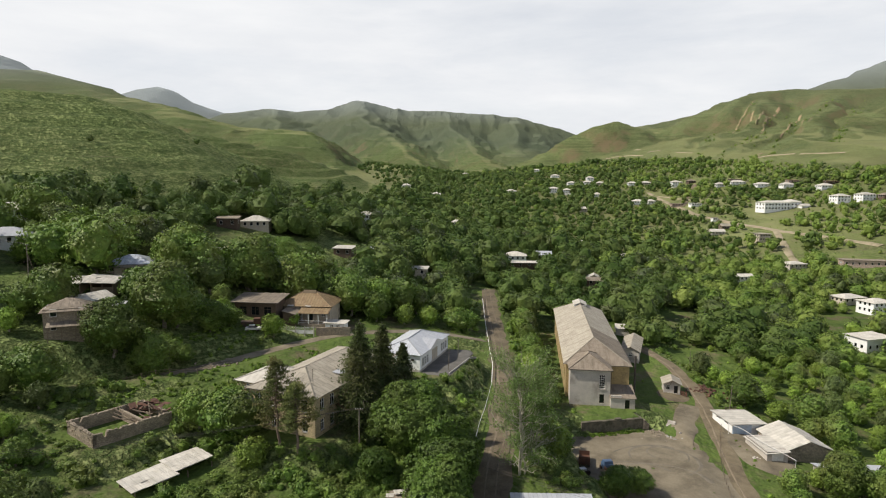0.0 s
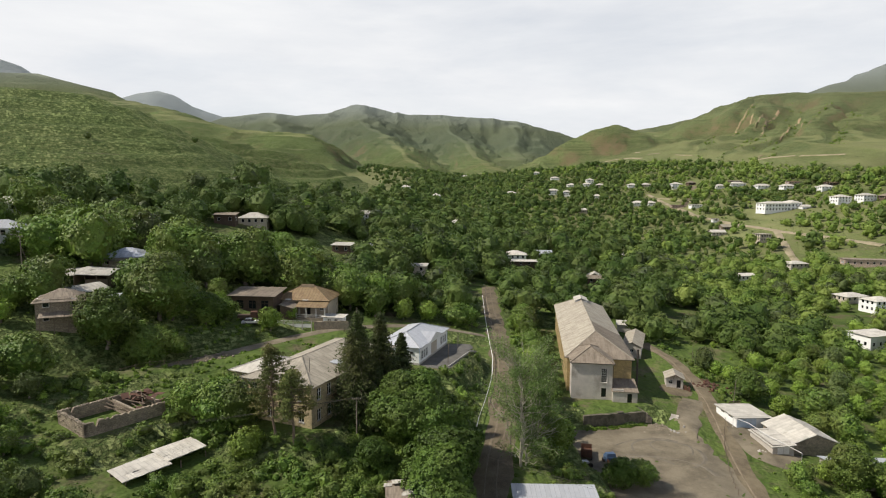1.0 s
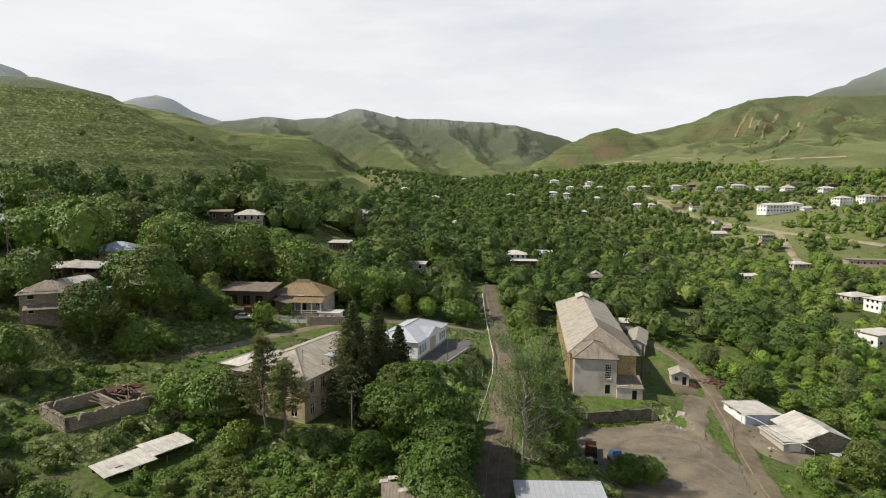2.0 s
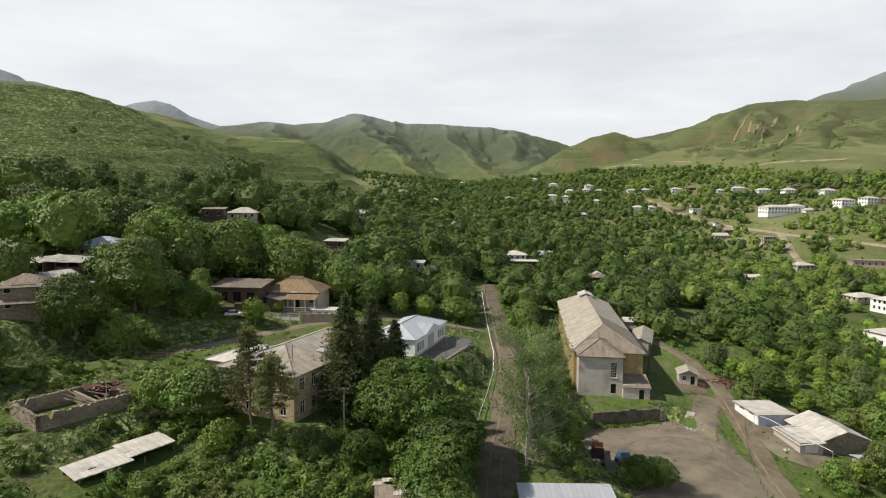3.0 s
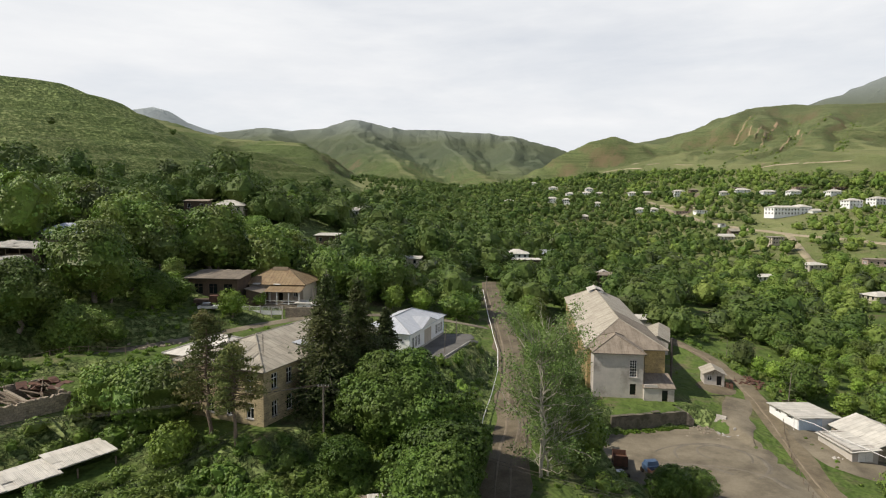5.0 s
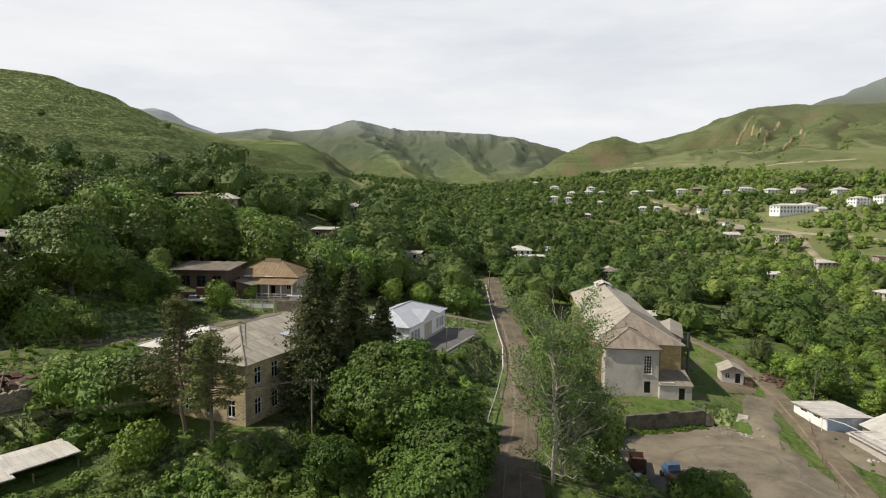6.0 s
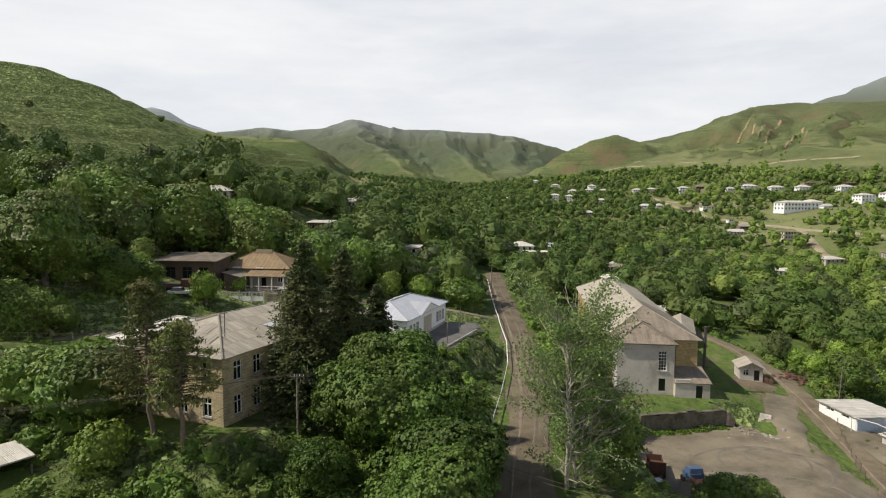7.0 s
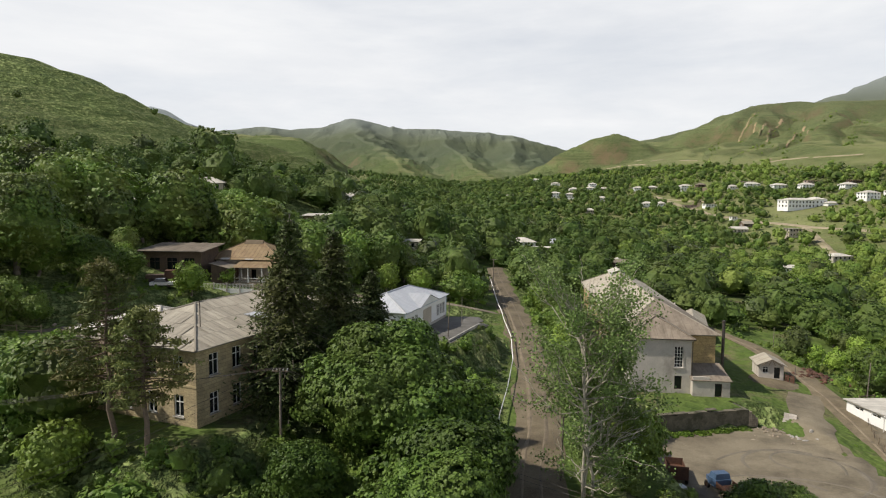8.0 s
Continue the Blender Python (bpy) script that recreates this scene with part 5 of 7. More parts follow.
def build_stack():
    ob = thing("chimney_pipe", HALL @ pose(10.9, 6.2, -0.4), "tall dark rusty iron chimney pipe beside the hall", "chimney pipe")
    part("pipe", Geo().tube([(0, 0, -0.5), (0, 0, 5), (0.02, 0, 10.6)], 0.24, 12), "iron", ob, smooth=True)
    part("collar", Geo().tube([(0.02, 0, 10.45), (0.02, 0, 10.7)], 0.29, 12), "iron", ob)
    part("base_block", Geo().box(-0.6, 0.6, -0.6, 0.6, -1.5, 0.5), "rubble", ob)
    part("stay", Geo().beam((-0.2, 0, 6.5), (-1.4, -0.6, 6.5), 0.06, 0.06), "iron", ob)


build_stack()


# ---- the two-storey stone house ----
def build_stone_house():
    m = pose(-20.5, 95.4, 9.9, 0, 0, -23.6)
    ob = thing("two_storey_house", m, "old two-storey ochre stone house with a pale corrugated hip roof", "house")
    H, W, D = 6.9, 13.4, 27.0
    lower, upper = (1.1, 1.9, 0.85), (1.15, 1.95, 4.25)
    front = row_of_holes(W, 4, *lower, 1.5) + row_of_holes(W, 4, *upper, 1.5)
    right = [h for h in row_of_holes(D - 1, 9, *lower, 1.0) if not 5.4 < h[0] < 8.0] + row_of_holes(D - 1, 9, *upper, 1.0)
    door = (6.3, 7.5, 0.3, 2.7)
    sides = [((-W, 0), (0, 0), front, ()), ((0, 0.5), (0, D - 0.5), right, (door,)), ((0, D), (-W, D), [], ()), ((-W, D - 0.5), (-W, 0.5), row_of_holes(D - 1, 8, *upper) + row_of_holes(D - 1, 8, *lower), ())]
    for p0, p1, holes, doors in sides:
        wall_part(ob, p0, p1, -2.5, H, 0.5, list(holes) + list(doors), "stone", "weathered ochre tuff masonry")
    for p0, p1, holes, doors in sides:
        for h in holes:
            put_window(ob, p0, p1, h, "painted", 2, 1, 0.16, sill=True)
        for h in doors:
            put_window(ob, p0, p1, h, "iron", 1, 0, 0.3, "dark open doorway", "door")
    part("string_course", Geo().box(-W - 0.06, 0.06, -0.06, 0.0, 3.55, 3.75).box(0.0, 0.06, 0.0, D, 3.55, 3.75), "stone", ob)
    part("cornice", Geo().box(-W - 0.2, 0.2, -0.2, 0.0, H - 0.3, H).box(0.0, 0.2, 0.0, D, H - 0.3, H), "stone", ob)
    # the wing stands back from the front
    V, y0, y1 = 5.2, 2.9, 12.5
    wing = row_of_holes(V, 1, *lower) + row_of_holes(V, 1, *upper)
    wing_sides = [((-W - V, y0), (-W, y0), wing), ((-W, y1), (-W - V, y1), []), ((-W - V, y1 - 0.5), (-W - V, y0 + 0.5), row_of_holes(y1 - y0 - 1, 2, *upper))]
    for p0, p1, holes in wing_sides:
        wall_part(ob, p0, p1, -2.5, H - 0.3, 0.5, holes, "stone", "weathered ochre tuff masonry", "wing_wall")
        for h in holes:
            put_window(ob, p0, p1, h, "painted", 2, 1, 0.16, sill=True)
    part("wing_cornice", Geo().box(-W - V - 0.2, -W, y0 - 0.2, y0, H - 0.6, H - 0.3), "stone", ob)
    side_roof = [[(p[0] - W - V + 5.5, p[1] + (y0 + y1) / 2, p[2]) for p in c] for c in roof_planes(11.0, y1 - y0, H - 0.3, 1.9, 0.45, "hip")]
    roof_on(ob, side_roof, "slate_white", 0.1, True, "wing_roof", "pale sheet roof of the wing")
    # dressed blocks stand a little proud at the foot and the corners
    quoin = Geo().box(-0.3, 0.3, -0.02, 0.0, -0.15, 0.15).mesh("quoin")
    quoin.materials.append(M["stone"])
    for r in range(22):
        long = 0.1 if r % 2 else -0.05
        part("quoin", quoin, None, ob, m=pose(-0.3, -0.002, 0.1 + 0.31 * r))
        part("quoin", quoin, None, ob, m=pose(0.002, 0.3 + abs(long), 0.1 + 0.31 * r, 0, 0, 90))
        part("quoin", quoin, None, ob, m=pose(-W + 0.3, -0.002, 0.1 + 0.31 * r))
    # stone courses of the two faces that are seen
    block = Geo().box(-0.285, 0.285, -0.012, 0.0, -0.15, 0.15).mesh("stone_block")
    block.materials.append(M["stone"])
    for r in range(21):
        z = 0.12 + 0.315 * r
        for i in range(16):
            x = -9.9 + i * 0.585 + (0.29 if r % 2 else 0)
            if x < -0.7 and not any(h[0] - 0.33 < x + W < h[1] + 0.33 and h[2] - 0.2 < z < h[3] + 0.2 for h in front) and not 3.4 < z < 3.9 and z < H - 0.45:
                part("stone_block", block, None, ob, m=pose(x, rng.uniform(0, 0.006), z) @ Matrix.Diagonal((rng.uniform(0.95, 0.995), 1, rng.uniform(0.95, 0.99), 1)))
    big = roof_planes(W, D, H, 2.5, 0.55, "hip")
    big = [[(p[0] - W / 2, p[1] + D / 2, p[2]) for p in c] for c in big]
    roof = roof_on(ob, big, "slate", label="pale patched corrugated roof")
    for c in (big[0], big[2]):
        lay_sheets(roof, c, "slate", rng)
    dormer = part("dormer", Geo().box(-2.6, -1.1, 9.6, 10.9, H + 0.3, H + 1.1), "wood", roof, "small roof hatch")
    part("dormer_roof", Geo().slab([(-2.9, 9.3, H + 1.3), (-0.7, 9.3, H + 1.1), (-0.7, 11.2, H + 1.1), (-2.9, 11.2, H + 1.3)], 0.07), "metal_roof", dormer)
    part("roof_pole", Geo().tube([(-2.6, 3.2, H + 1.0), (-2.6, 3.2, H + 3.6)], 0.04, 6), "iron", roof)
    canopy = part("canopy", Geo().slab([(0.0, 5.6, 3.9), (2.1, 5.6, 3.5), (2.1, 8.7, 3.5), (0.0, 8.7, 3.9)], 0.08), "rust", ob, "rusty sheet canopy over the door")
    for y in (5.8, 8.5):
        part("canopy_post", Geo().tube([(1.95, y, -1), (1.95, y, 3.5)], 0.045, 6), "iron", canopy)


build_stone_house()


# ---- the white house ----
def build_white_house():
    m = pose(-6.75, 142.8, 9.4, 0, 0, -18.4)
    ob = house("white_house", m, "long single-storey whitewashed house with a bright sheet-metal roof", 10.0, 19.2, 3.9, "hip", 2.0, 0.45, "white", "metal_roof", left=[(6, 1.1, 1.9, 1.0)], plinth=0.45)
    X = 5.0
    part("pediment", Geo().add([(X + 0.5, -4.3, 3.9), (X + 0.5, 4.3, 3.9), (X + 0.5, 0, 5.2), (X - 0.2, -4.3, 3.9), (X - 0.2, 4.3, 3.9), (X - 0.2, 0, 5.2)], [(0, 1, 2), (5, 4, 3), (0, 3, 4, 1)]), "white", ob)
    for y0, y1 in ((-4.6, 0), (4.6, 0)):
        part("pediment_roof", Geo().slab([(X + 0.6, y0, 3.88), (X - 3.4, y0, 3.88 + 0.05), (X - 3.4, 0, 5.32), (X + 0.6, 0, 5.32)][::(1 if y0 > 0 else -1)], 0.07), "metal_roof", ob)
    for i, y in enumerate((-8.0, -6.5, -5.0, 5.0, 6.5, 8.0)):
        put_window(ob, (X, -9.25), (X, 9.25), (y + 9.25 - 0.45, y + 9.25 + 0.45, 1.0, 2.9), "painted", 2, 1, -0.06)
    part("entrance_recess", Geo().box(X + 0.01, X + 0.05, -1.9, 1.9, 0.5, 3.1), "beige", ob, "pale double doors")
    part("wall_trim", Geo().box(X + 0.002, X + 0.07, -9.6, 9.6, 3.55, 3.75).box(X + 0.002, X + 0.07, -9.6, -9.45, 0.45, 3.55).box(X + 0.002, X + 0.07, 9.45, 9.6, 0.45, 3.55), "blue", ob, "grey blue trim boards")
    part("wall_bracket", Geo().tube([(3.2, -9.75, 2.7), (3.2, -10.0, 2.9), (2.6, -10.0, 3.1)], 0.04, 6).box(2.9, 3.6, -9.8, -9.6, 2.5, 2.9), "iron", ob)


build_white_house()

# ---- sheds and houses beside the lane and the road ----
hut = house("stone_hut", up_at(57.2, 150.2, -14, 0.1), "small derelict whitewashed hut with an open gable", 3.9, 4.6, 2.3, "gable_y", 1.1, 0.45, "plaster", "slate", category="hut", door=("front", 2.4, 0.95, 1.95), front=[(2, 0.9, 1.1, 0.9, 0.6)], cap=False)
for x in (-1.5, -0.5, 0.5, 1.5):
    part("rafter", Geo().beam((x, -2.75, 2.3), (x * 0.1, -2.75, 3.3), 0.09, 0.09), "wood", hut)
shed = house("garage_shed", up_at(65.6, 131.8, 7, 0.15), "low white shed with blue end wall and pale sheet roof", 7.6, 7.8, 2.1, "mono_side", 0.3, 0.4, "white", "slate_white", category="shed", left=[(2, 1.6, 0.5, 1.5)], cap=False)
part("end_panel", Geo().box(-3.7, 0.6, -3.96, -3.902, 0.0, 2.0), "blue", shed, "pale blue painted boards")
barn = house("tin_barn", up_at(72.4, 122.0, 3, 0.1), "weathered timber barn with a patched pale roof", 9.0, 10.2, 2.3, "gable_y", 1.9, 0.4, "rubble", "slate_white", category="barn", cap=False)
garage = house("garage", up_at(65.5, 119.4, 3, 0.1), "low pale garage with double doors and sheet roof", 4.2, 8.0, 1.9, "mono_side", -0.35, 0.35, "plaster", "slate_white", category="garage", cap=False)
for x in (-1.15, 0.05):
    part("garage_door", Geo().box(x, x + 1.12, -4.06, -4.003, 0.05, 1.75), "painted", garage, "pale sheet-metal door leaf")
house("corner_shed", up_at(76.5, 107.8, -4, 0.1), "shed with a wide bright sheet roof", 12.0, 8.0, 2.4, "gable_x", 0.9, 0.4, "plaster", "metal_roof", category="shed", cap=False)
house("roadside_shed", up_at(16.6, 85.4, -1, 0.0), "shed with a bright corrugated metal roof", 11.8, 6.0, 2.2, "mono", 0.5, 0.3, "wood", "metal_roof", category="shed", cap=False)
wreck = house("collapsed_shed", up_at(-2.6, 81.0, 8, 0.0), "collapsing timber shed with broken roofing", 9.0, 6.5, 2.2, "gable_x", 1.0, 0.4, "wood", "slate_dark", category="shed", cap=False)
house("long_shed", up_at(56.5, 181.0, -20, 0.1), "long grey shed with a worn roof behind the hall", 5.0, 17.0, 2.6, "gable_y", 1.4, 0.4, "plaster", "slate", category="shed", cap=False, front=[(1, 1.0, 1.0, 1.0)])
house("small_shed", up_at(60.4, 202.0, -15, 0.1), "small pale-roofed shed behind the hall", 6.0, 5.0, 2.6, "gable_x", 1.0, 0.4, "plaster", "slate_white", category="shed", cap=False)


def worn_sheets(ob, planes, material, missing=0.06, jitter=0.03, w=1.1, h=1.6):
    """Loose overlapping sheets on the roof of a house."""
    roof = next(c for c in ob.children if c.name.startswith("roof"))
    for c in planes:
        lay_sheets(roof, c, material, rng, w, h, missing, 0.05, jitter)


def build_slab_shed():
    ob = thing("open_shed", pose(-40.4, 86.1, 7.2, 0, 0, 54), "open timber shed under pale loose roofing sheets", "shed")
    for x in (-6.0, -2.0, 2.0, 6.0):
        for y in (-1.9, 1.9):
            part("post", Geo().beam((x, y, -1.5), (x, y, 1.75 + 0.1 * y), 0.14, 0.14), "wood", ob)
    part("back_wall", Geo().box(-6.2, 6.2, 1.95, 2.05, -1.0, 1.7), "wood", ob)
    a = [(-6.6, -2.3, 1.75), (0.4, -2.5, 1.85), (0.4, 2.3, 2.25), (-6.6, 2.0, 2.2)]
    b = [(0.2, -1.7, 2.05), (6.4, -1.6, 2.1), (6.4, 2.6, 2.5), (0.2, 2.9, 2.45)]
    for c in (a, b):
        roof = roof_on(ob, [c], "slate_white", 0.06, False)
        lay_sheets(roof, c, "slate_white", rng, 1.0, 1.6, 0.08, 0.06, 0.035)


build_slab_shed()
worn_sheets(barn, roof_planes(9.0, 10.2, 2.3, 1.9, 0.4, "gable_y"), "slate_white", 0.05)
worn_sheets(garage, roof_planes(4.2, 8.0, 1.9, -0.35, 0.35, "mono_side"), "slate_white", 0.05)
worn_sheets(shed, roof_planes(7.6, 7.8, 2.1, 0.3, 0.4, "mono_side"), "slate_white", 0.02, 0.015)
worn_sheets(wreck, roof_planes(9.0, 6.5, 2.2, 1.0, 0.4, "gable_x"), "slate_white", 0.22, 0.10)


def build_ruin():
    ob = thing("ruined_house", pose(-52.1, 95.4, 11.2, 0, 0, 52.6), "roofless ruined stone house with fallen rusty roofing", "ruin")
    X, Y = 6.2, 4.6
    for p0, p1 in (((-X, -Y), (X, -Y)), ((X, -Y), (X, Y)), ((X, Y), (-X, Y)), ((-X, Y), (-X, -Y))):
        L = math.hypot(p1[0] - p0[0], p1[1] - p0[1])
        tops = [2.35 + 0.07 * rng.normal() - rng.choice((0.0, 0.25, 0.9), p=(0.72, 0.16, 0.12)) for _ in range(max(3, int(L / 0.35)))]
        wall_part(ob, p0, p1, -2.6, 2.4, 0.5, (), "rubble", tops=tops)
    part("inner_wall", Geo().box(1.8, 2.2, -4.1, 4.1, -1.5, 2.0), "rubble", ob)
    # stones loosened along the wall heads and in the two faces that are seen
    lump = Geo().add(BALL1[0] * (0.27, 0.20, 0.15), BALL1[1]).mesh("stone")
    lump.materials.append(M["rubble"])
    for k in range(150):
        side = k % 3
        u, z = rng.uniform(-1, 1), rng.choice((2.32, rng.uniform(-0.2, 2.2)))
        at = (u * X, -Y + 0.06, z) if side == 0 else (-X + 0.06, u * Y, z) if side == 1 else (u * X, Y - 0.25, 2.3)
        part("stone", lump, None, ob, m=pose(*at, rng.uniform(-20, 20), rng.uniform(-20, 20), rng.uniform(0, 180)) @ Matrix.Diagonal((rng.uniform(0.6, 1.3), rng.uniform(0.6, 1.2), rng.uniform(0.7, 1.2), 1)))
    for i in range(26):
        x, y = rng.uniform(2.6, 7.4), rng.uniform(-3.3, 3.3)
        me = Geo().block((0, 0, 0), (rng.uniform(0.7, 1.3), rng.uniform(0.8, 1.7), 0.04))
        part("fallen_roof_sheet", me, "rust", ob, m=pose(x, y, 2.0 + 0.5 * rng.uniform() + 0.12 * (x - 4), rng.normal() * 14, rng.normal() * 14, rng.uniform(0, 180)))
    for i in range(9):
        x = rng.uniform(0, 7)
        part("broken_rafter", Geo().beam((x, -3.4, rng.uniform(1.2, 2.6)), (x + rng.normal() * 1.2, rng.uniform(0, 3.4), rng.uniform(1.8, 3.2)), 0.12, 0.12), "wood", ob)


build_ruin()

# ---- the farm above the track ----
farmhouse = house("farmhouse", pose(-36.4, 165.8, 14.2, 0, 0, -6), "farmhouse with a rust-brown tin hip roof and veranda", 13.6, 10.0, 4.0, "hip", 3.0, 1.0, "beige", "rust_roof", front=[(4, 1.0, 1.5, 1.2)], door=("front", 8.0, 1.0, 2.1))
part("ridge_gablet", Geo().add([(-1.9, -0.9, 6.6), (1.9, -0.9, 6.6), (1.9, 0.9, 6.6), (-1.9, 0.9, 6.6), (-1.7, 0, 7.35), (1.7, 0, 7.35)], [(0, 1, 5, 4), (2, 3, 4, 5), (1, 2, 5), (3, 0, 4)]), "rust_roof", farmhouse, "raised tin ridge of the roof")
veranda = part("veranda_roof", Geo().slab([(-0.5, -9.4, 2.9), (7.6, -9.4, 2.9), (7.6, -5.1, 3.9), (-0.5, -5.1, 3.9)], 0.07), "rust_roof", farmhouse, "reddish tin veranda roof")
for x in (-0.2, 2.4, 5.0, 7.3):
    part("veranda_post", Geo().box(x - 0.08, x + 0.08, -9.3, -9.14, -1.5, 2.9), "painted", veranda)
part("veranda_rail", Geo().box(-0.2, 7.3, -9.26, -9.18, 0.9, 1.0).box(-0.2, 7.3, -9.26, -9.18, 0.4, 0.46), "painted", veranda)
part("veranda_floor", Geo().box(-0.5, 7.6, -9.4, -5.0, -1.6, 0.12), "rubble", farmhouse)
part("porch_wall", Geo().box(-3.6, -0.6, -5.5, -5.0, -0.8, 2.2), "white", farmhouse, "whitewashed porch wall")
for x0, x1, y in ((-4.3, -2.6, -5.9), (0.4, 2.0, -5.6)):
    part("loose_sheet", Geo().slab([(x0, y - 0.5, 4.06), (x1, y - 0.5, 4.06), (x1, y + 0.4, 4.3), (x0, y + 0.4, 4.3)], 0.03), "slate_white", farmhouse, "pale loose roofing sheet")
farm_barn = house("farm_barn", pose(-48.2, 159.4, 15.9, 0, 0, -6), "dark timber barn with a grey sheet roof", 11.0, 7.0, 4.2, "mono", 0.9, 0.9, "brown", "slate_dark", category="barn", cap=False, front=[(3, 2.0, 2.2, 0.8)], paint="brown")
house("lean_to", up_at(-39.5, 157.5, -6, 0.1), "brown lean-to with a slanting tin roof", 3.2, 4.5, 2.6, "mono_side", 0.9, 0.3, "brown", "slate_dark", category="shed", cap=False)
house("summer_kitchen", up_at(-27.8, 157.0, -6, 0.1), "small white outhouse with a flat pale roof", 5.0, 3.6, 2.3, "flat", 0.25, 0.5, "white", "slate_white", category="outhouse", front=[(2, 0.9, 0.9, 1.0)], cap=False)


worn_sheets(farm_barn, roof_planes(11.0, 7.0, 4.2, 0.9, 0.9, "mono"), "slate_dark", 0.05)


def build_gate():
    ob = thing("farm_gate", pose(-37.0, 150.9, 13.3, 0, 0, -3), "white-painted metal gates between posts", "gate")
    for x in (-4.6, -2.3, 0.0, 2.3, 4.6):
        part("gate_post", Geo().box(x - 0.1, x + 0.1, -0.1, 0.1, -2.0, 1.75), "plaster", ob)
    for i in range(4):
        leaf = part("gate_leaf", Geo().box(-2.15, -0.05, -0.03, 0.03, -0.1, 0.75), "painted", ob, m=pose(-4.45 + 2.3 * i + 2.15, 0, 0))
        for k in range(9):
            part("gate_rail", Geo().box(-2.1 + 0.25 * k, -2.06 + 0.25 * k, -0.02, 0.02, 0.75, 1.5), "painted", leaf)
        part("top_rail", Geo().box(-2.15, -0.05, -0.03, 0.03, 1.5, 1.56), "painted", leaf)


build_gate()

# houses up the left slope
def porch(ob, x0, x1, y, depth, z, drop, roof, label):
    """A lean-to roof on posts along the front of a house."""
    c = [(x0, y - depth, z - drop), (x1, y - depth, z - drop), (x1, y, z), (x0, y, z)]
    cover = part("porch_roof", Geo().slab(c, 0.06), roof, ob, label)
    lay_sheets(cover, c, roof, rng, 1.0, 1.5, 0.08, 0.05, 0.03)
    for k in range(4):
        x = x0 + 0.25 + (x1 - x0 - 0.5) * k / 3
        part("porch_post", Geo().beam((x, y - depth + 0.2, -1.2), (x, y - depth + 0.2, z - drop), 0.12, 0.12), "wood", ob)
    part("porch_rail", Geo().beam((x0 + 0.25, y - depth + 0.2, 0.8), (x1 - 0.25, y - depth + 0.2, 0.8), 0.07, 0.07), "wood", ob)


def build_lean_barn():
    """A dark barn, open in front, under two slopes of loose pale sheets."""
    x, y = -82.4, 141.6
    CLEAR.append((x, y, 6.4, 34))
    ob = thing("open_barn", up_at(x, y, 8, 0.3), "open-fronted dark timber barn under pale sagging sheets", "barn")
    part("back_wall", Geo().box(-6.0, 6.0, 2.9, 3.05, -1.2, 2.5), "brown", ob)
    part("side_wall", Geo().box(-6.1, -5.95, -2.9, 2.9, -1.2, 2.2), "plaster", ob)
    part("side_wall", Geo().box(5.95, 6.1, -2.9, 2.9, -1.2, 2.2), "brown", ob)
    part("partition", Geo().box(-1.3, -1.15, -2.8, 2.9, -1.2, 2.4), "wood", ob)
    part("boarding", Geo().box(1.2, 5.9, -2.95, -2.87, -1.2, 1.1), "wood", ob)
    for px in (-5.9, -3.6, -1.2, 1.2, 3.6, 5.9):
        part("post", Geo().beam((px, -2.9, -1.2), (px, -2.9, 2.1), 0.15, 0.15), "wood", ob)
    a = [(-6.9, -3.5, 1.95), (-0.6, -3.7, 2.15), (-0.6, 3.3, 3.1), (-6.9, 3.3, 2.8)]
    b = [(-0.8, -3.9, 2.4), (6.6, -3.4, 2.0), (6.6, 3.3, 2.75), (-0.8, 3.3, 3.35)]
    for c in (a, b):
        cover = roof_on(ob, [c], "slate_white", 0.06, False)
        lay_sheets(cover, c, "slate_white", rng, 1.0, 1.6, 0.06, 0.06, 0.035)


blue_house = far_house(-82.0, 161.0, 12, 12.5, 10.5, 1, "hip", "beige", "blue_roof", "house with a grey-blue metal hip roof and a porch", 30, n=3)
porch(blue_house, -5.6, 2.6, -5.0, 2.2, 2.6, 0.5, "slate_dark", "pale brown sheet roof of the porch")
build_lean_barn()
outbuilding = far_house(-77.4, 132.3, -22, 5.6, 8.0, 1, "gable_y", "plaster", "slate_white", "pale outbuilding with a worn gable roof", 22, "outbuilding", 1.3, 1, 2.5)
worn_sheets(outbuilding, roof_planes(5.04, 7.2, 2.5, 1.3, 0.6, "gable_y"), "slate_white", 0.05)
old_house = far_house(-75.8, 122.5, 24, 9.5, 8.0, 2, "hip", "rubble", "slate_dark", "two-storey old stone house with a brown hip roof", 20, n=2, h=4.6)
worn_sheets(old_house, roof_planes(8.55, 7.2, 4.6, 2.0, 0.6, "hip"), "slate_dark", 0.08)
porch(old_house, -3.6, 4.0, -3.62, 2.0, 2.6, 0.7, "slate_dark", "ragged sheet roof over the lower floor")
far_house(-72.8, 133.0, 14, 4.5, 4.0, 1, "mono", "plaster", "metal_roof", "small tin-roofed outhouse", 6, "outhouse", 0.4, 2, 2.4)
far_house(-113.0, 159.0, 18, 12.0, 9.0, 1, "hip", "white", "metal_roof", "white house with a bright blue-white metal roof", 14)
far_house(-131.0, 187.0, 10, 10.0, 7.0, 1, "hip", "white", "slate_white", "", 18)
far_house(-74.5, 192.0, 10, 10.5, 6.5, 1, "mono", "brown", "slate_white", "brown timber barn with a pale flat roof", 14, "barn", 0.5, 3, 2.6)
far_house(-75.4, 247.0, 6, 12.0, 9.0, 1, "hip", "beige", "slate_white", "beige house with a pale hip roof below the hill", 10, h=2.7)
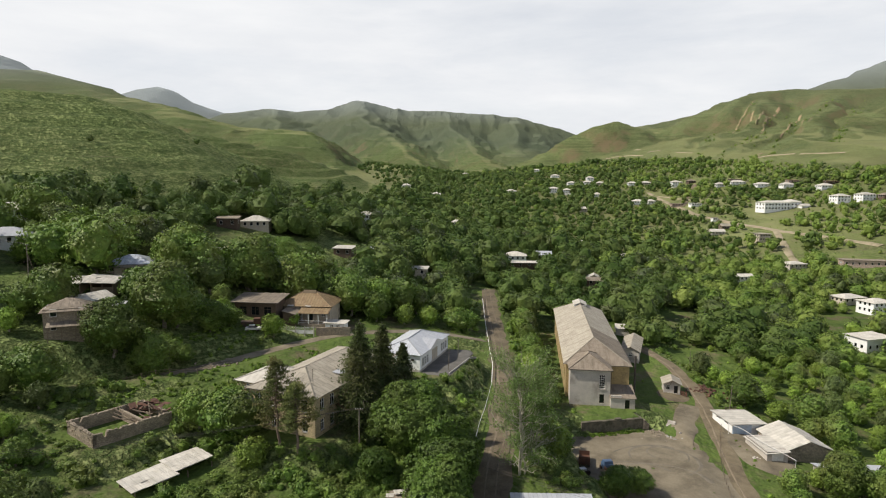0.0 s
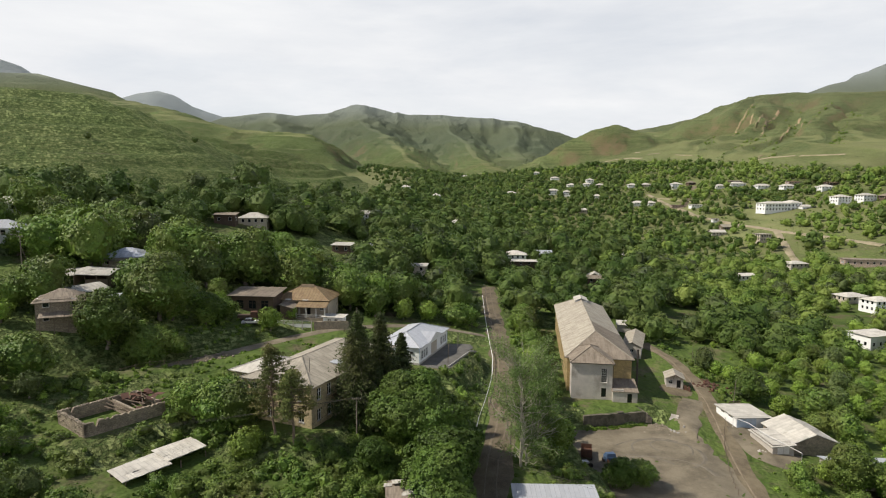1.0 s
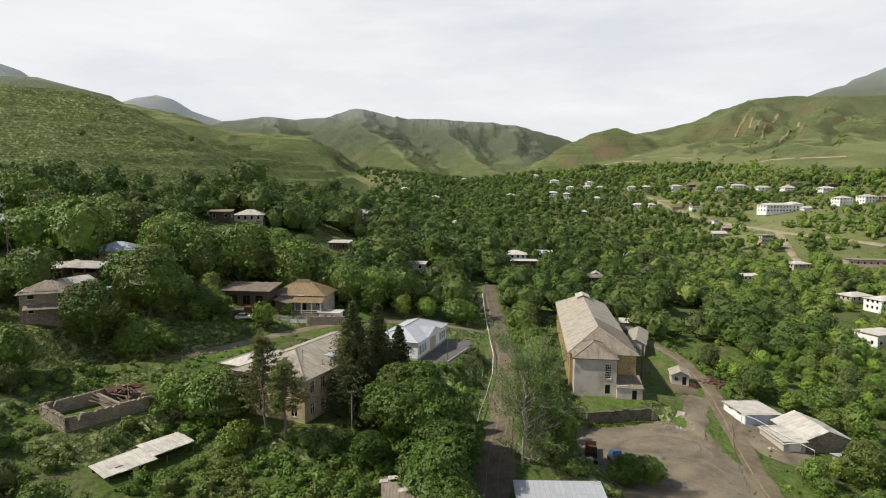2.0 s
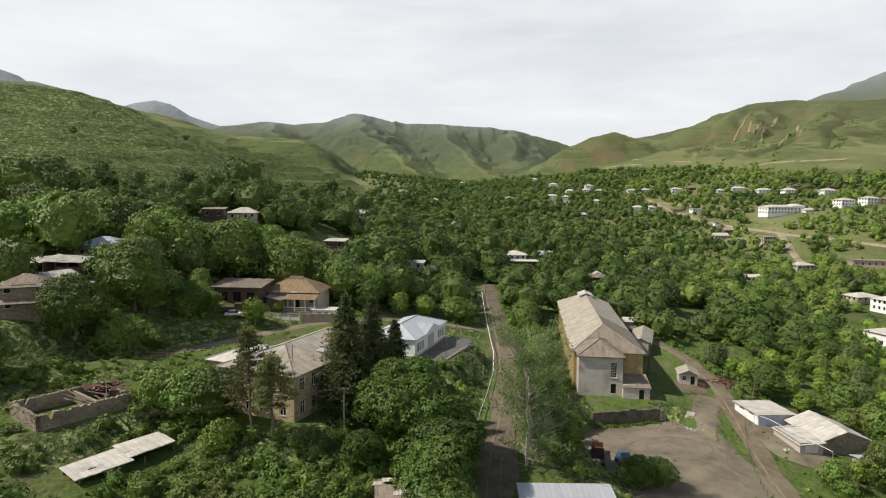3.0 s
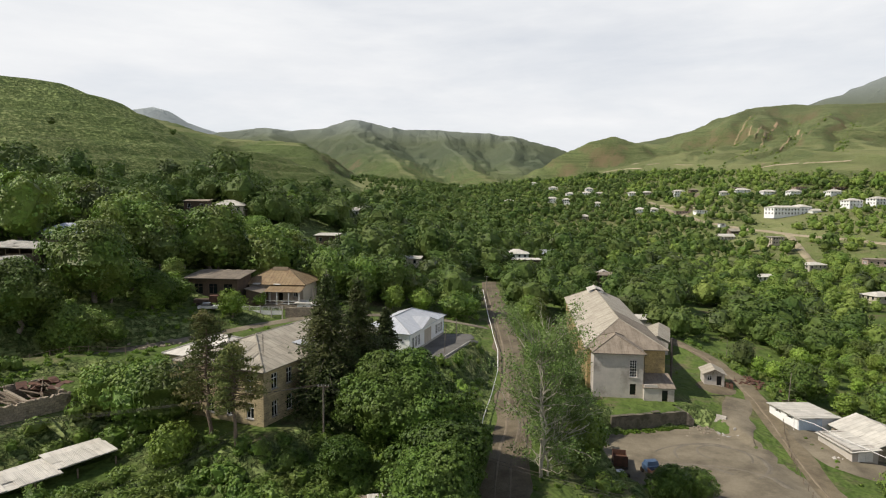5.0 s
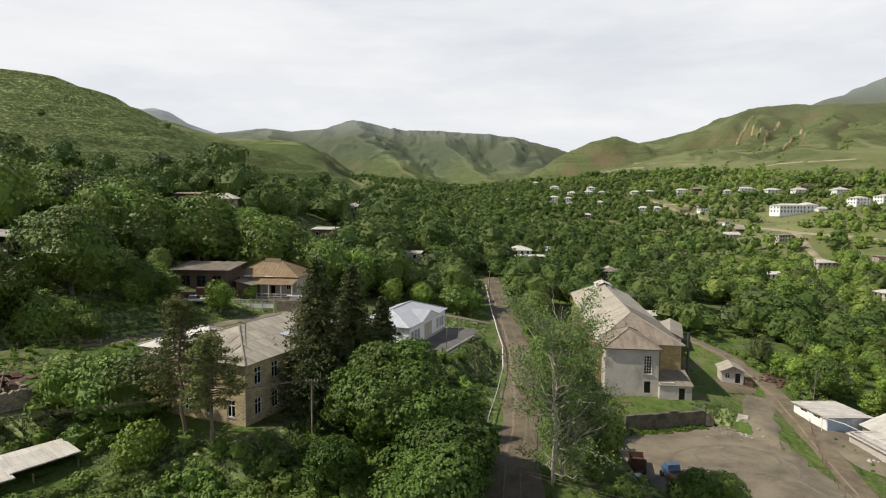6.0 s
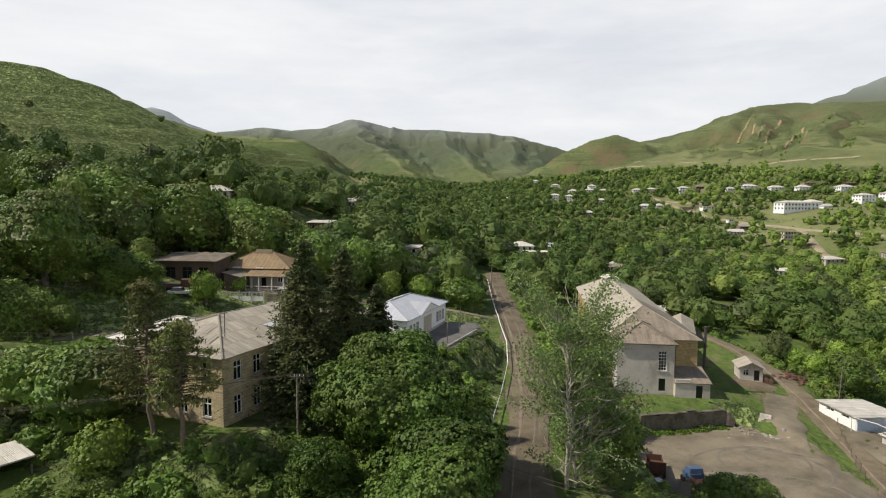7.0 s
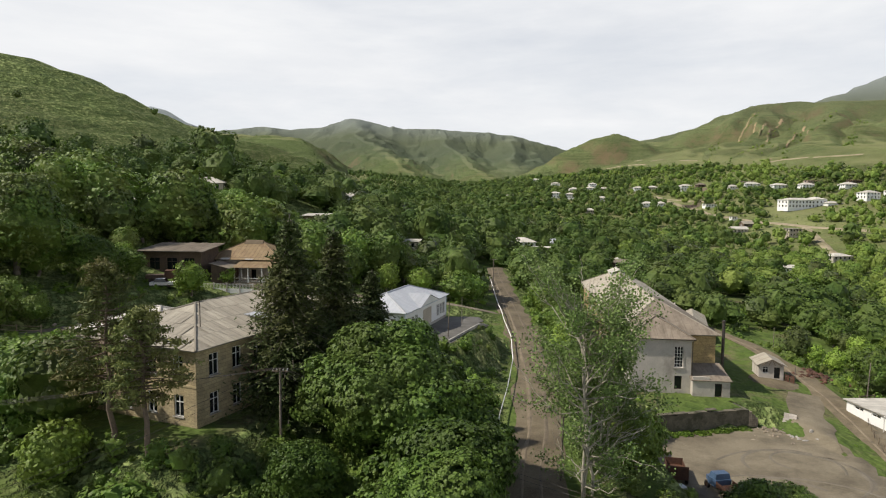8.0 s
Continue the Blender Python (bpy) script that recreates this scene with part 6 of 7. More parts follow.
far_house(-83.5, 238.0, 6, 8.5, 6.0, 1, "mono", "brown", "slate_dark", "dark barn below the hill", 20, "barn", 0.6, 2, 3.2)
far_house(-28.5, 251.0, -20, 9.0, 14.0, 1, "gable_y", "plaster", "metal_roof", "house with a bright metal gable roof among trees", 13, h=3.1)
far_house(-39.4, 242.0, -10, 8.0, 6.0, 1, "mono", "brown", "slate_white", "brown outbuilding with a pale roof", 20, "outbuilding", 0.6, 2, 3.0)
far_house(-45.0, 350.0, 5, 11.0, 8.0, 1, "hip", "white", "slate_white", "", 40)
far_house(-10.4, 242.0, -8, 8.0, 5.0, 1, "mono", "beige", "slate_white", "low shed with a pale roof", 24, "shed", 0.5, 2, 2.8)
far_house(-5.0, 318.0, 0, 6.0, 5.0, 1, "hip", "white", "slate_white", "", 30)
far_house(-12.0, 306.0, 0, 7.0, 5.5, 1, "hip", "brown", "slate_dark", "dark little house among trees", 24)

# houses along the valley floor
far_house(38.0, 334.0, -4, 13.0, 10.0, 1, "hip", "white", "slate_white", "white house with a pale hip roof and veranda", 34)
far_house(56.0, 350.0, -4, 9.0, 7.0, 1, "gable_x", "brown", "metal_roof", "barn with a bright metal roof", 30, "barn")
far_house(41.0, 315.0, -4, 18.0, 5.0, 1, "mono", "brown", "slate_white", "long low shed with a pale roof", 26, "shed", 0.4, 4, 2.6)
far_house(71.5, 294.0, -12, 8.0, 7.0, 1, "gable_y", "beige", "slate_white", "", 24)
far_house(67.0, 274.0, -12, 7.5, 7.0, 2, "mono", "brown", "slate_dark", "dark timber house with balconies", 22, n=2, rise=0.6)
far_house(98.0, 434.0, 0, 8.0, 7.0, 1, "hip", "brown", "slate_white", "", 34)
far_house(112.0, 390.0, 0, 11.0, 6.0, 1, "mono", "beige", "slate_white", "", 30, rise=0.6)
far_house(8.0, 446.0, 0, 8.5, 7.0, 1, "hip", "white", "slate_white", "", 40)
far_house(-9.8, 673.0, 0, 10.0, 8.0)
far_house(-43.7, 690.0, 0, 11.0, 8.0)
far_house(83.0, 792.0, 0, 14.0, 10.0)
far_house(136.0, 789.0, 4, 14.0, 10.0, 2)
far_house(149.0, 768.0, -8, 11.0, 10.0, 2)
far_house(179.0, 738.0, 0, 12.0, 9.0)
far_house(141.7, 639.0, 0, 11.0, 8.0, wall="beige")
far_house(34.5, 1113.0, 0, 13.0, 9.0)
far_house(170.0, 977.0, 0, 14.0, 10.0)
far_house(174.0, 867.0, 0, 13.0, 10.0)
far_house(195.0, 863.0, 0, 12.0, 9.0)
far_house(205.0, 892.0, 0, 11.0, 9.0, 2)
far_house(208.0, 844.0, 0, 11.0, 8.0, wall="beige")
far_house(158.0, 1100.0, 0, 14.0, 9.0)
far_house(241.0, 810.0, 0, 13.0, 9.0)
far_house(256.0, 802.0, 0, 12.0, 9.0, wall="beige")
far_house(280.0, 762.0, 6, 14.0, 10.0, 2)
far_house(302.0, 772.0, 6, 10.0, 8.0, wall="brown", roof="slate_dark")
far_house(209.0, 678.0, 8, 14.0, 10.0)
far_house(221.0, 672.0, 8, 9.0, 7.0)
far_house(238.0, 642.0, 8, 14.0, 6.0, 1, "flat", "pink", "slate_dark", "roofless pinkish stone shell of a house", 40, rise=0.3)
far_house(251.0, 627.0, 4, 12.0, 8.0, 1, "flat", "white", "slate_white", "plain white flat-roofed house", 50, rise=0.3)
far_house(313.0, 715.0, 8, 13.0, 10.0)
far_house(328.0, 706.0, 8, 18.0, 10.0)
far_house(334.0, 724.0, 8, 16.0, 6.0, 1, "mono", "brown", "slate_dark", "long dark barn", 20, "barn", 0.6)
far_house(339.0, 672.0, 10, 18.0, 10.0)
far_house(354.0, 650.0, 10, 15.0, 9.0)
far_house(366.0, 662.0, 10, 14.0, 6.0, 1, "mono", "pink", "rust_roof", "long pinkish barn", 20, "barn", 0.6)
far_house(373.0, 616.0, 10, 16.0, 10.0)
far_house(386.0, 628.0, 10, 14.0, 6.0, 1, "mono", "brown", "rust_roof", "long brown barn", 20, "barn", 0.6)
far_house(349.0, 553.0, 12, 15.0, 11.0, 2)
far_house(367.0, 547.0, 12, 15.0, 11.0, 2)
far_house(381.0, 541.0, 12, 11.0, 8.0, wall="brown", roof="slate_dark")
far_house(234.7, 460.0, 10, 11.0, 10.0, 2, "flat", "beige", "slate", "unfinished two-storey concrete house", 46, rise=0.4)
far_house(222.0, 508.0, 6, 13.0, 8.0, 1, "gable_x", "plaster", "slate_white")
far_house(241.0, 557.0, 6, 5.5, 4.5, 1, "flat", "white", "slate_dark", "small white booth by the road", 30, "booth", 0.2, 2)
far_house(234.0, 520.0, 6, 9.0, 6.0, 1, "gable_x", "wood", "slate", "", 30)
far_house(214.0, 378.0, 10, 13.0, 9.0, 1, "hip", "plaster", "slate_white", "", 34, rise=1.4)
far_house(169.0, 350.0, 4, 12.0, 7.0, 1, "gable_x", "white", "slate_white", "", 28, rise=1.2)
far_house(141.0, 267.0, 5, 5.5, 4.0, 1, "gable_x", "brown", "slate", "small brown wooden hut in the orchard", 22, "hut", 0.9, 2, 2.4)
far_house(197.5, 300.0, 14, 14.0, 10.0, 1, "hip", "beige", "slate_white", "", 30, rise=1.5)
far_house(198.0, 281.0, 14, 13.0, 10.0, 2, "hip", "white", "slate_white", "", 30, rise=1.5)
far_house(157.5, 224.5, 18, 15.0, 10.0, 1, "flat", "white", "slate_white", "long white house with a flat pale roof", 26, rise=0.5, h=4.2)
far_house(243.0, 358.0, -12, 26.0, 8.0, 1, "flat", "pink", "slate_dark", "long roofless pinkish stone building", 40, "farm_building", 0.2, 7, 3.4)


def build_school():
    """Three white blocks under one hip roof each."""
    m = up_at(292.0, 556.0, 12, 0.5)
    CLEAR.append((292.0, 556.0, 26, 40))
    ob = house("school", m, "white two-storey school on a levelled terrace", 26.0, 12.0, 7.0, "hip", 1.6, 0.6, "white", "slate_white", [(8, 1.5, 1.7, 1.2), (8, 1.5, 1.7, 4.4)], (), [(3, 1.5, 1.7, 1.2), (3, 1.5, 1.7, 4.4)], category="school", cap=False)
    house("school_wing", m @ pose(19.0, 1.5, 0), "white two-storey wing of the school", 11.0, 14.0, 7.6, "hip", 2.0, 0.6, "white", "slate_white", [(3, 1.5, 1.7, 1.2), (3, 1.5, 1.7, 4.4)], category="school", cap=False)
    house("school_gym", m @ pose(27.0, -7.0, 0), "white low hall of the school", 14.0, 9.0, 4.4, "hip", 1.6, 0.6, "white", "slate_white", [(4, 1.4, 1.6, 1.4)], category="school", cap=False)


build_school()


# ---- the yard, walls, pipes and poles ----
def on(x, y, lift=0.0):
    return (x, y, float(ground(x, y)) + lift)


def build_retaining_wall():
    ob = thing("retaining_wall", pose(29.8, 126.6, 0.0, 0, 0, 11.5), "old stained concrete retaining wall above the yard", "wall")
    L = 13.8
    part("wall", wall_panel(Geo(), (0, 0), (L, 0), -3.4, 0.3, 0.5, (), [0.25 + 0.05 * math.sin(k * 1.7) - 0.12 * (k % 5 == 3) for k in range(16)]), "old_wall", ob)
    for k in range(9):
        part("coping_stone", Geo().box(k * 1.52 + 0.02, k * 1.52 + 1.5, -0.1, 0.7, 0.28, 0.36), "old_wall", ob, m=pose(0, 0, rng.normal() * 0.02, 0, rng.normal() * 0.8, 0))
    part("terrace_fill", Geo().box(0.0, L, 0.5, 4.2, -3.0, 0.24), "grass", ob, "grassy earth behind the wall")
    part("end_wall", Geo().box(L, L + 0.45, 0.0, 4.2, -3.2, 0.2), "old_wall", ob)
    for k in range(3):
        part("end_stone", Geo().box(L + 0.47 + 0.5 * k, L + 0.95 + 0.5 * k, 0.0, 0.6, -3.0, -0.1 - 0.5 * k), "rubble", ob)
    ob2 = thing("yard_steps", pose(49.8, 130.0, -1.9, 0, 0, -35), "short flight of pale broken concrete steps", "steps")
    for k in range(5):
        part("step", Geo().box(-0.8, 0.8, 0.34 * k, 0.34 * k + 0.36, -0.5, 0.18 * (k + 1)), "plaster", ob2, m=pose(rng.normal() * 0.04, 0, 0, 0, rng.normal() * 1.5, 0))


build_retaining_wall()
wrng = np.random.default_rng(3)
k = wrng.uniform(0.2, 14.0, 60)
mound("wall_weeds", wrng, [(29.8 + a * 0.98 + 0.3 * b, 126.6 + a * 0.199 - b) for a, b in zip(k, abs(wrng.normal(size=60)) * 0.5 + 0.25)], 0.25 + 0.4 * wrng.uniform(size=60), "herb", "rank weeds along the foot of the retaining wall", "weeds", 30, 0.34)


k = wrng.uniform(0.2, 13.6, 46)
mound("wall_top_weeds", wrng, [(29.8 + a * 0.98 - 0.2 * b, 126.6 + a * 0.199 + b) for a, b in zip(k, 0.15 + 0.5 * wrng.uniform(size=46))], 0.2 + 0.3 * wrng.uniform(size=46), "herb", "grass and weeds along the top of the retaining wall", "weeds", 26, 0.3)


def stones(name, x, y, spread, count, size, material, label, category):
    ob = thing(name, up_at(x, y), label, category)
    for k in range(count):
        v = BALL1[0] * rng.uniform(0.7, 1.2, (len(BALL1[0]), 1)) * (size * rng.uniform(0.4, 1.0), size * rng.uniform(0.4, 1.0), size * rng.uniform(0.3, 0.7))
        px, py = rng.normal(size=2) * spread
        part("stone", Geo().add(v, BALL1[1]), material, ob, m=pose(px, py, float(ground(x + px, y + py) - ground(x, y)) + size * 0.12))
    return ob


stones("rubble_heap", 46.0, 127.6, 1.5, 34, 0.42, "rubble", "heap of pale rubble stones below the terrace", "rubble")
stones("broken_slabs", 49.2, 126.4, 1.2, 10, 0.5, "concrete", "scattered broken pale concrete lumps", "rubble")
stones("earth_heap", 67.2, 151.4, 2.0, 60, 0.62, "rust", "dark reddish heap of earth and manure", "heap")
stones("track_stones", -47.0, 129.0, 2.2, 30, 0.55, "rubble", "heap of grey stones beside the track", "rubble")
stones("wall_rubble", 62.3, 117.0, 0.9, 14, 0.4, "plaster", "white broken blocks beside the garage", "rubble")


def wheel(parent, x, y, z, r, w):
    t = part("wheel", Geo().tube([(x, y - w / 2, z), (x, y - w * 0.35, z), (x, y + w * 0.35, z), (x, y + w / 2, z)], [r * 0.86, r, r, r * 0.86], 14), "iron", parent)
    part("rim", Geo().tube([(x, y - w / 2 - 0.02, z), (x, y + w / 2 + 0.02, z)], r * 0.5, 10), "rust", t)


def build_trailer():
    ob = thing("scrap_trailer", up_at(27.4, 113.2, 78), "rusty derelict farm trailer tipped in the yard", "trailer")
    part("bed", Geo().box(-2.0, 2.0, -1.0, 1.0, 0.75, 0.9), "rust", ob)
    for y in (-1.0, 0.95):
        part("side_board", Geo().box(-2.0, 2.0, y, y + 0.05, 0.9, 1.5), "rust", ob)
    part("tail_board", Geo().box(-2.05, -1.98, -1.0, 1.0, 0.9, 2.3), "rust", ob)
    part("head_board", Geo().box(1.95, 2.02, -1.0, 1.0, 0.9, 1.7), "rust", ob)
    for x in (-1.2, 1.2):
        for y in (-0.95, 0.95):
            wheel(ob, x, y, 0.45, 0.45, 0.26)
    part("drawbar", Geo().beam((2.0, 0, 0.7), (3.6, 0, 0.4), 0.12, 0.12), "iron", ob)


def build_plough():
    ob = thing("scrap_machine", up_at(25.6, 108.8, 15), "heap of grey scrap farm machinery", "machine")
    for k in range(9):
        a, b = rng.uniform(-1.8, 1.8, 2), rng.uniform(-1.8, 1.8, 2)
        part("frame_bar", Geo().beam((a[0], a[1] * 0.6, rng.uniform(0.2, 0.9)), (b[0], b[1] * 0.6, rng.uniform(0.2, 1.1)), 0.12, 0.14), "iron", ob)
    part("hopper", Geo().box(-1.5, 1.2, -0.5, 0.5, 0.6, 1.1), "galvanised", ob, "dented grey metal hopper")
    for x in (-1.3, 1.3):
        wheel(ob, x, -0.8, 0.5, 0.5, 0.2)


def build_blue_cab():
    ob = thing("old_truck", up_at(31.3, 108.8, 100), "wrecked old truck with a blue cab", "truck")
    part("chassis", Geo().box(-2.4, 2.2, -0.45, 0.45, 0.55, 0.75), "iron", ob)
    cab = part("cab", Geo().box(0.7, 2.2, -0.95, 0.95, 0.75, 1.55).add([(0.8, -0.9, 1.55), (2.1, -0.9, 1.55), (1.9, -0.8, 2.15), (0.9, -0.8, 2.15), (0.8, 0.9, 1.55), (2.1, 0.9, 1.55), (1.9, 0.8, 2.15), (0.9, 0.8, 2.15)], [(0, 1, 2, 3), (7, 6, 5, 4), (3, 2, 6, 7), (1, 5, 6, 2), (4, 0, 3, 7)]), "blue_paint", ob, "faded blue cab")
    part("windscreen", Geo().add([(2.11, -0.75, 1.6), (2.11, 0.75, 1.6), (1.94, 0.7, 2.08), (1.94, -0.7, 2.08)], [(0, 1, 2, 3)]), "glass", cab)
    part("bonnet", Geo().box(2.2, 3.0, -0.6, 0.6, 0.75, 1.3), "blue_paint", ob)
    part("load_bed", Geo().box(-2.5, 0.6, -1.0, 1.0, 0.9, 1.0).box(-2.5, 0.6, -1.0, -0.94, 1.0, 1.5).box(-2.5, 0.6, 0.94, 1.0, 1.0, 1.5), "rust", ob)
    for x in (-1.6, 2.4):
        for y in (-0.85, 0.85):
            wheel(ob, x, y, 0.45, 0.45, 0.25)


build_trailer()
build_plough()
build_blue_cab()


def build_tractor():
    ob = thing("farm_truck", up_at(-47.6, 149.6, 12), "old dark red truck parked before the barn", "truck")
    part("cab", Geo().box(0.6, 2.2, -0.9, 0.9, 0.7, 2.1), "rust", ob)
    part("load_bed", Geo().box(-2.4, 0.5, -1.0, 1.0, 0.8, 1.4), "brown", ob)
    part("bonnet", Geo().box(2.2, 3.2, -0.65, 0.65, 0.7, 1.3), "rust", ob)
    for x in (-1.5, 2.4):
        for y in (-0.8, 0.8):
            wheel(ob, x, y, 0.45, 0.45, 0.25)
    car = thing("white_car", up_at(-46.4, 147.2, 8), "small white car parked on the grass", "car")
    part("body", Geo().box(-1.9, 1.9, -0.75, 0.75, 0.35, 0.85), "painted", car)
    part("cabin", Geo().add([(-1.3, -0.7, 0.85), (0.9, -0.7, 0.85), (0.4, -0.6, 1.38), (-1.0, -0.6, 1.38), (-1.3, 0.7, 0.85), (0.9, 0.7, 0.85), (0.4, 0.6, 1.38), (-1.0, 0.6, 1.38)], [(0, 1, 2, 3), (7, 6, 5, 4), (3, 2, 6, 7), (1, 5, 6, 2), (4, 0, 3, 7)]), "glass", car)
    part("car_roof", Geo().box(-1.0, 0.4, -0.6, 0.6, 1.38, 1.42), "painted", car)
    for x in (-1.2, 1.2):
        for y in (-0.7, 0.7):
            wheel(car, x, y, 0.32, 0.32, 0.18)


build_tractor()


def build_pipeline():
    ob = thing("gas_pipe", pose(0, 0, 0), "pale painted gas pipe on short posts along the road", "pipe")
    line = [(14.0, 222.0), (13.0, 190.0), (12.5, 168.0), (12.4, 150.5), (11.2, 137.1), (9.0, 124.2), (7.1, 114.6), (5.3, 103.0), (4.2, 92.0), (3.4, 84.0)]
    pts = []
    for (ax, ay), (bx, by) in zip(line, line[1:]):
        n = max(2, int(math.hypot(bx - ax, by - ay) / 3))
        pts += [(ax + (bx - ax) * k / n, ay + (by - ay) * k / n) for k in range(n)]
    high = [on(x, y, 1.0) for x, y in pts]
    cut = next(i for i, p in enumerate(pts) if p[1] < 139)
    part("pipe_run", Geo().tube(high[:cut + 1], 0.085, 8), "painted", ob, "whitish painted pipe")
    part("pipe_run", Geo().tube(high[cut:], 0.07, 8), "galvanised", ob, "grey bare metal pipe")
    for p in high[::2]:
        part("pipe_post", Geo().tube([(p[0], p[1], p[2] - 1.6), p], 0.04, 6), "iron", ob)


build_pipeline()


def pole(x, y, high, lean=(0, 0), arms=1, label="weathered wooden power pole with crossarm", r=0.11, stay=False):
    ob = thing("power_pole", up_at(x, y), label, "pole", "power poles")
    part("shaft", Geo().tube([(0, 0, -0.8), (lean[0] * 0.5, lean[1] * 0.5, high / 2), (lean[0], lean[1], high)], [r * 1.15, r, r * 0.8], 8), "bark", ob, smooth=True)
    for k in range(arms):
        z = high - 0.25 - 0.6 * k
        arm = part("crossarm", Geo().box(lean[0] - 0.7, lean[0] + 0.7, lean[1] - 0.05, lean[1] + 0.05, z - 0.05, z + 0.05), "wood", ob)
        for s in (-0.6, -0.25, 0.25, 0.6):
            part("insulator", Geo().tube([(lean[0] + s, lean[1], z + 0.05), (lean[0] + s, lean[1], z + 0.2)], [0.03, 0.045], 6), "white", arm)
    if stay:
        part("brace", Geo().beam((1.6, 0.6, -0.4), (lean[0], lean[1], high * 0.72), 0.14, 0.14), "wood", ob)
    return np.array(on(x + lean[0], y + lean[1], high - 0.1))


tops = [pole(-13.3, 95.0, 7.6), pole(3.9, 91.6, 5.8), pole(11.6, 100.8, 6.4, (0.15, 0), 0, "plain weathered post beside the road", 0.09)]
tops += [pole(1.2, 133.5, 5.2, (0.2, 0.1), 0, "thin leaning grey post by the forecourt", 0.07), pole(3.6, 144.0, 4.4, (0, 0), 0, "thin grey lamp post by the forecourt", 0.06)]
tops += [pole(-96.0, 140.5, 7.8, (0, 0), 1, "power pole with slanting brace", 0.12, True), pole(66.6, 138.5, 6.8, (0.5, 0.2), 0, "tall leaning pale post behind the shed", 0.08), pole(72.0, 176.0, 4.6, (0.1, 0), 0, "short pale post on the slope", 0.07)]
tops += [pole(-27.6, 158.8, 5.6, (0, 0), 0, "dark post beside the farmhouse", 0.08), pole(14.6, 214.0, 6.5), pole(60.5, 147.5, 2.6, (0, 0), 0, "short pale post by the hut", 0.06)]


def wire(p, q, sag, label="thin sagging overhead wire"):
    k = np.linspace(0, 1, 14)[:, None]
    pts = np.asarray(p) * (1 - k) + np.asarray(q) * k - np.array((0, 0, 1.0)) * sag * 4 * k * (1 - k)
    ob = thing("overhead_wire", pose(0, 0, 0), label, "wire", "overhead wires")
    part("strand", Geo().tube(pts, 0.013, 4), "iron", ob)


for d in (-0.6, -0.2, 0.25, 0.6):
    wire(tops[0] + (d, 0, 0.15), np.array((-62.0, 76.0, 15.5)) + (d, 0, d), 0.8)
    wire(tops[0] + (d, 0, 0.15), tops[1] + (d, 0, 0.15), 0.5)
for d in (-0.6, 0.6):
    wire(tops[1] + (d, 0, 0.15), np.array((30.0, 74.0, 9.0)) + (d, 0, 0), 0.6)
    wire(tops[0] + (d, 0, 0.15), np.array((-30.0, 66.0, 13.0)) + (d, 0, 0), 0.6)
    wire(tops[5] + (d, 0, 0.1), np.array((-140.0, 150.0, 44.0)) + (d, 0, 0), 0.8)
wire(tops[0], on(0.0, 104.0, 9.0), 0.3)


def build_fences():
    ob = thing("lane_fence", pose(0, 0, 0), "row of grey wooden fence stakes with wire beside the lane", "fence")
    pts = [(50.2 + 0.9 * k * 0.55 + 0.02 * k * k, 100.5 + 2.1 * k) for k in range(15)]
    for x, y in pts:
        p = on(x, y)
        part("stake", Geo().tube([(p[0], p[1], p[2] - 0.3), (p[0] + rng.normal() * 0.08, p[1] + rng.normal() * 0.08, p[2] + 1.15)], 0.05, 6), "wood", ob)
    for h in (0.5, 0.95):
        part("fence_wire", Geo().tube([on(x, y, h) for x, y in pts], 0.012, 4), "iron", ob)
    ob = thing("track_fence", pose(0, 0, 0), "dark stake fence along the lower side of the track", "fence")
    pts = [(-78.0 + 2.2 * k, 103.8 + 1.25 * k) for k in range(14)]
    for x, y in pts:
        p = on(x, y)
        part("stake", Geo().tube([(p[0], p[1], p[2] - 0.3), (p[0], p[1], p[2] + 1.35)], 0.06, 6), "wood", ob)
    for h in (0.6, 1.15):
        part("rail", Geo().tube([on(x, y, h) for x, y in pts], 0.03, 5), "wood", ob)
    ob = thing("farm_wall", pose(-32.0, 151.6, 13.0, 0, 0, 4), "low brown stone yard wall beside the gate", "wall")
    part("wall", wall_panel(Geo(), (0, 0), (8.5, 0.6), -1.5, 1.5, 0.4, (), [1.5, 1.45, 1.55, 1.4, 1.5, 1.35]), "rubble", ob)
    ob = thing("forecourt_kerb", pose(0, 0, 0), "pale concrete kerb of the forecourt", "kerb")
    for k in range(8):
        a, b = (-1.2 + 0.85 * k, 130.8 + 2.05 * k), (-1.2 + 0.85 * (k + 0.97), 130.8 + 2.05 * (k + 0.97))
        part("kerb_stone", Geo().beam(on(a[0] + 2.5, a[1], 0.12), on(b[0] + 2.5, b[1], 0.12), 0.22, 0.45), "concrete", ob)
    ob = thing("board_fence", pose(0, 0, 0), "short rust-brown board fence beside the hut", "fence")
    for k in range(9):
        p = on(57.4 + 0.3 * k, 148.9 - 0.28 * k)
        part("board", Geo().block((0, 0, 0.55), (0.3, 0.03, 1.5), None), "rust", ob, m=pose(p[0], p[1], p[2], rng.normal() * 3, rng.normal() * 2, -43 + rng.normal() * 4))
    part("fence_rail", Geo().beam(on(57.3, 149.0, 0.9), on(60.0, 146.5, 0.9), 0.06, 0.08), "wood", ob)
    # rails and a gas pipe arch by the garages
    ob = thing("pipe_arch", pose(0, 0, 0), "white gas pipe raised on posts over the lane side", "pipe")
    part("pipe_run", Geo().tube([on(61.6, 127.6, 0.1), on(61.6, 127.6, 2.3), on(63.2, 124.5, 2.4), on(64.2, 119.0, 2.4), on(67.6, 112.4, 2.2), on(67.6, 112.4, 0.0)], 0.06, 8), "painted", ob)


build_fences()


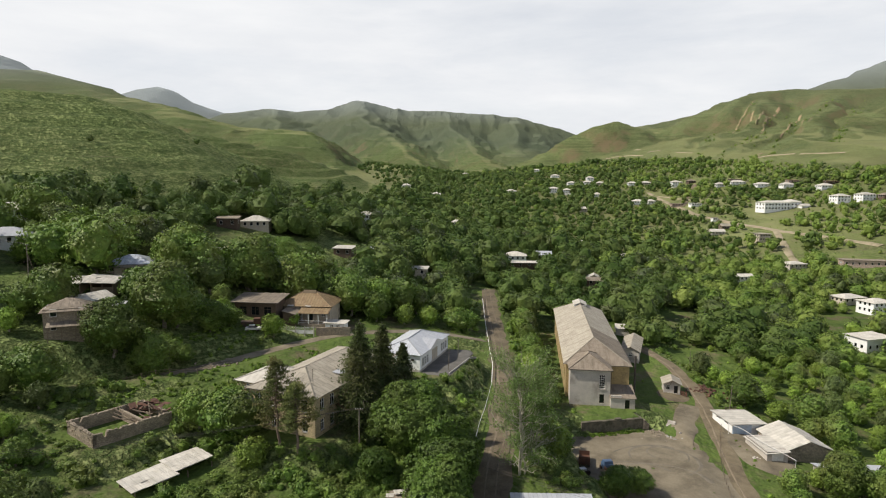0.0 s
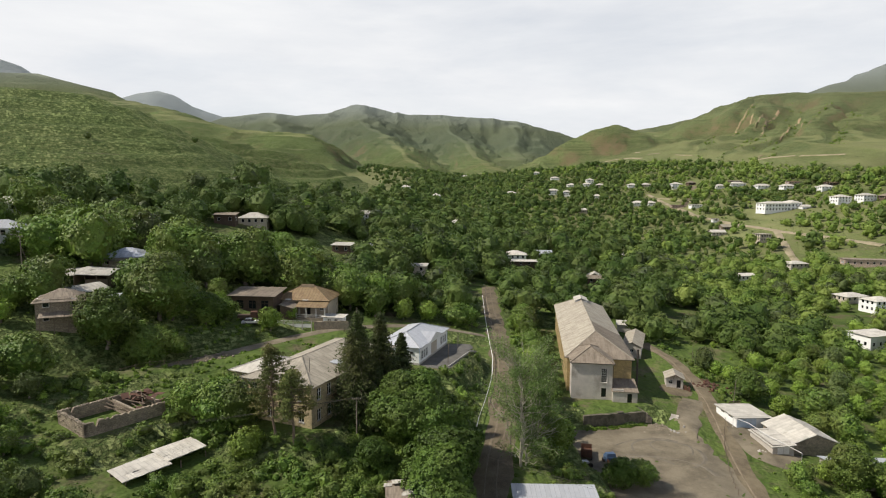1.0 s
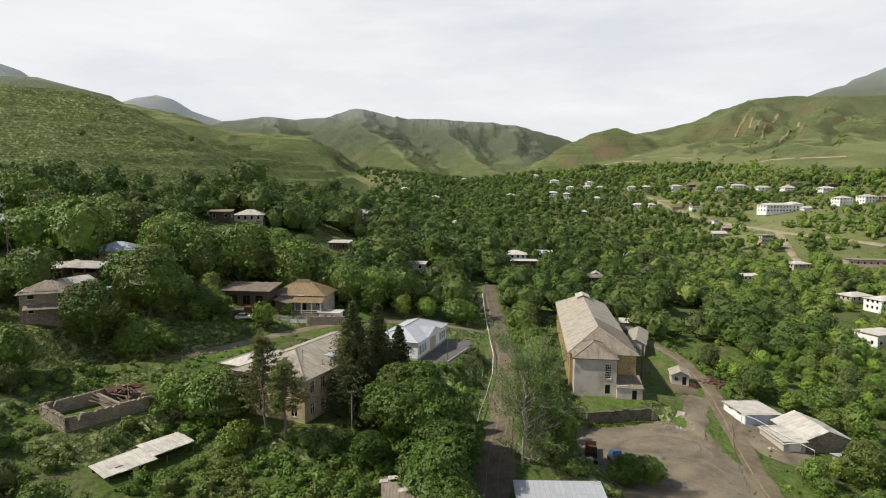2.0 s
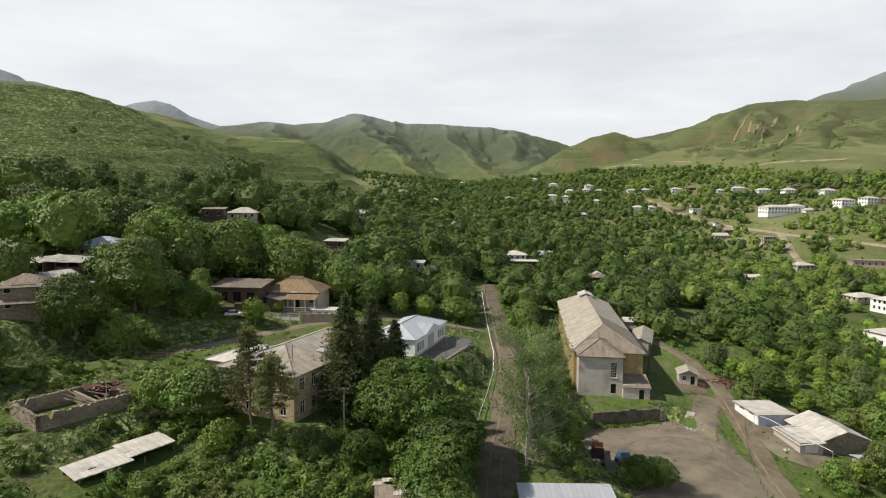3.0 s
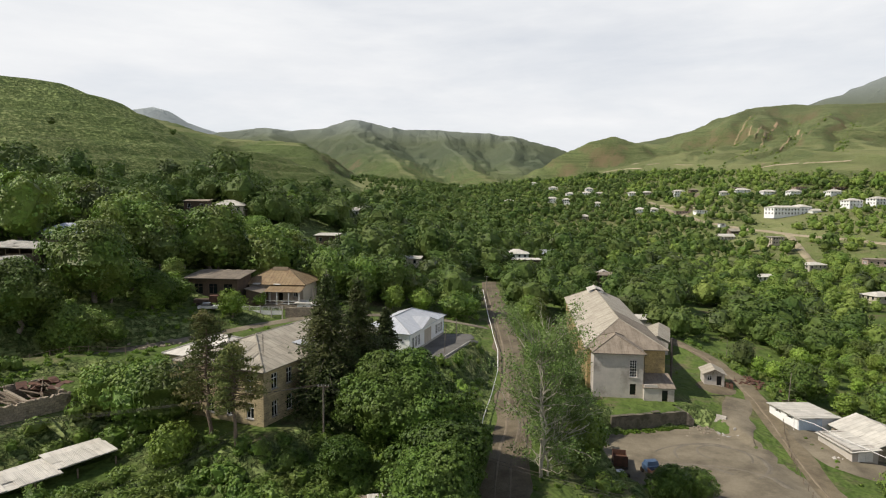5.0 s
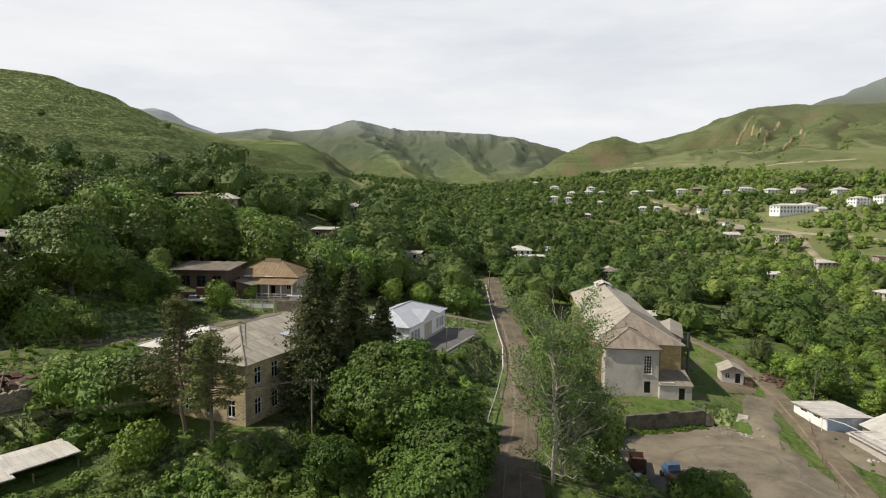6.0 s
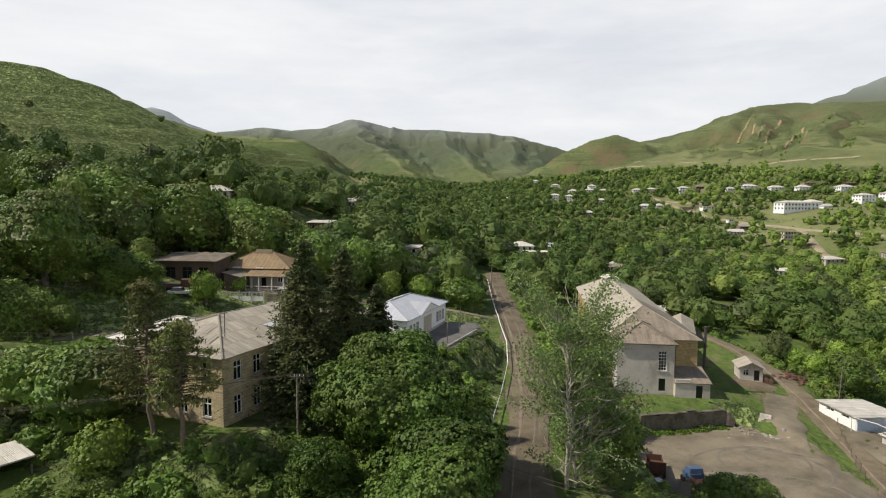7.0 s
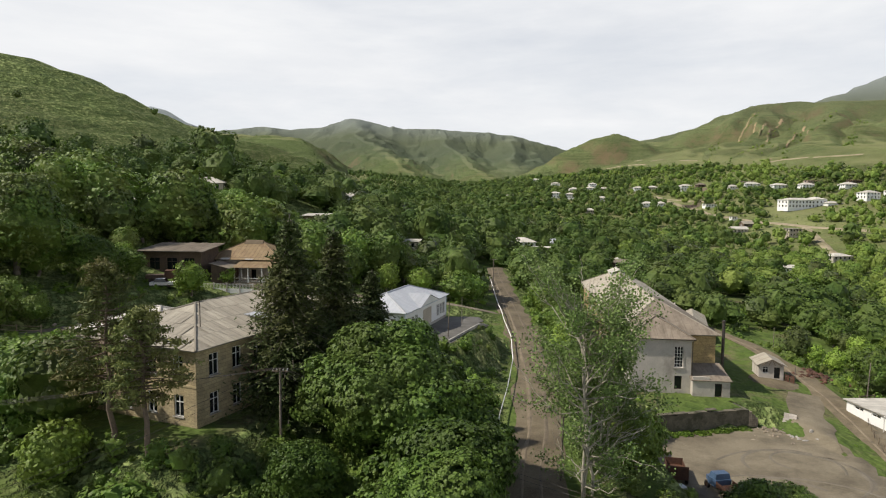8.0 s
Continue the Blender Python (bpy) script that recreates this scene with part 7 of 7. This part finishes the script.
def build_hay():
    ob = thing("wooden_crate", up_at(67.6, 138.8, 12), "weathered timber rack behind the shed", "rack")
    for x in (-1.4, 1.4):
        for y in (-0.8, 0.8):
            part("post", Geo().box(x - 0.06, x + 0.06, y - 0.06, y + 0.06, -0.5, 1.7), "wood", ob)
    for z in (0.3, 0.7, 1.1, 1.5):
        for y in (-0.84, 0.84):
            part("slat", Geo().box(-1.5, 1.5, y - 0.03, y + 0.03, z, z + 0.16), "wood", ob)
    part("load", Geo().box(-1.3, 1.3, -0.7, 0.7, 0.1, 1.25), "brown", ob, "stacked brown firewood")
    tank = thing("water_tank", HALL @ pose(6.2, 30.0, 0), "dark water tank beside the hall", "tank")
    part("shell", Geo().tube([(5.5, 0, 0.9), (7.5, 0, 0.9)], 0.8, 14), "iron", tank)


build_hay()


# ---- planting ----
def near_line(line, x, y, d):
    return along(line, x, y)[0] < d


def is_free(x, y, crown_r=2.0):
    """Where trees may stand: off the roads, yards and house plots, on the valley floor."""
    ok = ~near_line(ROAD, x, y, 4.6 + crown_r * 0.6) & ~near_line(LANE, x, y, 3.2 + crown_r * 0.5) & ~near_line(TRACK, x, y, 7.0 + crown_r * 0.5)
    for line in VALLEY_WAYS:
        ok &= ~near_line(line, x, y, 7.0)
    for cx, cy, turn, hx, hy in OPEN:
        ok &= block(x, y, cx, cy, turn, hx + crown_r * 0.5, hy + crown_r * 0.5, 0.01) < 0.5
    for cx, cy, r, _ in CLEAR:
        ok &= np.hypot(x - cx, y - cy) > r + crown_r * 0.55
    # the upper edge of the woods, below the open hillside
    ok &= x > np.interp(y, (200, 221, 229, 248, 279, 363, 409, 490, 560), (-190, -153, -143, -122, -99, -92, -70, -57, -46))
    z = ground(x, y)
    ok &= (z - valley(x, y) < np.where(x > 60, 9.0, np.where(y < 300, 6.0, 3.5))) & (z < 46 + np.clip(y - 500, 0, 500) * 0.05 + np.where(x > 120, 10, 0))
    return ok


OPEN = [
    (41.0, 170.0, -9, 12.5, 38.0),      # the hall and its strip of grass
    (40.0, 113.0, 8, 14.5, 20.0),      # the yard
    (-23.5, 107.5, -23.6, 11.5, 15.5),  # the stone house
    (-6.5, 143.0, -18.4, 9.5, 13.0),    # the white house
    (5.5, 148.0, -12, 6.5, 24.0),       # the grass bank by the road
    (-50.0, 126.0, 40, 16.0, 8.0), (-34.0, 139.0, 35, 11.0, 8.0), (-46.0, 108.0, 27, 13.0, 5.0),      # the grass below the track
    (-36.0, 158.0, -6, 17.0, 11.0), (-37.5, 149.5, 0, 9.0, 5.5), (-31.0, 142.0, 0, 8.0, 10.0),     # the farm
    (-52.1, 95.4, 52.6, 7.5, 6.0), (-49.5, 88.5, 52, 5.0, 1.5),       # the ruin
    (-41.6, 84.6, 54, 9.0, 4.8), (-45.5, 79.5, 54, 5.0, 4.5), (-38.5, 75.0, 0, 4.0, 3.0),        # the open shed
    (-94.0, 137.0, 40, 13.0, 9.5), (-79.0, 115.8, 24, 5.0, 4.5),      # the open plot on the slope
    (70.0, 119.0, 0, 7.5, 10.5), (66.0, 133.0, 5, 5.0, 6.0),     # the sheds
    (66.8, 151.0, 0, 5.5, 4.5),        # the heap by the lane
    (76.0, 180.0, -10, 7.5, 12.0), (91.0, 234.0, -32, 9.0, 22.0),     # the meadow behind the hall
    (16.5, 85.4, 0, 7.5, 4.5), (-2.6, 81.0, 0, 5.0, 4.0),
    (57.5, 160.0, -10, 5.0, 22.0), (55.0, 138.0, -15, 6.0, 14.0),
    (262.0, 600.0, 25, 9.0, 16.0), (290.0, 530.0, 12, 36.0, 16.0),
    (262.0, 375.0, -12, 18.0, 8.0),
]


def garden_limit(x, y, tall):
    """Gardens on the downhill side of the houses carry low fruit trees that rise away from them."""
    z = ground(x, y)
    for cx, cy, r, reach in CLEAR:
        d = np.array((0.0, 25.0)) - (cx, cy)
        far = np.hypot(*d)
        d /= far
        u, v = (x - cx) * d[0] + (y - cy) * d[1], abs(-(x - cx) * d[1] + (y - cy) * d[0])
        eaves = float(ground(cx, cy)) + 1.4
        cap = np.maximum(eaves + (36.0 - eaves) * u / far - z, 1.2)
        tall = np.where((u > 0) & (u < reach) & (v < r * 0.95), np.minimum(tall, cap), tall)
    return tall


walnut_big = broad_tree(20, 12.2, 8.4, 30000, 0.30, 22, core=BALL3, base=0.4)
plant("walnut_tree", walnut_big, up_at(-3.6, 97.6, 40), "large round walnut tree with glossy green leaves", group="walnut trees by the road")
walnut_near = [broad_tree(21 + k, 1.0 * h, s, 11000, 0.30, 15) for k, (h, s) in enumerate(((11.0, 6.4), (9.5, 5.6), (11.5, 6.8)))]
for x, y, rz, s, kind in ((3.6, 101.5, 80, 0.62, 1), (1.8, 94.6, 130, 1.0, 1), (-9.8, 88.0, 150, 0.62, 1), (-5.0, 108.5, 200, 0.5, 1), (0.4, 88.0, 220, 1.05, 1), (0.0, 81.5, 310, 0.84, 2), (2.0, 74.0, 40, 0.85, 0)):
    plant("walnut_tree", walnut_near[kind], up_at(x, y, rz) @ Matrix.Scale(s, 4), "round walnut tree with glossy green leaves", group="walnut trees by the road")
walnut_far = [broad_tree(25 + k, 1.0 * h, s, 6500, 0.36, 16, "green_leaf") for k, (h, s) in enumerate(((11.5, 6.2), (10.0, 5.4), (12.5, 6.6)))]
for x, y, rz, s, kind in ((-63.0, 136.0, 20, 1.35, 2), (-54.0, 141.5, 120, 0.72, 0), (-66.5, 120.5, 60, 1.08, 0), (-59.5, 122.5, 190, 0.95, 1), (-55.5, 128.5, 10, 0.42, 1), (-53.0, 205.0, 70, 0.95, 2), (-46.0, 211.0, 160, 0.9, 0), (-61.0, 212.0, 250, 0.85, 1), (-90.0, 108.0, 33, 0.6, 1), (-79.0, 107.0, 99, 0.5, 0)):
    plant("walnut_tree", walnut_far[kind], up_at(x, y, rz) @ Matrix.Scale(s, 4), "large dark walnut tree above the track", group="walnut trees above the track")
for x, y, rz, s, kind in ((30.6, 101.2, 200, 0.60, 1), (34.4, 101.6, 80, 0.42, 2), (71.0, 103.4, 120, 0.80, 0), (76.5, 100.5, 20, 0.72, 1)):
    plant("walnut_tree", walnut_far[kind], up_at(x, y, rz) @ Matrix.Scale(s, 4), "round green walnut tree beside the yard", group="walnut trees by the yard")
plant("spruce_tree", spruce_meshes(31, 18.2, 6.3), up_at(-14.2, 102.6), "tall dense dark spruce tree", group="spruces behind the stone house")
plant("spruce_tree", spruce_meshes(32, 17.0, 5.4), up_at(-10.8, 107.3), "tall dense dark spruce tree", group="spruces behind the stone house")
plant("spruce_tree", spruce_meshes(33, 13.2, 3.6), up_at(-7.4, 111.4), "slim young spruce tree", group="spruces behind the stone house")
plant("pine_tree", pine_meshes(35, 15.0, 4.3, 5.2), up_at(-25.2, 90.6), "tall pine with a bare reddish stem", group="pines before the stone house")
plant("pine_tree", pine_meshes(36, 11.5, 3.7, 4.6), up_at(-21.8, 89.4), "tall pine with a bare reddish stem", group="pines before the stone house")
plant("poplar_tree", poplar_meshes(41, 18.8, 4.7), up_at(13.5, 98.0), "thin-leaved poplar with pale bare limbs", group="poplars by the road")
plant("poplar_tree", poplar_meshes(42, 14.5, 3.7), up_at(16.0, 102.8), "thin-leaved poplar with pale bare limbs", group="poplars by the road")

kinds = [
    ("walnut_tree", "dark green broad-crowned walnut tree", broad_tree(51, 10.0, 5.2, 1950, 0.42, 12, "green_leaf", core=BALL2), 5.2, 10.0),
    ("walnut_tree", "dark green broad-crowned walnut tree", broad_tree(52, 9.0, 4.8, 1750, 0.41, 11, "green_leaf", core=BALL2), 4.8, 9.0),
    ("fruit_tree", "green leafy orchard fruit tree", broad_tree(53, 7.0, 3.6, 1350, 0.36, 9, "green_leaf", core=BALL2), 3.6, 7.0),
    ("fruit_tree", "green leafy orchard fruit tree", broad_tree(54, 6.2, 3.2, 1200, 0.34, 8, "green_leaf", core=BALL2), 3.2, 6.2),
    ("fruit_tree", "bright green young orchard tree", broad_tree(55, 5.4, 2.8, 1250, 0.31, 8, "bright_leaf", core=BALL2), 2.8, 5.4),
    ("willow_tree", "dull grey-green willow tree", broad_tree(56, 8.0, 3.6, 1250, 0.35, 9, "dull_leaf", core=BALL2), 3.6, 8.0),
]
trng = np.random.default_rng(5)


def scatter(x0, x1, y0, y1, step):
    gx, gy = np.meshgrid(np.arange(x0, x1, step), np.arange(y0, y1, step))
    x = (gx + trng.uniform(-0.42, 0.42, gx.shape) * step).ravel()
    y = (gy + trng.uniform(-0.42, 0.42, gx.shape) * step).ravel()
    return x, y


# single trees of the nearer orchards
x, y = scatter(-135, 130, 70, 190, 6.8)
wedge = abs(x) < 0.74 * (y + 12) + 6
ok = is_free(x, y, 3.0) & wedge & ~((y < 104) & (x > -36) & (x < 52)) & ~((x > -11) & (x < 6) & (y < 134))
x, y = x[ok], y[ok]
tall = garden_limit(x, y, np.full(len(x), 99.0))
made = {}
for px, py, s in ((-41.4, 146.4, 1.15), (-40.4, 98.0, 1.4), (-35.8, 96.0, 1.5), (-31.5, 94.5, 1.6), (-34.5, 101.0, 1.35), (-29.0, 89.5, 1.0), (-38.6, 156.0, 0.62), (-55.5, 151.0, 0.95), (-85.0, 117.5, 1.0), (-103.5, 150.0, 1.25), (-99.0, 151.5, 1.0)):
    pick, s = (2, s * 0.8) if s > 1.3 else (4, s)
    plant("fruit_tree", kinds[pick][2], up_at(px, py, px * 40) @ Matrix.Scale(s, 4), kinds[pick][1], group="young trees")
for k in range(11):
    py = 136.0 + 6.3 * k
    px = 22.6 + 0.055 * (py - 136) + trng.uniform(-1.2, 1.2)
    pick = (2, 0, 3)[k % 3]
    plant(kinds[pick][0], kinds[pick][2], up_at(px, py, k * 77.0) @ Matrix.Scale(trng.uniform(0.62, 0.8) if pick == 0 else trng.uniform(0.85, 1.1), 4), kinds[pick][1], group="trees between road and hall")
for px, py, cap in zip(x, y, tall):
    left = px < -15
    pick = trng.choice(6, p=[0.26, 0.24, 0.2, 0.14, 0.06, 0.1] if px > -85 and left else [0.18, 0.18, 0.2, 0.14, 0.2, 0.1] if left else [0.03, 0.03, 0.10, 0.14, 0.54, 0.16])
    name, label, meshes, spread, high = kinds[pick]
    s = trng.uniform(0.85, 1.35) * (0.72 if py < 100 else 1.0) * (0.62 if -82 < px < -44 and 126 < py < 162 else 1.38 if px < -30 and py > 125 else 0.78 if px > 60 else 1.0)
    if s * high > cap:
        s = cap / high
    m = up_at(px, py, trng.uniform(0, 360)) @ Matrix.Diagonal((s * trng.uniform(0.9, 1.15), s * trng.uniform(0.9, 1.15), s, 1))
    if pick in made:
        o = copy_thing(made[pick], m)
        o.matrix_basis = m
    else:
        made[pick] = plant(name, meshes, m, label, group="orchard and walnut trees")


# the woods beyond, past counting
def lod(seed, high, spread, count, size, lobes, core):
    g = np.random.default_rng(seed)
    geo = crown(g, round_lobes(g, high, spread, high * 0.04, lobes), count, size, core, heart=0.86, per=3, spray=0.5)
    return np.vstack(geo.v), np.vstack(geo.f[3])


def woodland(name, x, y, variants, low, top, leaf, label):
    geo = Geo()
    size = low + (top - low) * np.clip(0.35 + 0.5 * lumps(x, y, 26, 41) + trng.normal(size=len(x)) * 0.30, 0, 1.35)
    size = size * np.where(trng.uniform(size=len(x)) < 0.06, 1.2, 1.0)
    size = np.minimum(size, np.maximum(garden_limit(x, y, np.full(len(x), 99.0)), 0.5))
    for px, py, pz, s in zip(x, y, ground(x, y), size):
        v, f = variants[trng.integers(len(variants))]
        a = trng.uniform(0, 6.28)
        r = np.array(((math.cos(a), -math.sin(a), 0), (math.sin(a), math.cos(a), 0), (0, 0, 1))) * s
        geo.add(v @ r.T * (1.0, 1.0, trng.uniform(0.8, 1.2)) + (px, py, pz - 0.2), f)
    return tagged(part(name, geo, leaf), label, "trees", kind="stuff")


mid = [lod(70 + k, 1.0, 0.52, 300, 0.068, 11, BALL2) for k in range(8)]
x, y = scatter(-220, 240, 190, 400, 7.0)
ok = is_free(x, y, 3.0) & (x > -0.74 * y - 10) & (x < 0.74 * y + 30) & (lumps(x, y, 38, 43) > -0.8)
sunny = x + 16 * lumps(x, y, 30, 47) + 28 * trng.normal(size=len(x)) > 122 - 0.12 * (y - 190)
pick = trng.uniform(size=len(x))
willow, young = ok & (pick < 0.15), ok & (pick > np.where((x > 15) & (x < 115), 0.97, 0.88))
woodland("willow_trees", x[willow], y[willow], mid, 6.0, 12.0, "dull_leaf", "dull grey-green willows among the valley trees")
woodland("young_trees", x[young], y[young], mid, 4.5, 9.5, "bright_leaf", "fresh green young trees among the orchards")
ok &= ~willow & ~young
woodland("valley_trees", x[ok & ~sunny], y[ok & ~sunny], mid, 7.0, 14.0, "wood_leaf", "dense dark green trees filling the valley")
woodland("orchard_trees", x[ok & sunny], y[ok & sunny], mid, 6.0, 11.5, "sunny_leaf", "lighter green orchards on the valley floor")
far = [lod(80 + k, 1.0, 0.55, 36, 0.16, 6, BALL1) for k in range(6)]
x, y = scatter(-260, 470, 400, 1150, 8.8)
gap = lumps(x, y, 60, 21)
ok = is_free(x, y, 2.0) & (gap > -0.75 - 0.2 * (x < 150)) & (x > -0.74 * y) & (x < 0.74 * y + 20)
sunny = lumps(x, y, 70, 53) + (x - 260) / 200 + trng.normal(size=len(x)) * 0.7 > 0
woodland("far_trees", x[ok & ~sunny], y[ok & ~sunny], far, 5.0, 12.0, "wood_leaf", "far dark green woods of the valley")
woodland("far_orchards", x[ok & sunny], y[ok & sunny], far, 4.2, 10.5, "sunny_leaf", "far light green orchards of the valley")
x, y = scatter(-150, 30, 690, 1230, 12)
ok = (ground(x, y) < 78) & (trng.uniform(size=len(x)) < 0.8) & (x > np.interp(y, (690, 860, 1230), (-70, -120, -150)))
woodland("valley_head_trees", x[ok], y[ok], far, 3.0, 9.5, "wood_leaf", "bushes and small trees at the head of the valley")
# bushes that follow the damp gullies of the far slopes
bx, by = [], []
for depth, half, line in GULLIES[:6]:
    for (ax, ay), (cx, cy) in zip(line, line[1:]):
        n = int(math.hypot(cx - ax, cy - ay) / 16)
        k = trng.uniform(size=n)
        bx += list(ax + (cx - ax) * k + trng.normal(size=n) * half * 0.25 + half * 0.4)
        by += list(ay + (cy - ay) * k + trng.normal(size=n) * half * 0.25)
bx, by = np.array(bx), np.array(by)
woodland("gully_bushes", bx, by, far, 2.0, 5.5, "sunny_leaf", "green bushes along the gullies of the hillside")
# low bushes on the far meadows
x, y = scatter(120, 430, 380, 800, 11)
ok = (trng.uniform(size=len(x)) < 0.7) & (ground(x, y) - valley(x, y) < 12) & (x < 0.74 * y)
for line in VALLEY_WAYS:
    ok &= ~near_line(line, x, y, 4.5)
for cx, cy, r, _ in CLEAR:
    ok &= np.hypot(x - cx, y - cy) > r
woodland("meadow_bushes", x[ok], y[ok], far, 1.0, 3.6, "sunny_leaf", "low bushes and weeds on the far meadows")
# lone bushes on the bare hillsides
plant("hillside_bush", kinds[2][2], up_at(-161.5, 284.8) @ Matrix.Scale(0.5, 4), "lone dark round bush on the grassy hillside", "bush")
x, y = scatter(-330, 620, 230, 1300, 31)
ok = (ground(x, y) - valley(x, y) > 12) & (lumps(x, y, 80, 61) + trng.uniform(-0.8, 0.8, len(x)) > 0.35)
woodland("hillside_bushes", x[ok], y[ok], far, 1.2, 3.6, "wood_leaf", "scattered dark bushes on the bare hillsides")

# ---- undergrowth ----
srng = np.random.default_rng(77)


def strewn(x0, x1, y0, y1, step, keep=1.0, margin=0.0):
    gx, gy = np.meshgrid(np.arange(x0, x1, step), np.arange(y0, y1, step))
    px = (gx + srng.uniform(-0.5, 0.5, gx.shape) * step).ravel()
    py = (gy + srng.uniform(-0.5, 0.5, gx.shape) * step).ravel()
    free = is_free(px, py, margin) & (srng.uniform(size=px.shape) < keep)
    return px[free], py[free]


# shrubs of the overgrown plots between the road and the ruin
bushes = [lod(90 + k, 1.0, 0.75, 170, 0.13, 6, BALL1) for k in range(6)]


def thicket(name, x, y, low, top, leaf, label, bushes=bushes):
    geo = Geo()
    for px, py, pz in zip(x, y, ground(x, y)):
        v, f = bushes[srng.integers(len(bushes))]
        a, s = srng.uniform(0, 6.28), low + (top - low) * srng.uniform() ** 2
        r = np.array(((math.cos(a), -math.sin(a), 0), (math.sin(a), math.cos(a), 0), (0, 0, srng.uniform(0.8, 1.3)))) * s
        geo.add(v @ r.T + (px, py, pz - 0.25 * s), f)
    return tagged(part(name, geo, leaf), label, "shrubs", kind="stuff")


x, y = strewn(-64, 5, 66, 108, 2.2, 0.75, -0.6)
thicket("shrub_thicket", x, y, 0.9, 2.8, "green_leaf", "dense green shrubs overgrowing the plots")
fine_bushes = [lod(100 + k, 1.0, 0.7, 340, 0.088, 7, BALL1) for k in range(6)]
x, y = strewn(-42, 3, 68, 95, 2.1, 0.8, -0.6)
thicket("garden_shrubs", x, y, 1.2, 3.0, "green_leaf", "dense green shrubs before the stone house", fine_bushes)
x, y = srng.uniform(-8, 4, 60), srng.uniform(108, 130, 60)
keep = ~near_line(ROAD, x, y, 6.5)
thicket("bank_shrubs", x[keep], y[keep], 0.8, 2.2, "green_leaf", "low dark shrubs on the bank below the white house")
x, y = srng.uniform(2.5, 8.5, 70), srng.uniform(118, 148, 70)
keep = ~near_line(ROAD, x, y, 5.2) & (block(x, y, 1.2, 140.2, -18.4, 4.0, 11.2, 0.01) < 0.5)
thicket("verge_shrubs", x[keep], y[keep], 0.4, 1.3, "green_leaf", "low shrubs and weeds on the bank beside the road")
x, y = strewn(-64, 5, 64, 112, 4.0, 0.5, 0.2)
thicket("dark_shrubs", x, y, 1.2, 3.2, "green_leaf", "dark green shrubs and saplings among weeds")
x, y = strewn(3.0, 8.0, 90, 200, 1.7, 0.5, -3.5)
thicket("road_hedge", x, y, 0.6, 1.8, "green_leaf", "low shrubs along the road bank")
x, y = strewn(18.5, 30.0, 92, 200, 2.4, 0.75, -1.0)
keep = (x < 23.5) | (y > 128) | (y < 103)
x, y = x[keep], y[keep]
thicket("hall_hedge", x, y, 1.0, 3.4, "green_leaf", "shrubs and saplings between road and hall")
x, y = strewn(60, 74, 136, 196, 2.3, 0.7, -1.2)
thicket("lane_hedge", x, y, 0.8, 2.6, "green_leaf", "shrubs and saplings along the lane")
x, y = strewn(-100, -38, 118, 175, 4.2, 0.6, 0.0)
thicket("slope_shrubs", x, y, 1.2, 3.2, "green_leaf", "shrubs and saplings under the walnut trees")
x, y = strewn(-105, 110, 100, 200, 4.8, 0.4, 0.0)
thicket("orchard_shrubs", x, y, 0.6, 2.2, "bright_leaf", "shrubs and saplings under the orchard trees")
x, y = strewn(-75, 85, 64, 215, 2.6, 0.55, -1.2)
mound("weeds", srng, list(zip(x, y)), 0.2 + 0.35 * srng.uniform(size=len(x)), "herb", "rank green weeds and nettles in the grass", "weeds", 14, 0.34)

# rank growth on the slope below the track
gx, gy = srng.uniform(-72, -24, 520), srng.uniform(98, 146, 520)
keep = ~near_line(TRACK, gx, gy, 3.0) & (block(gx, gy, -23.5, 107.5, -23.6, 10.5, 15.0, 0.01) < 0.5) & (lumps(gx, gy, 9, 91) > -0.25) & (abs(gx + 52.1) + abs(gy - 95) > 10)
mound("slope_weeds", srng, list(zip(gx[keep], gy[keep])), 0.3 + 0.5 * srng.uniform(size=int(keep.sum())), "herb", "rank green weeds on the slope below the track", "weeds", 20, 0.4)
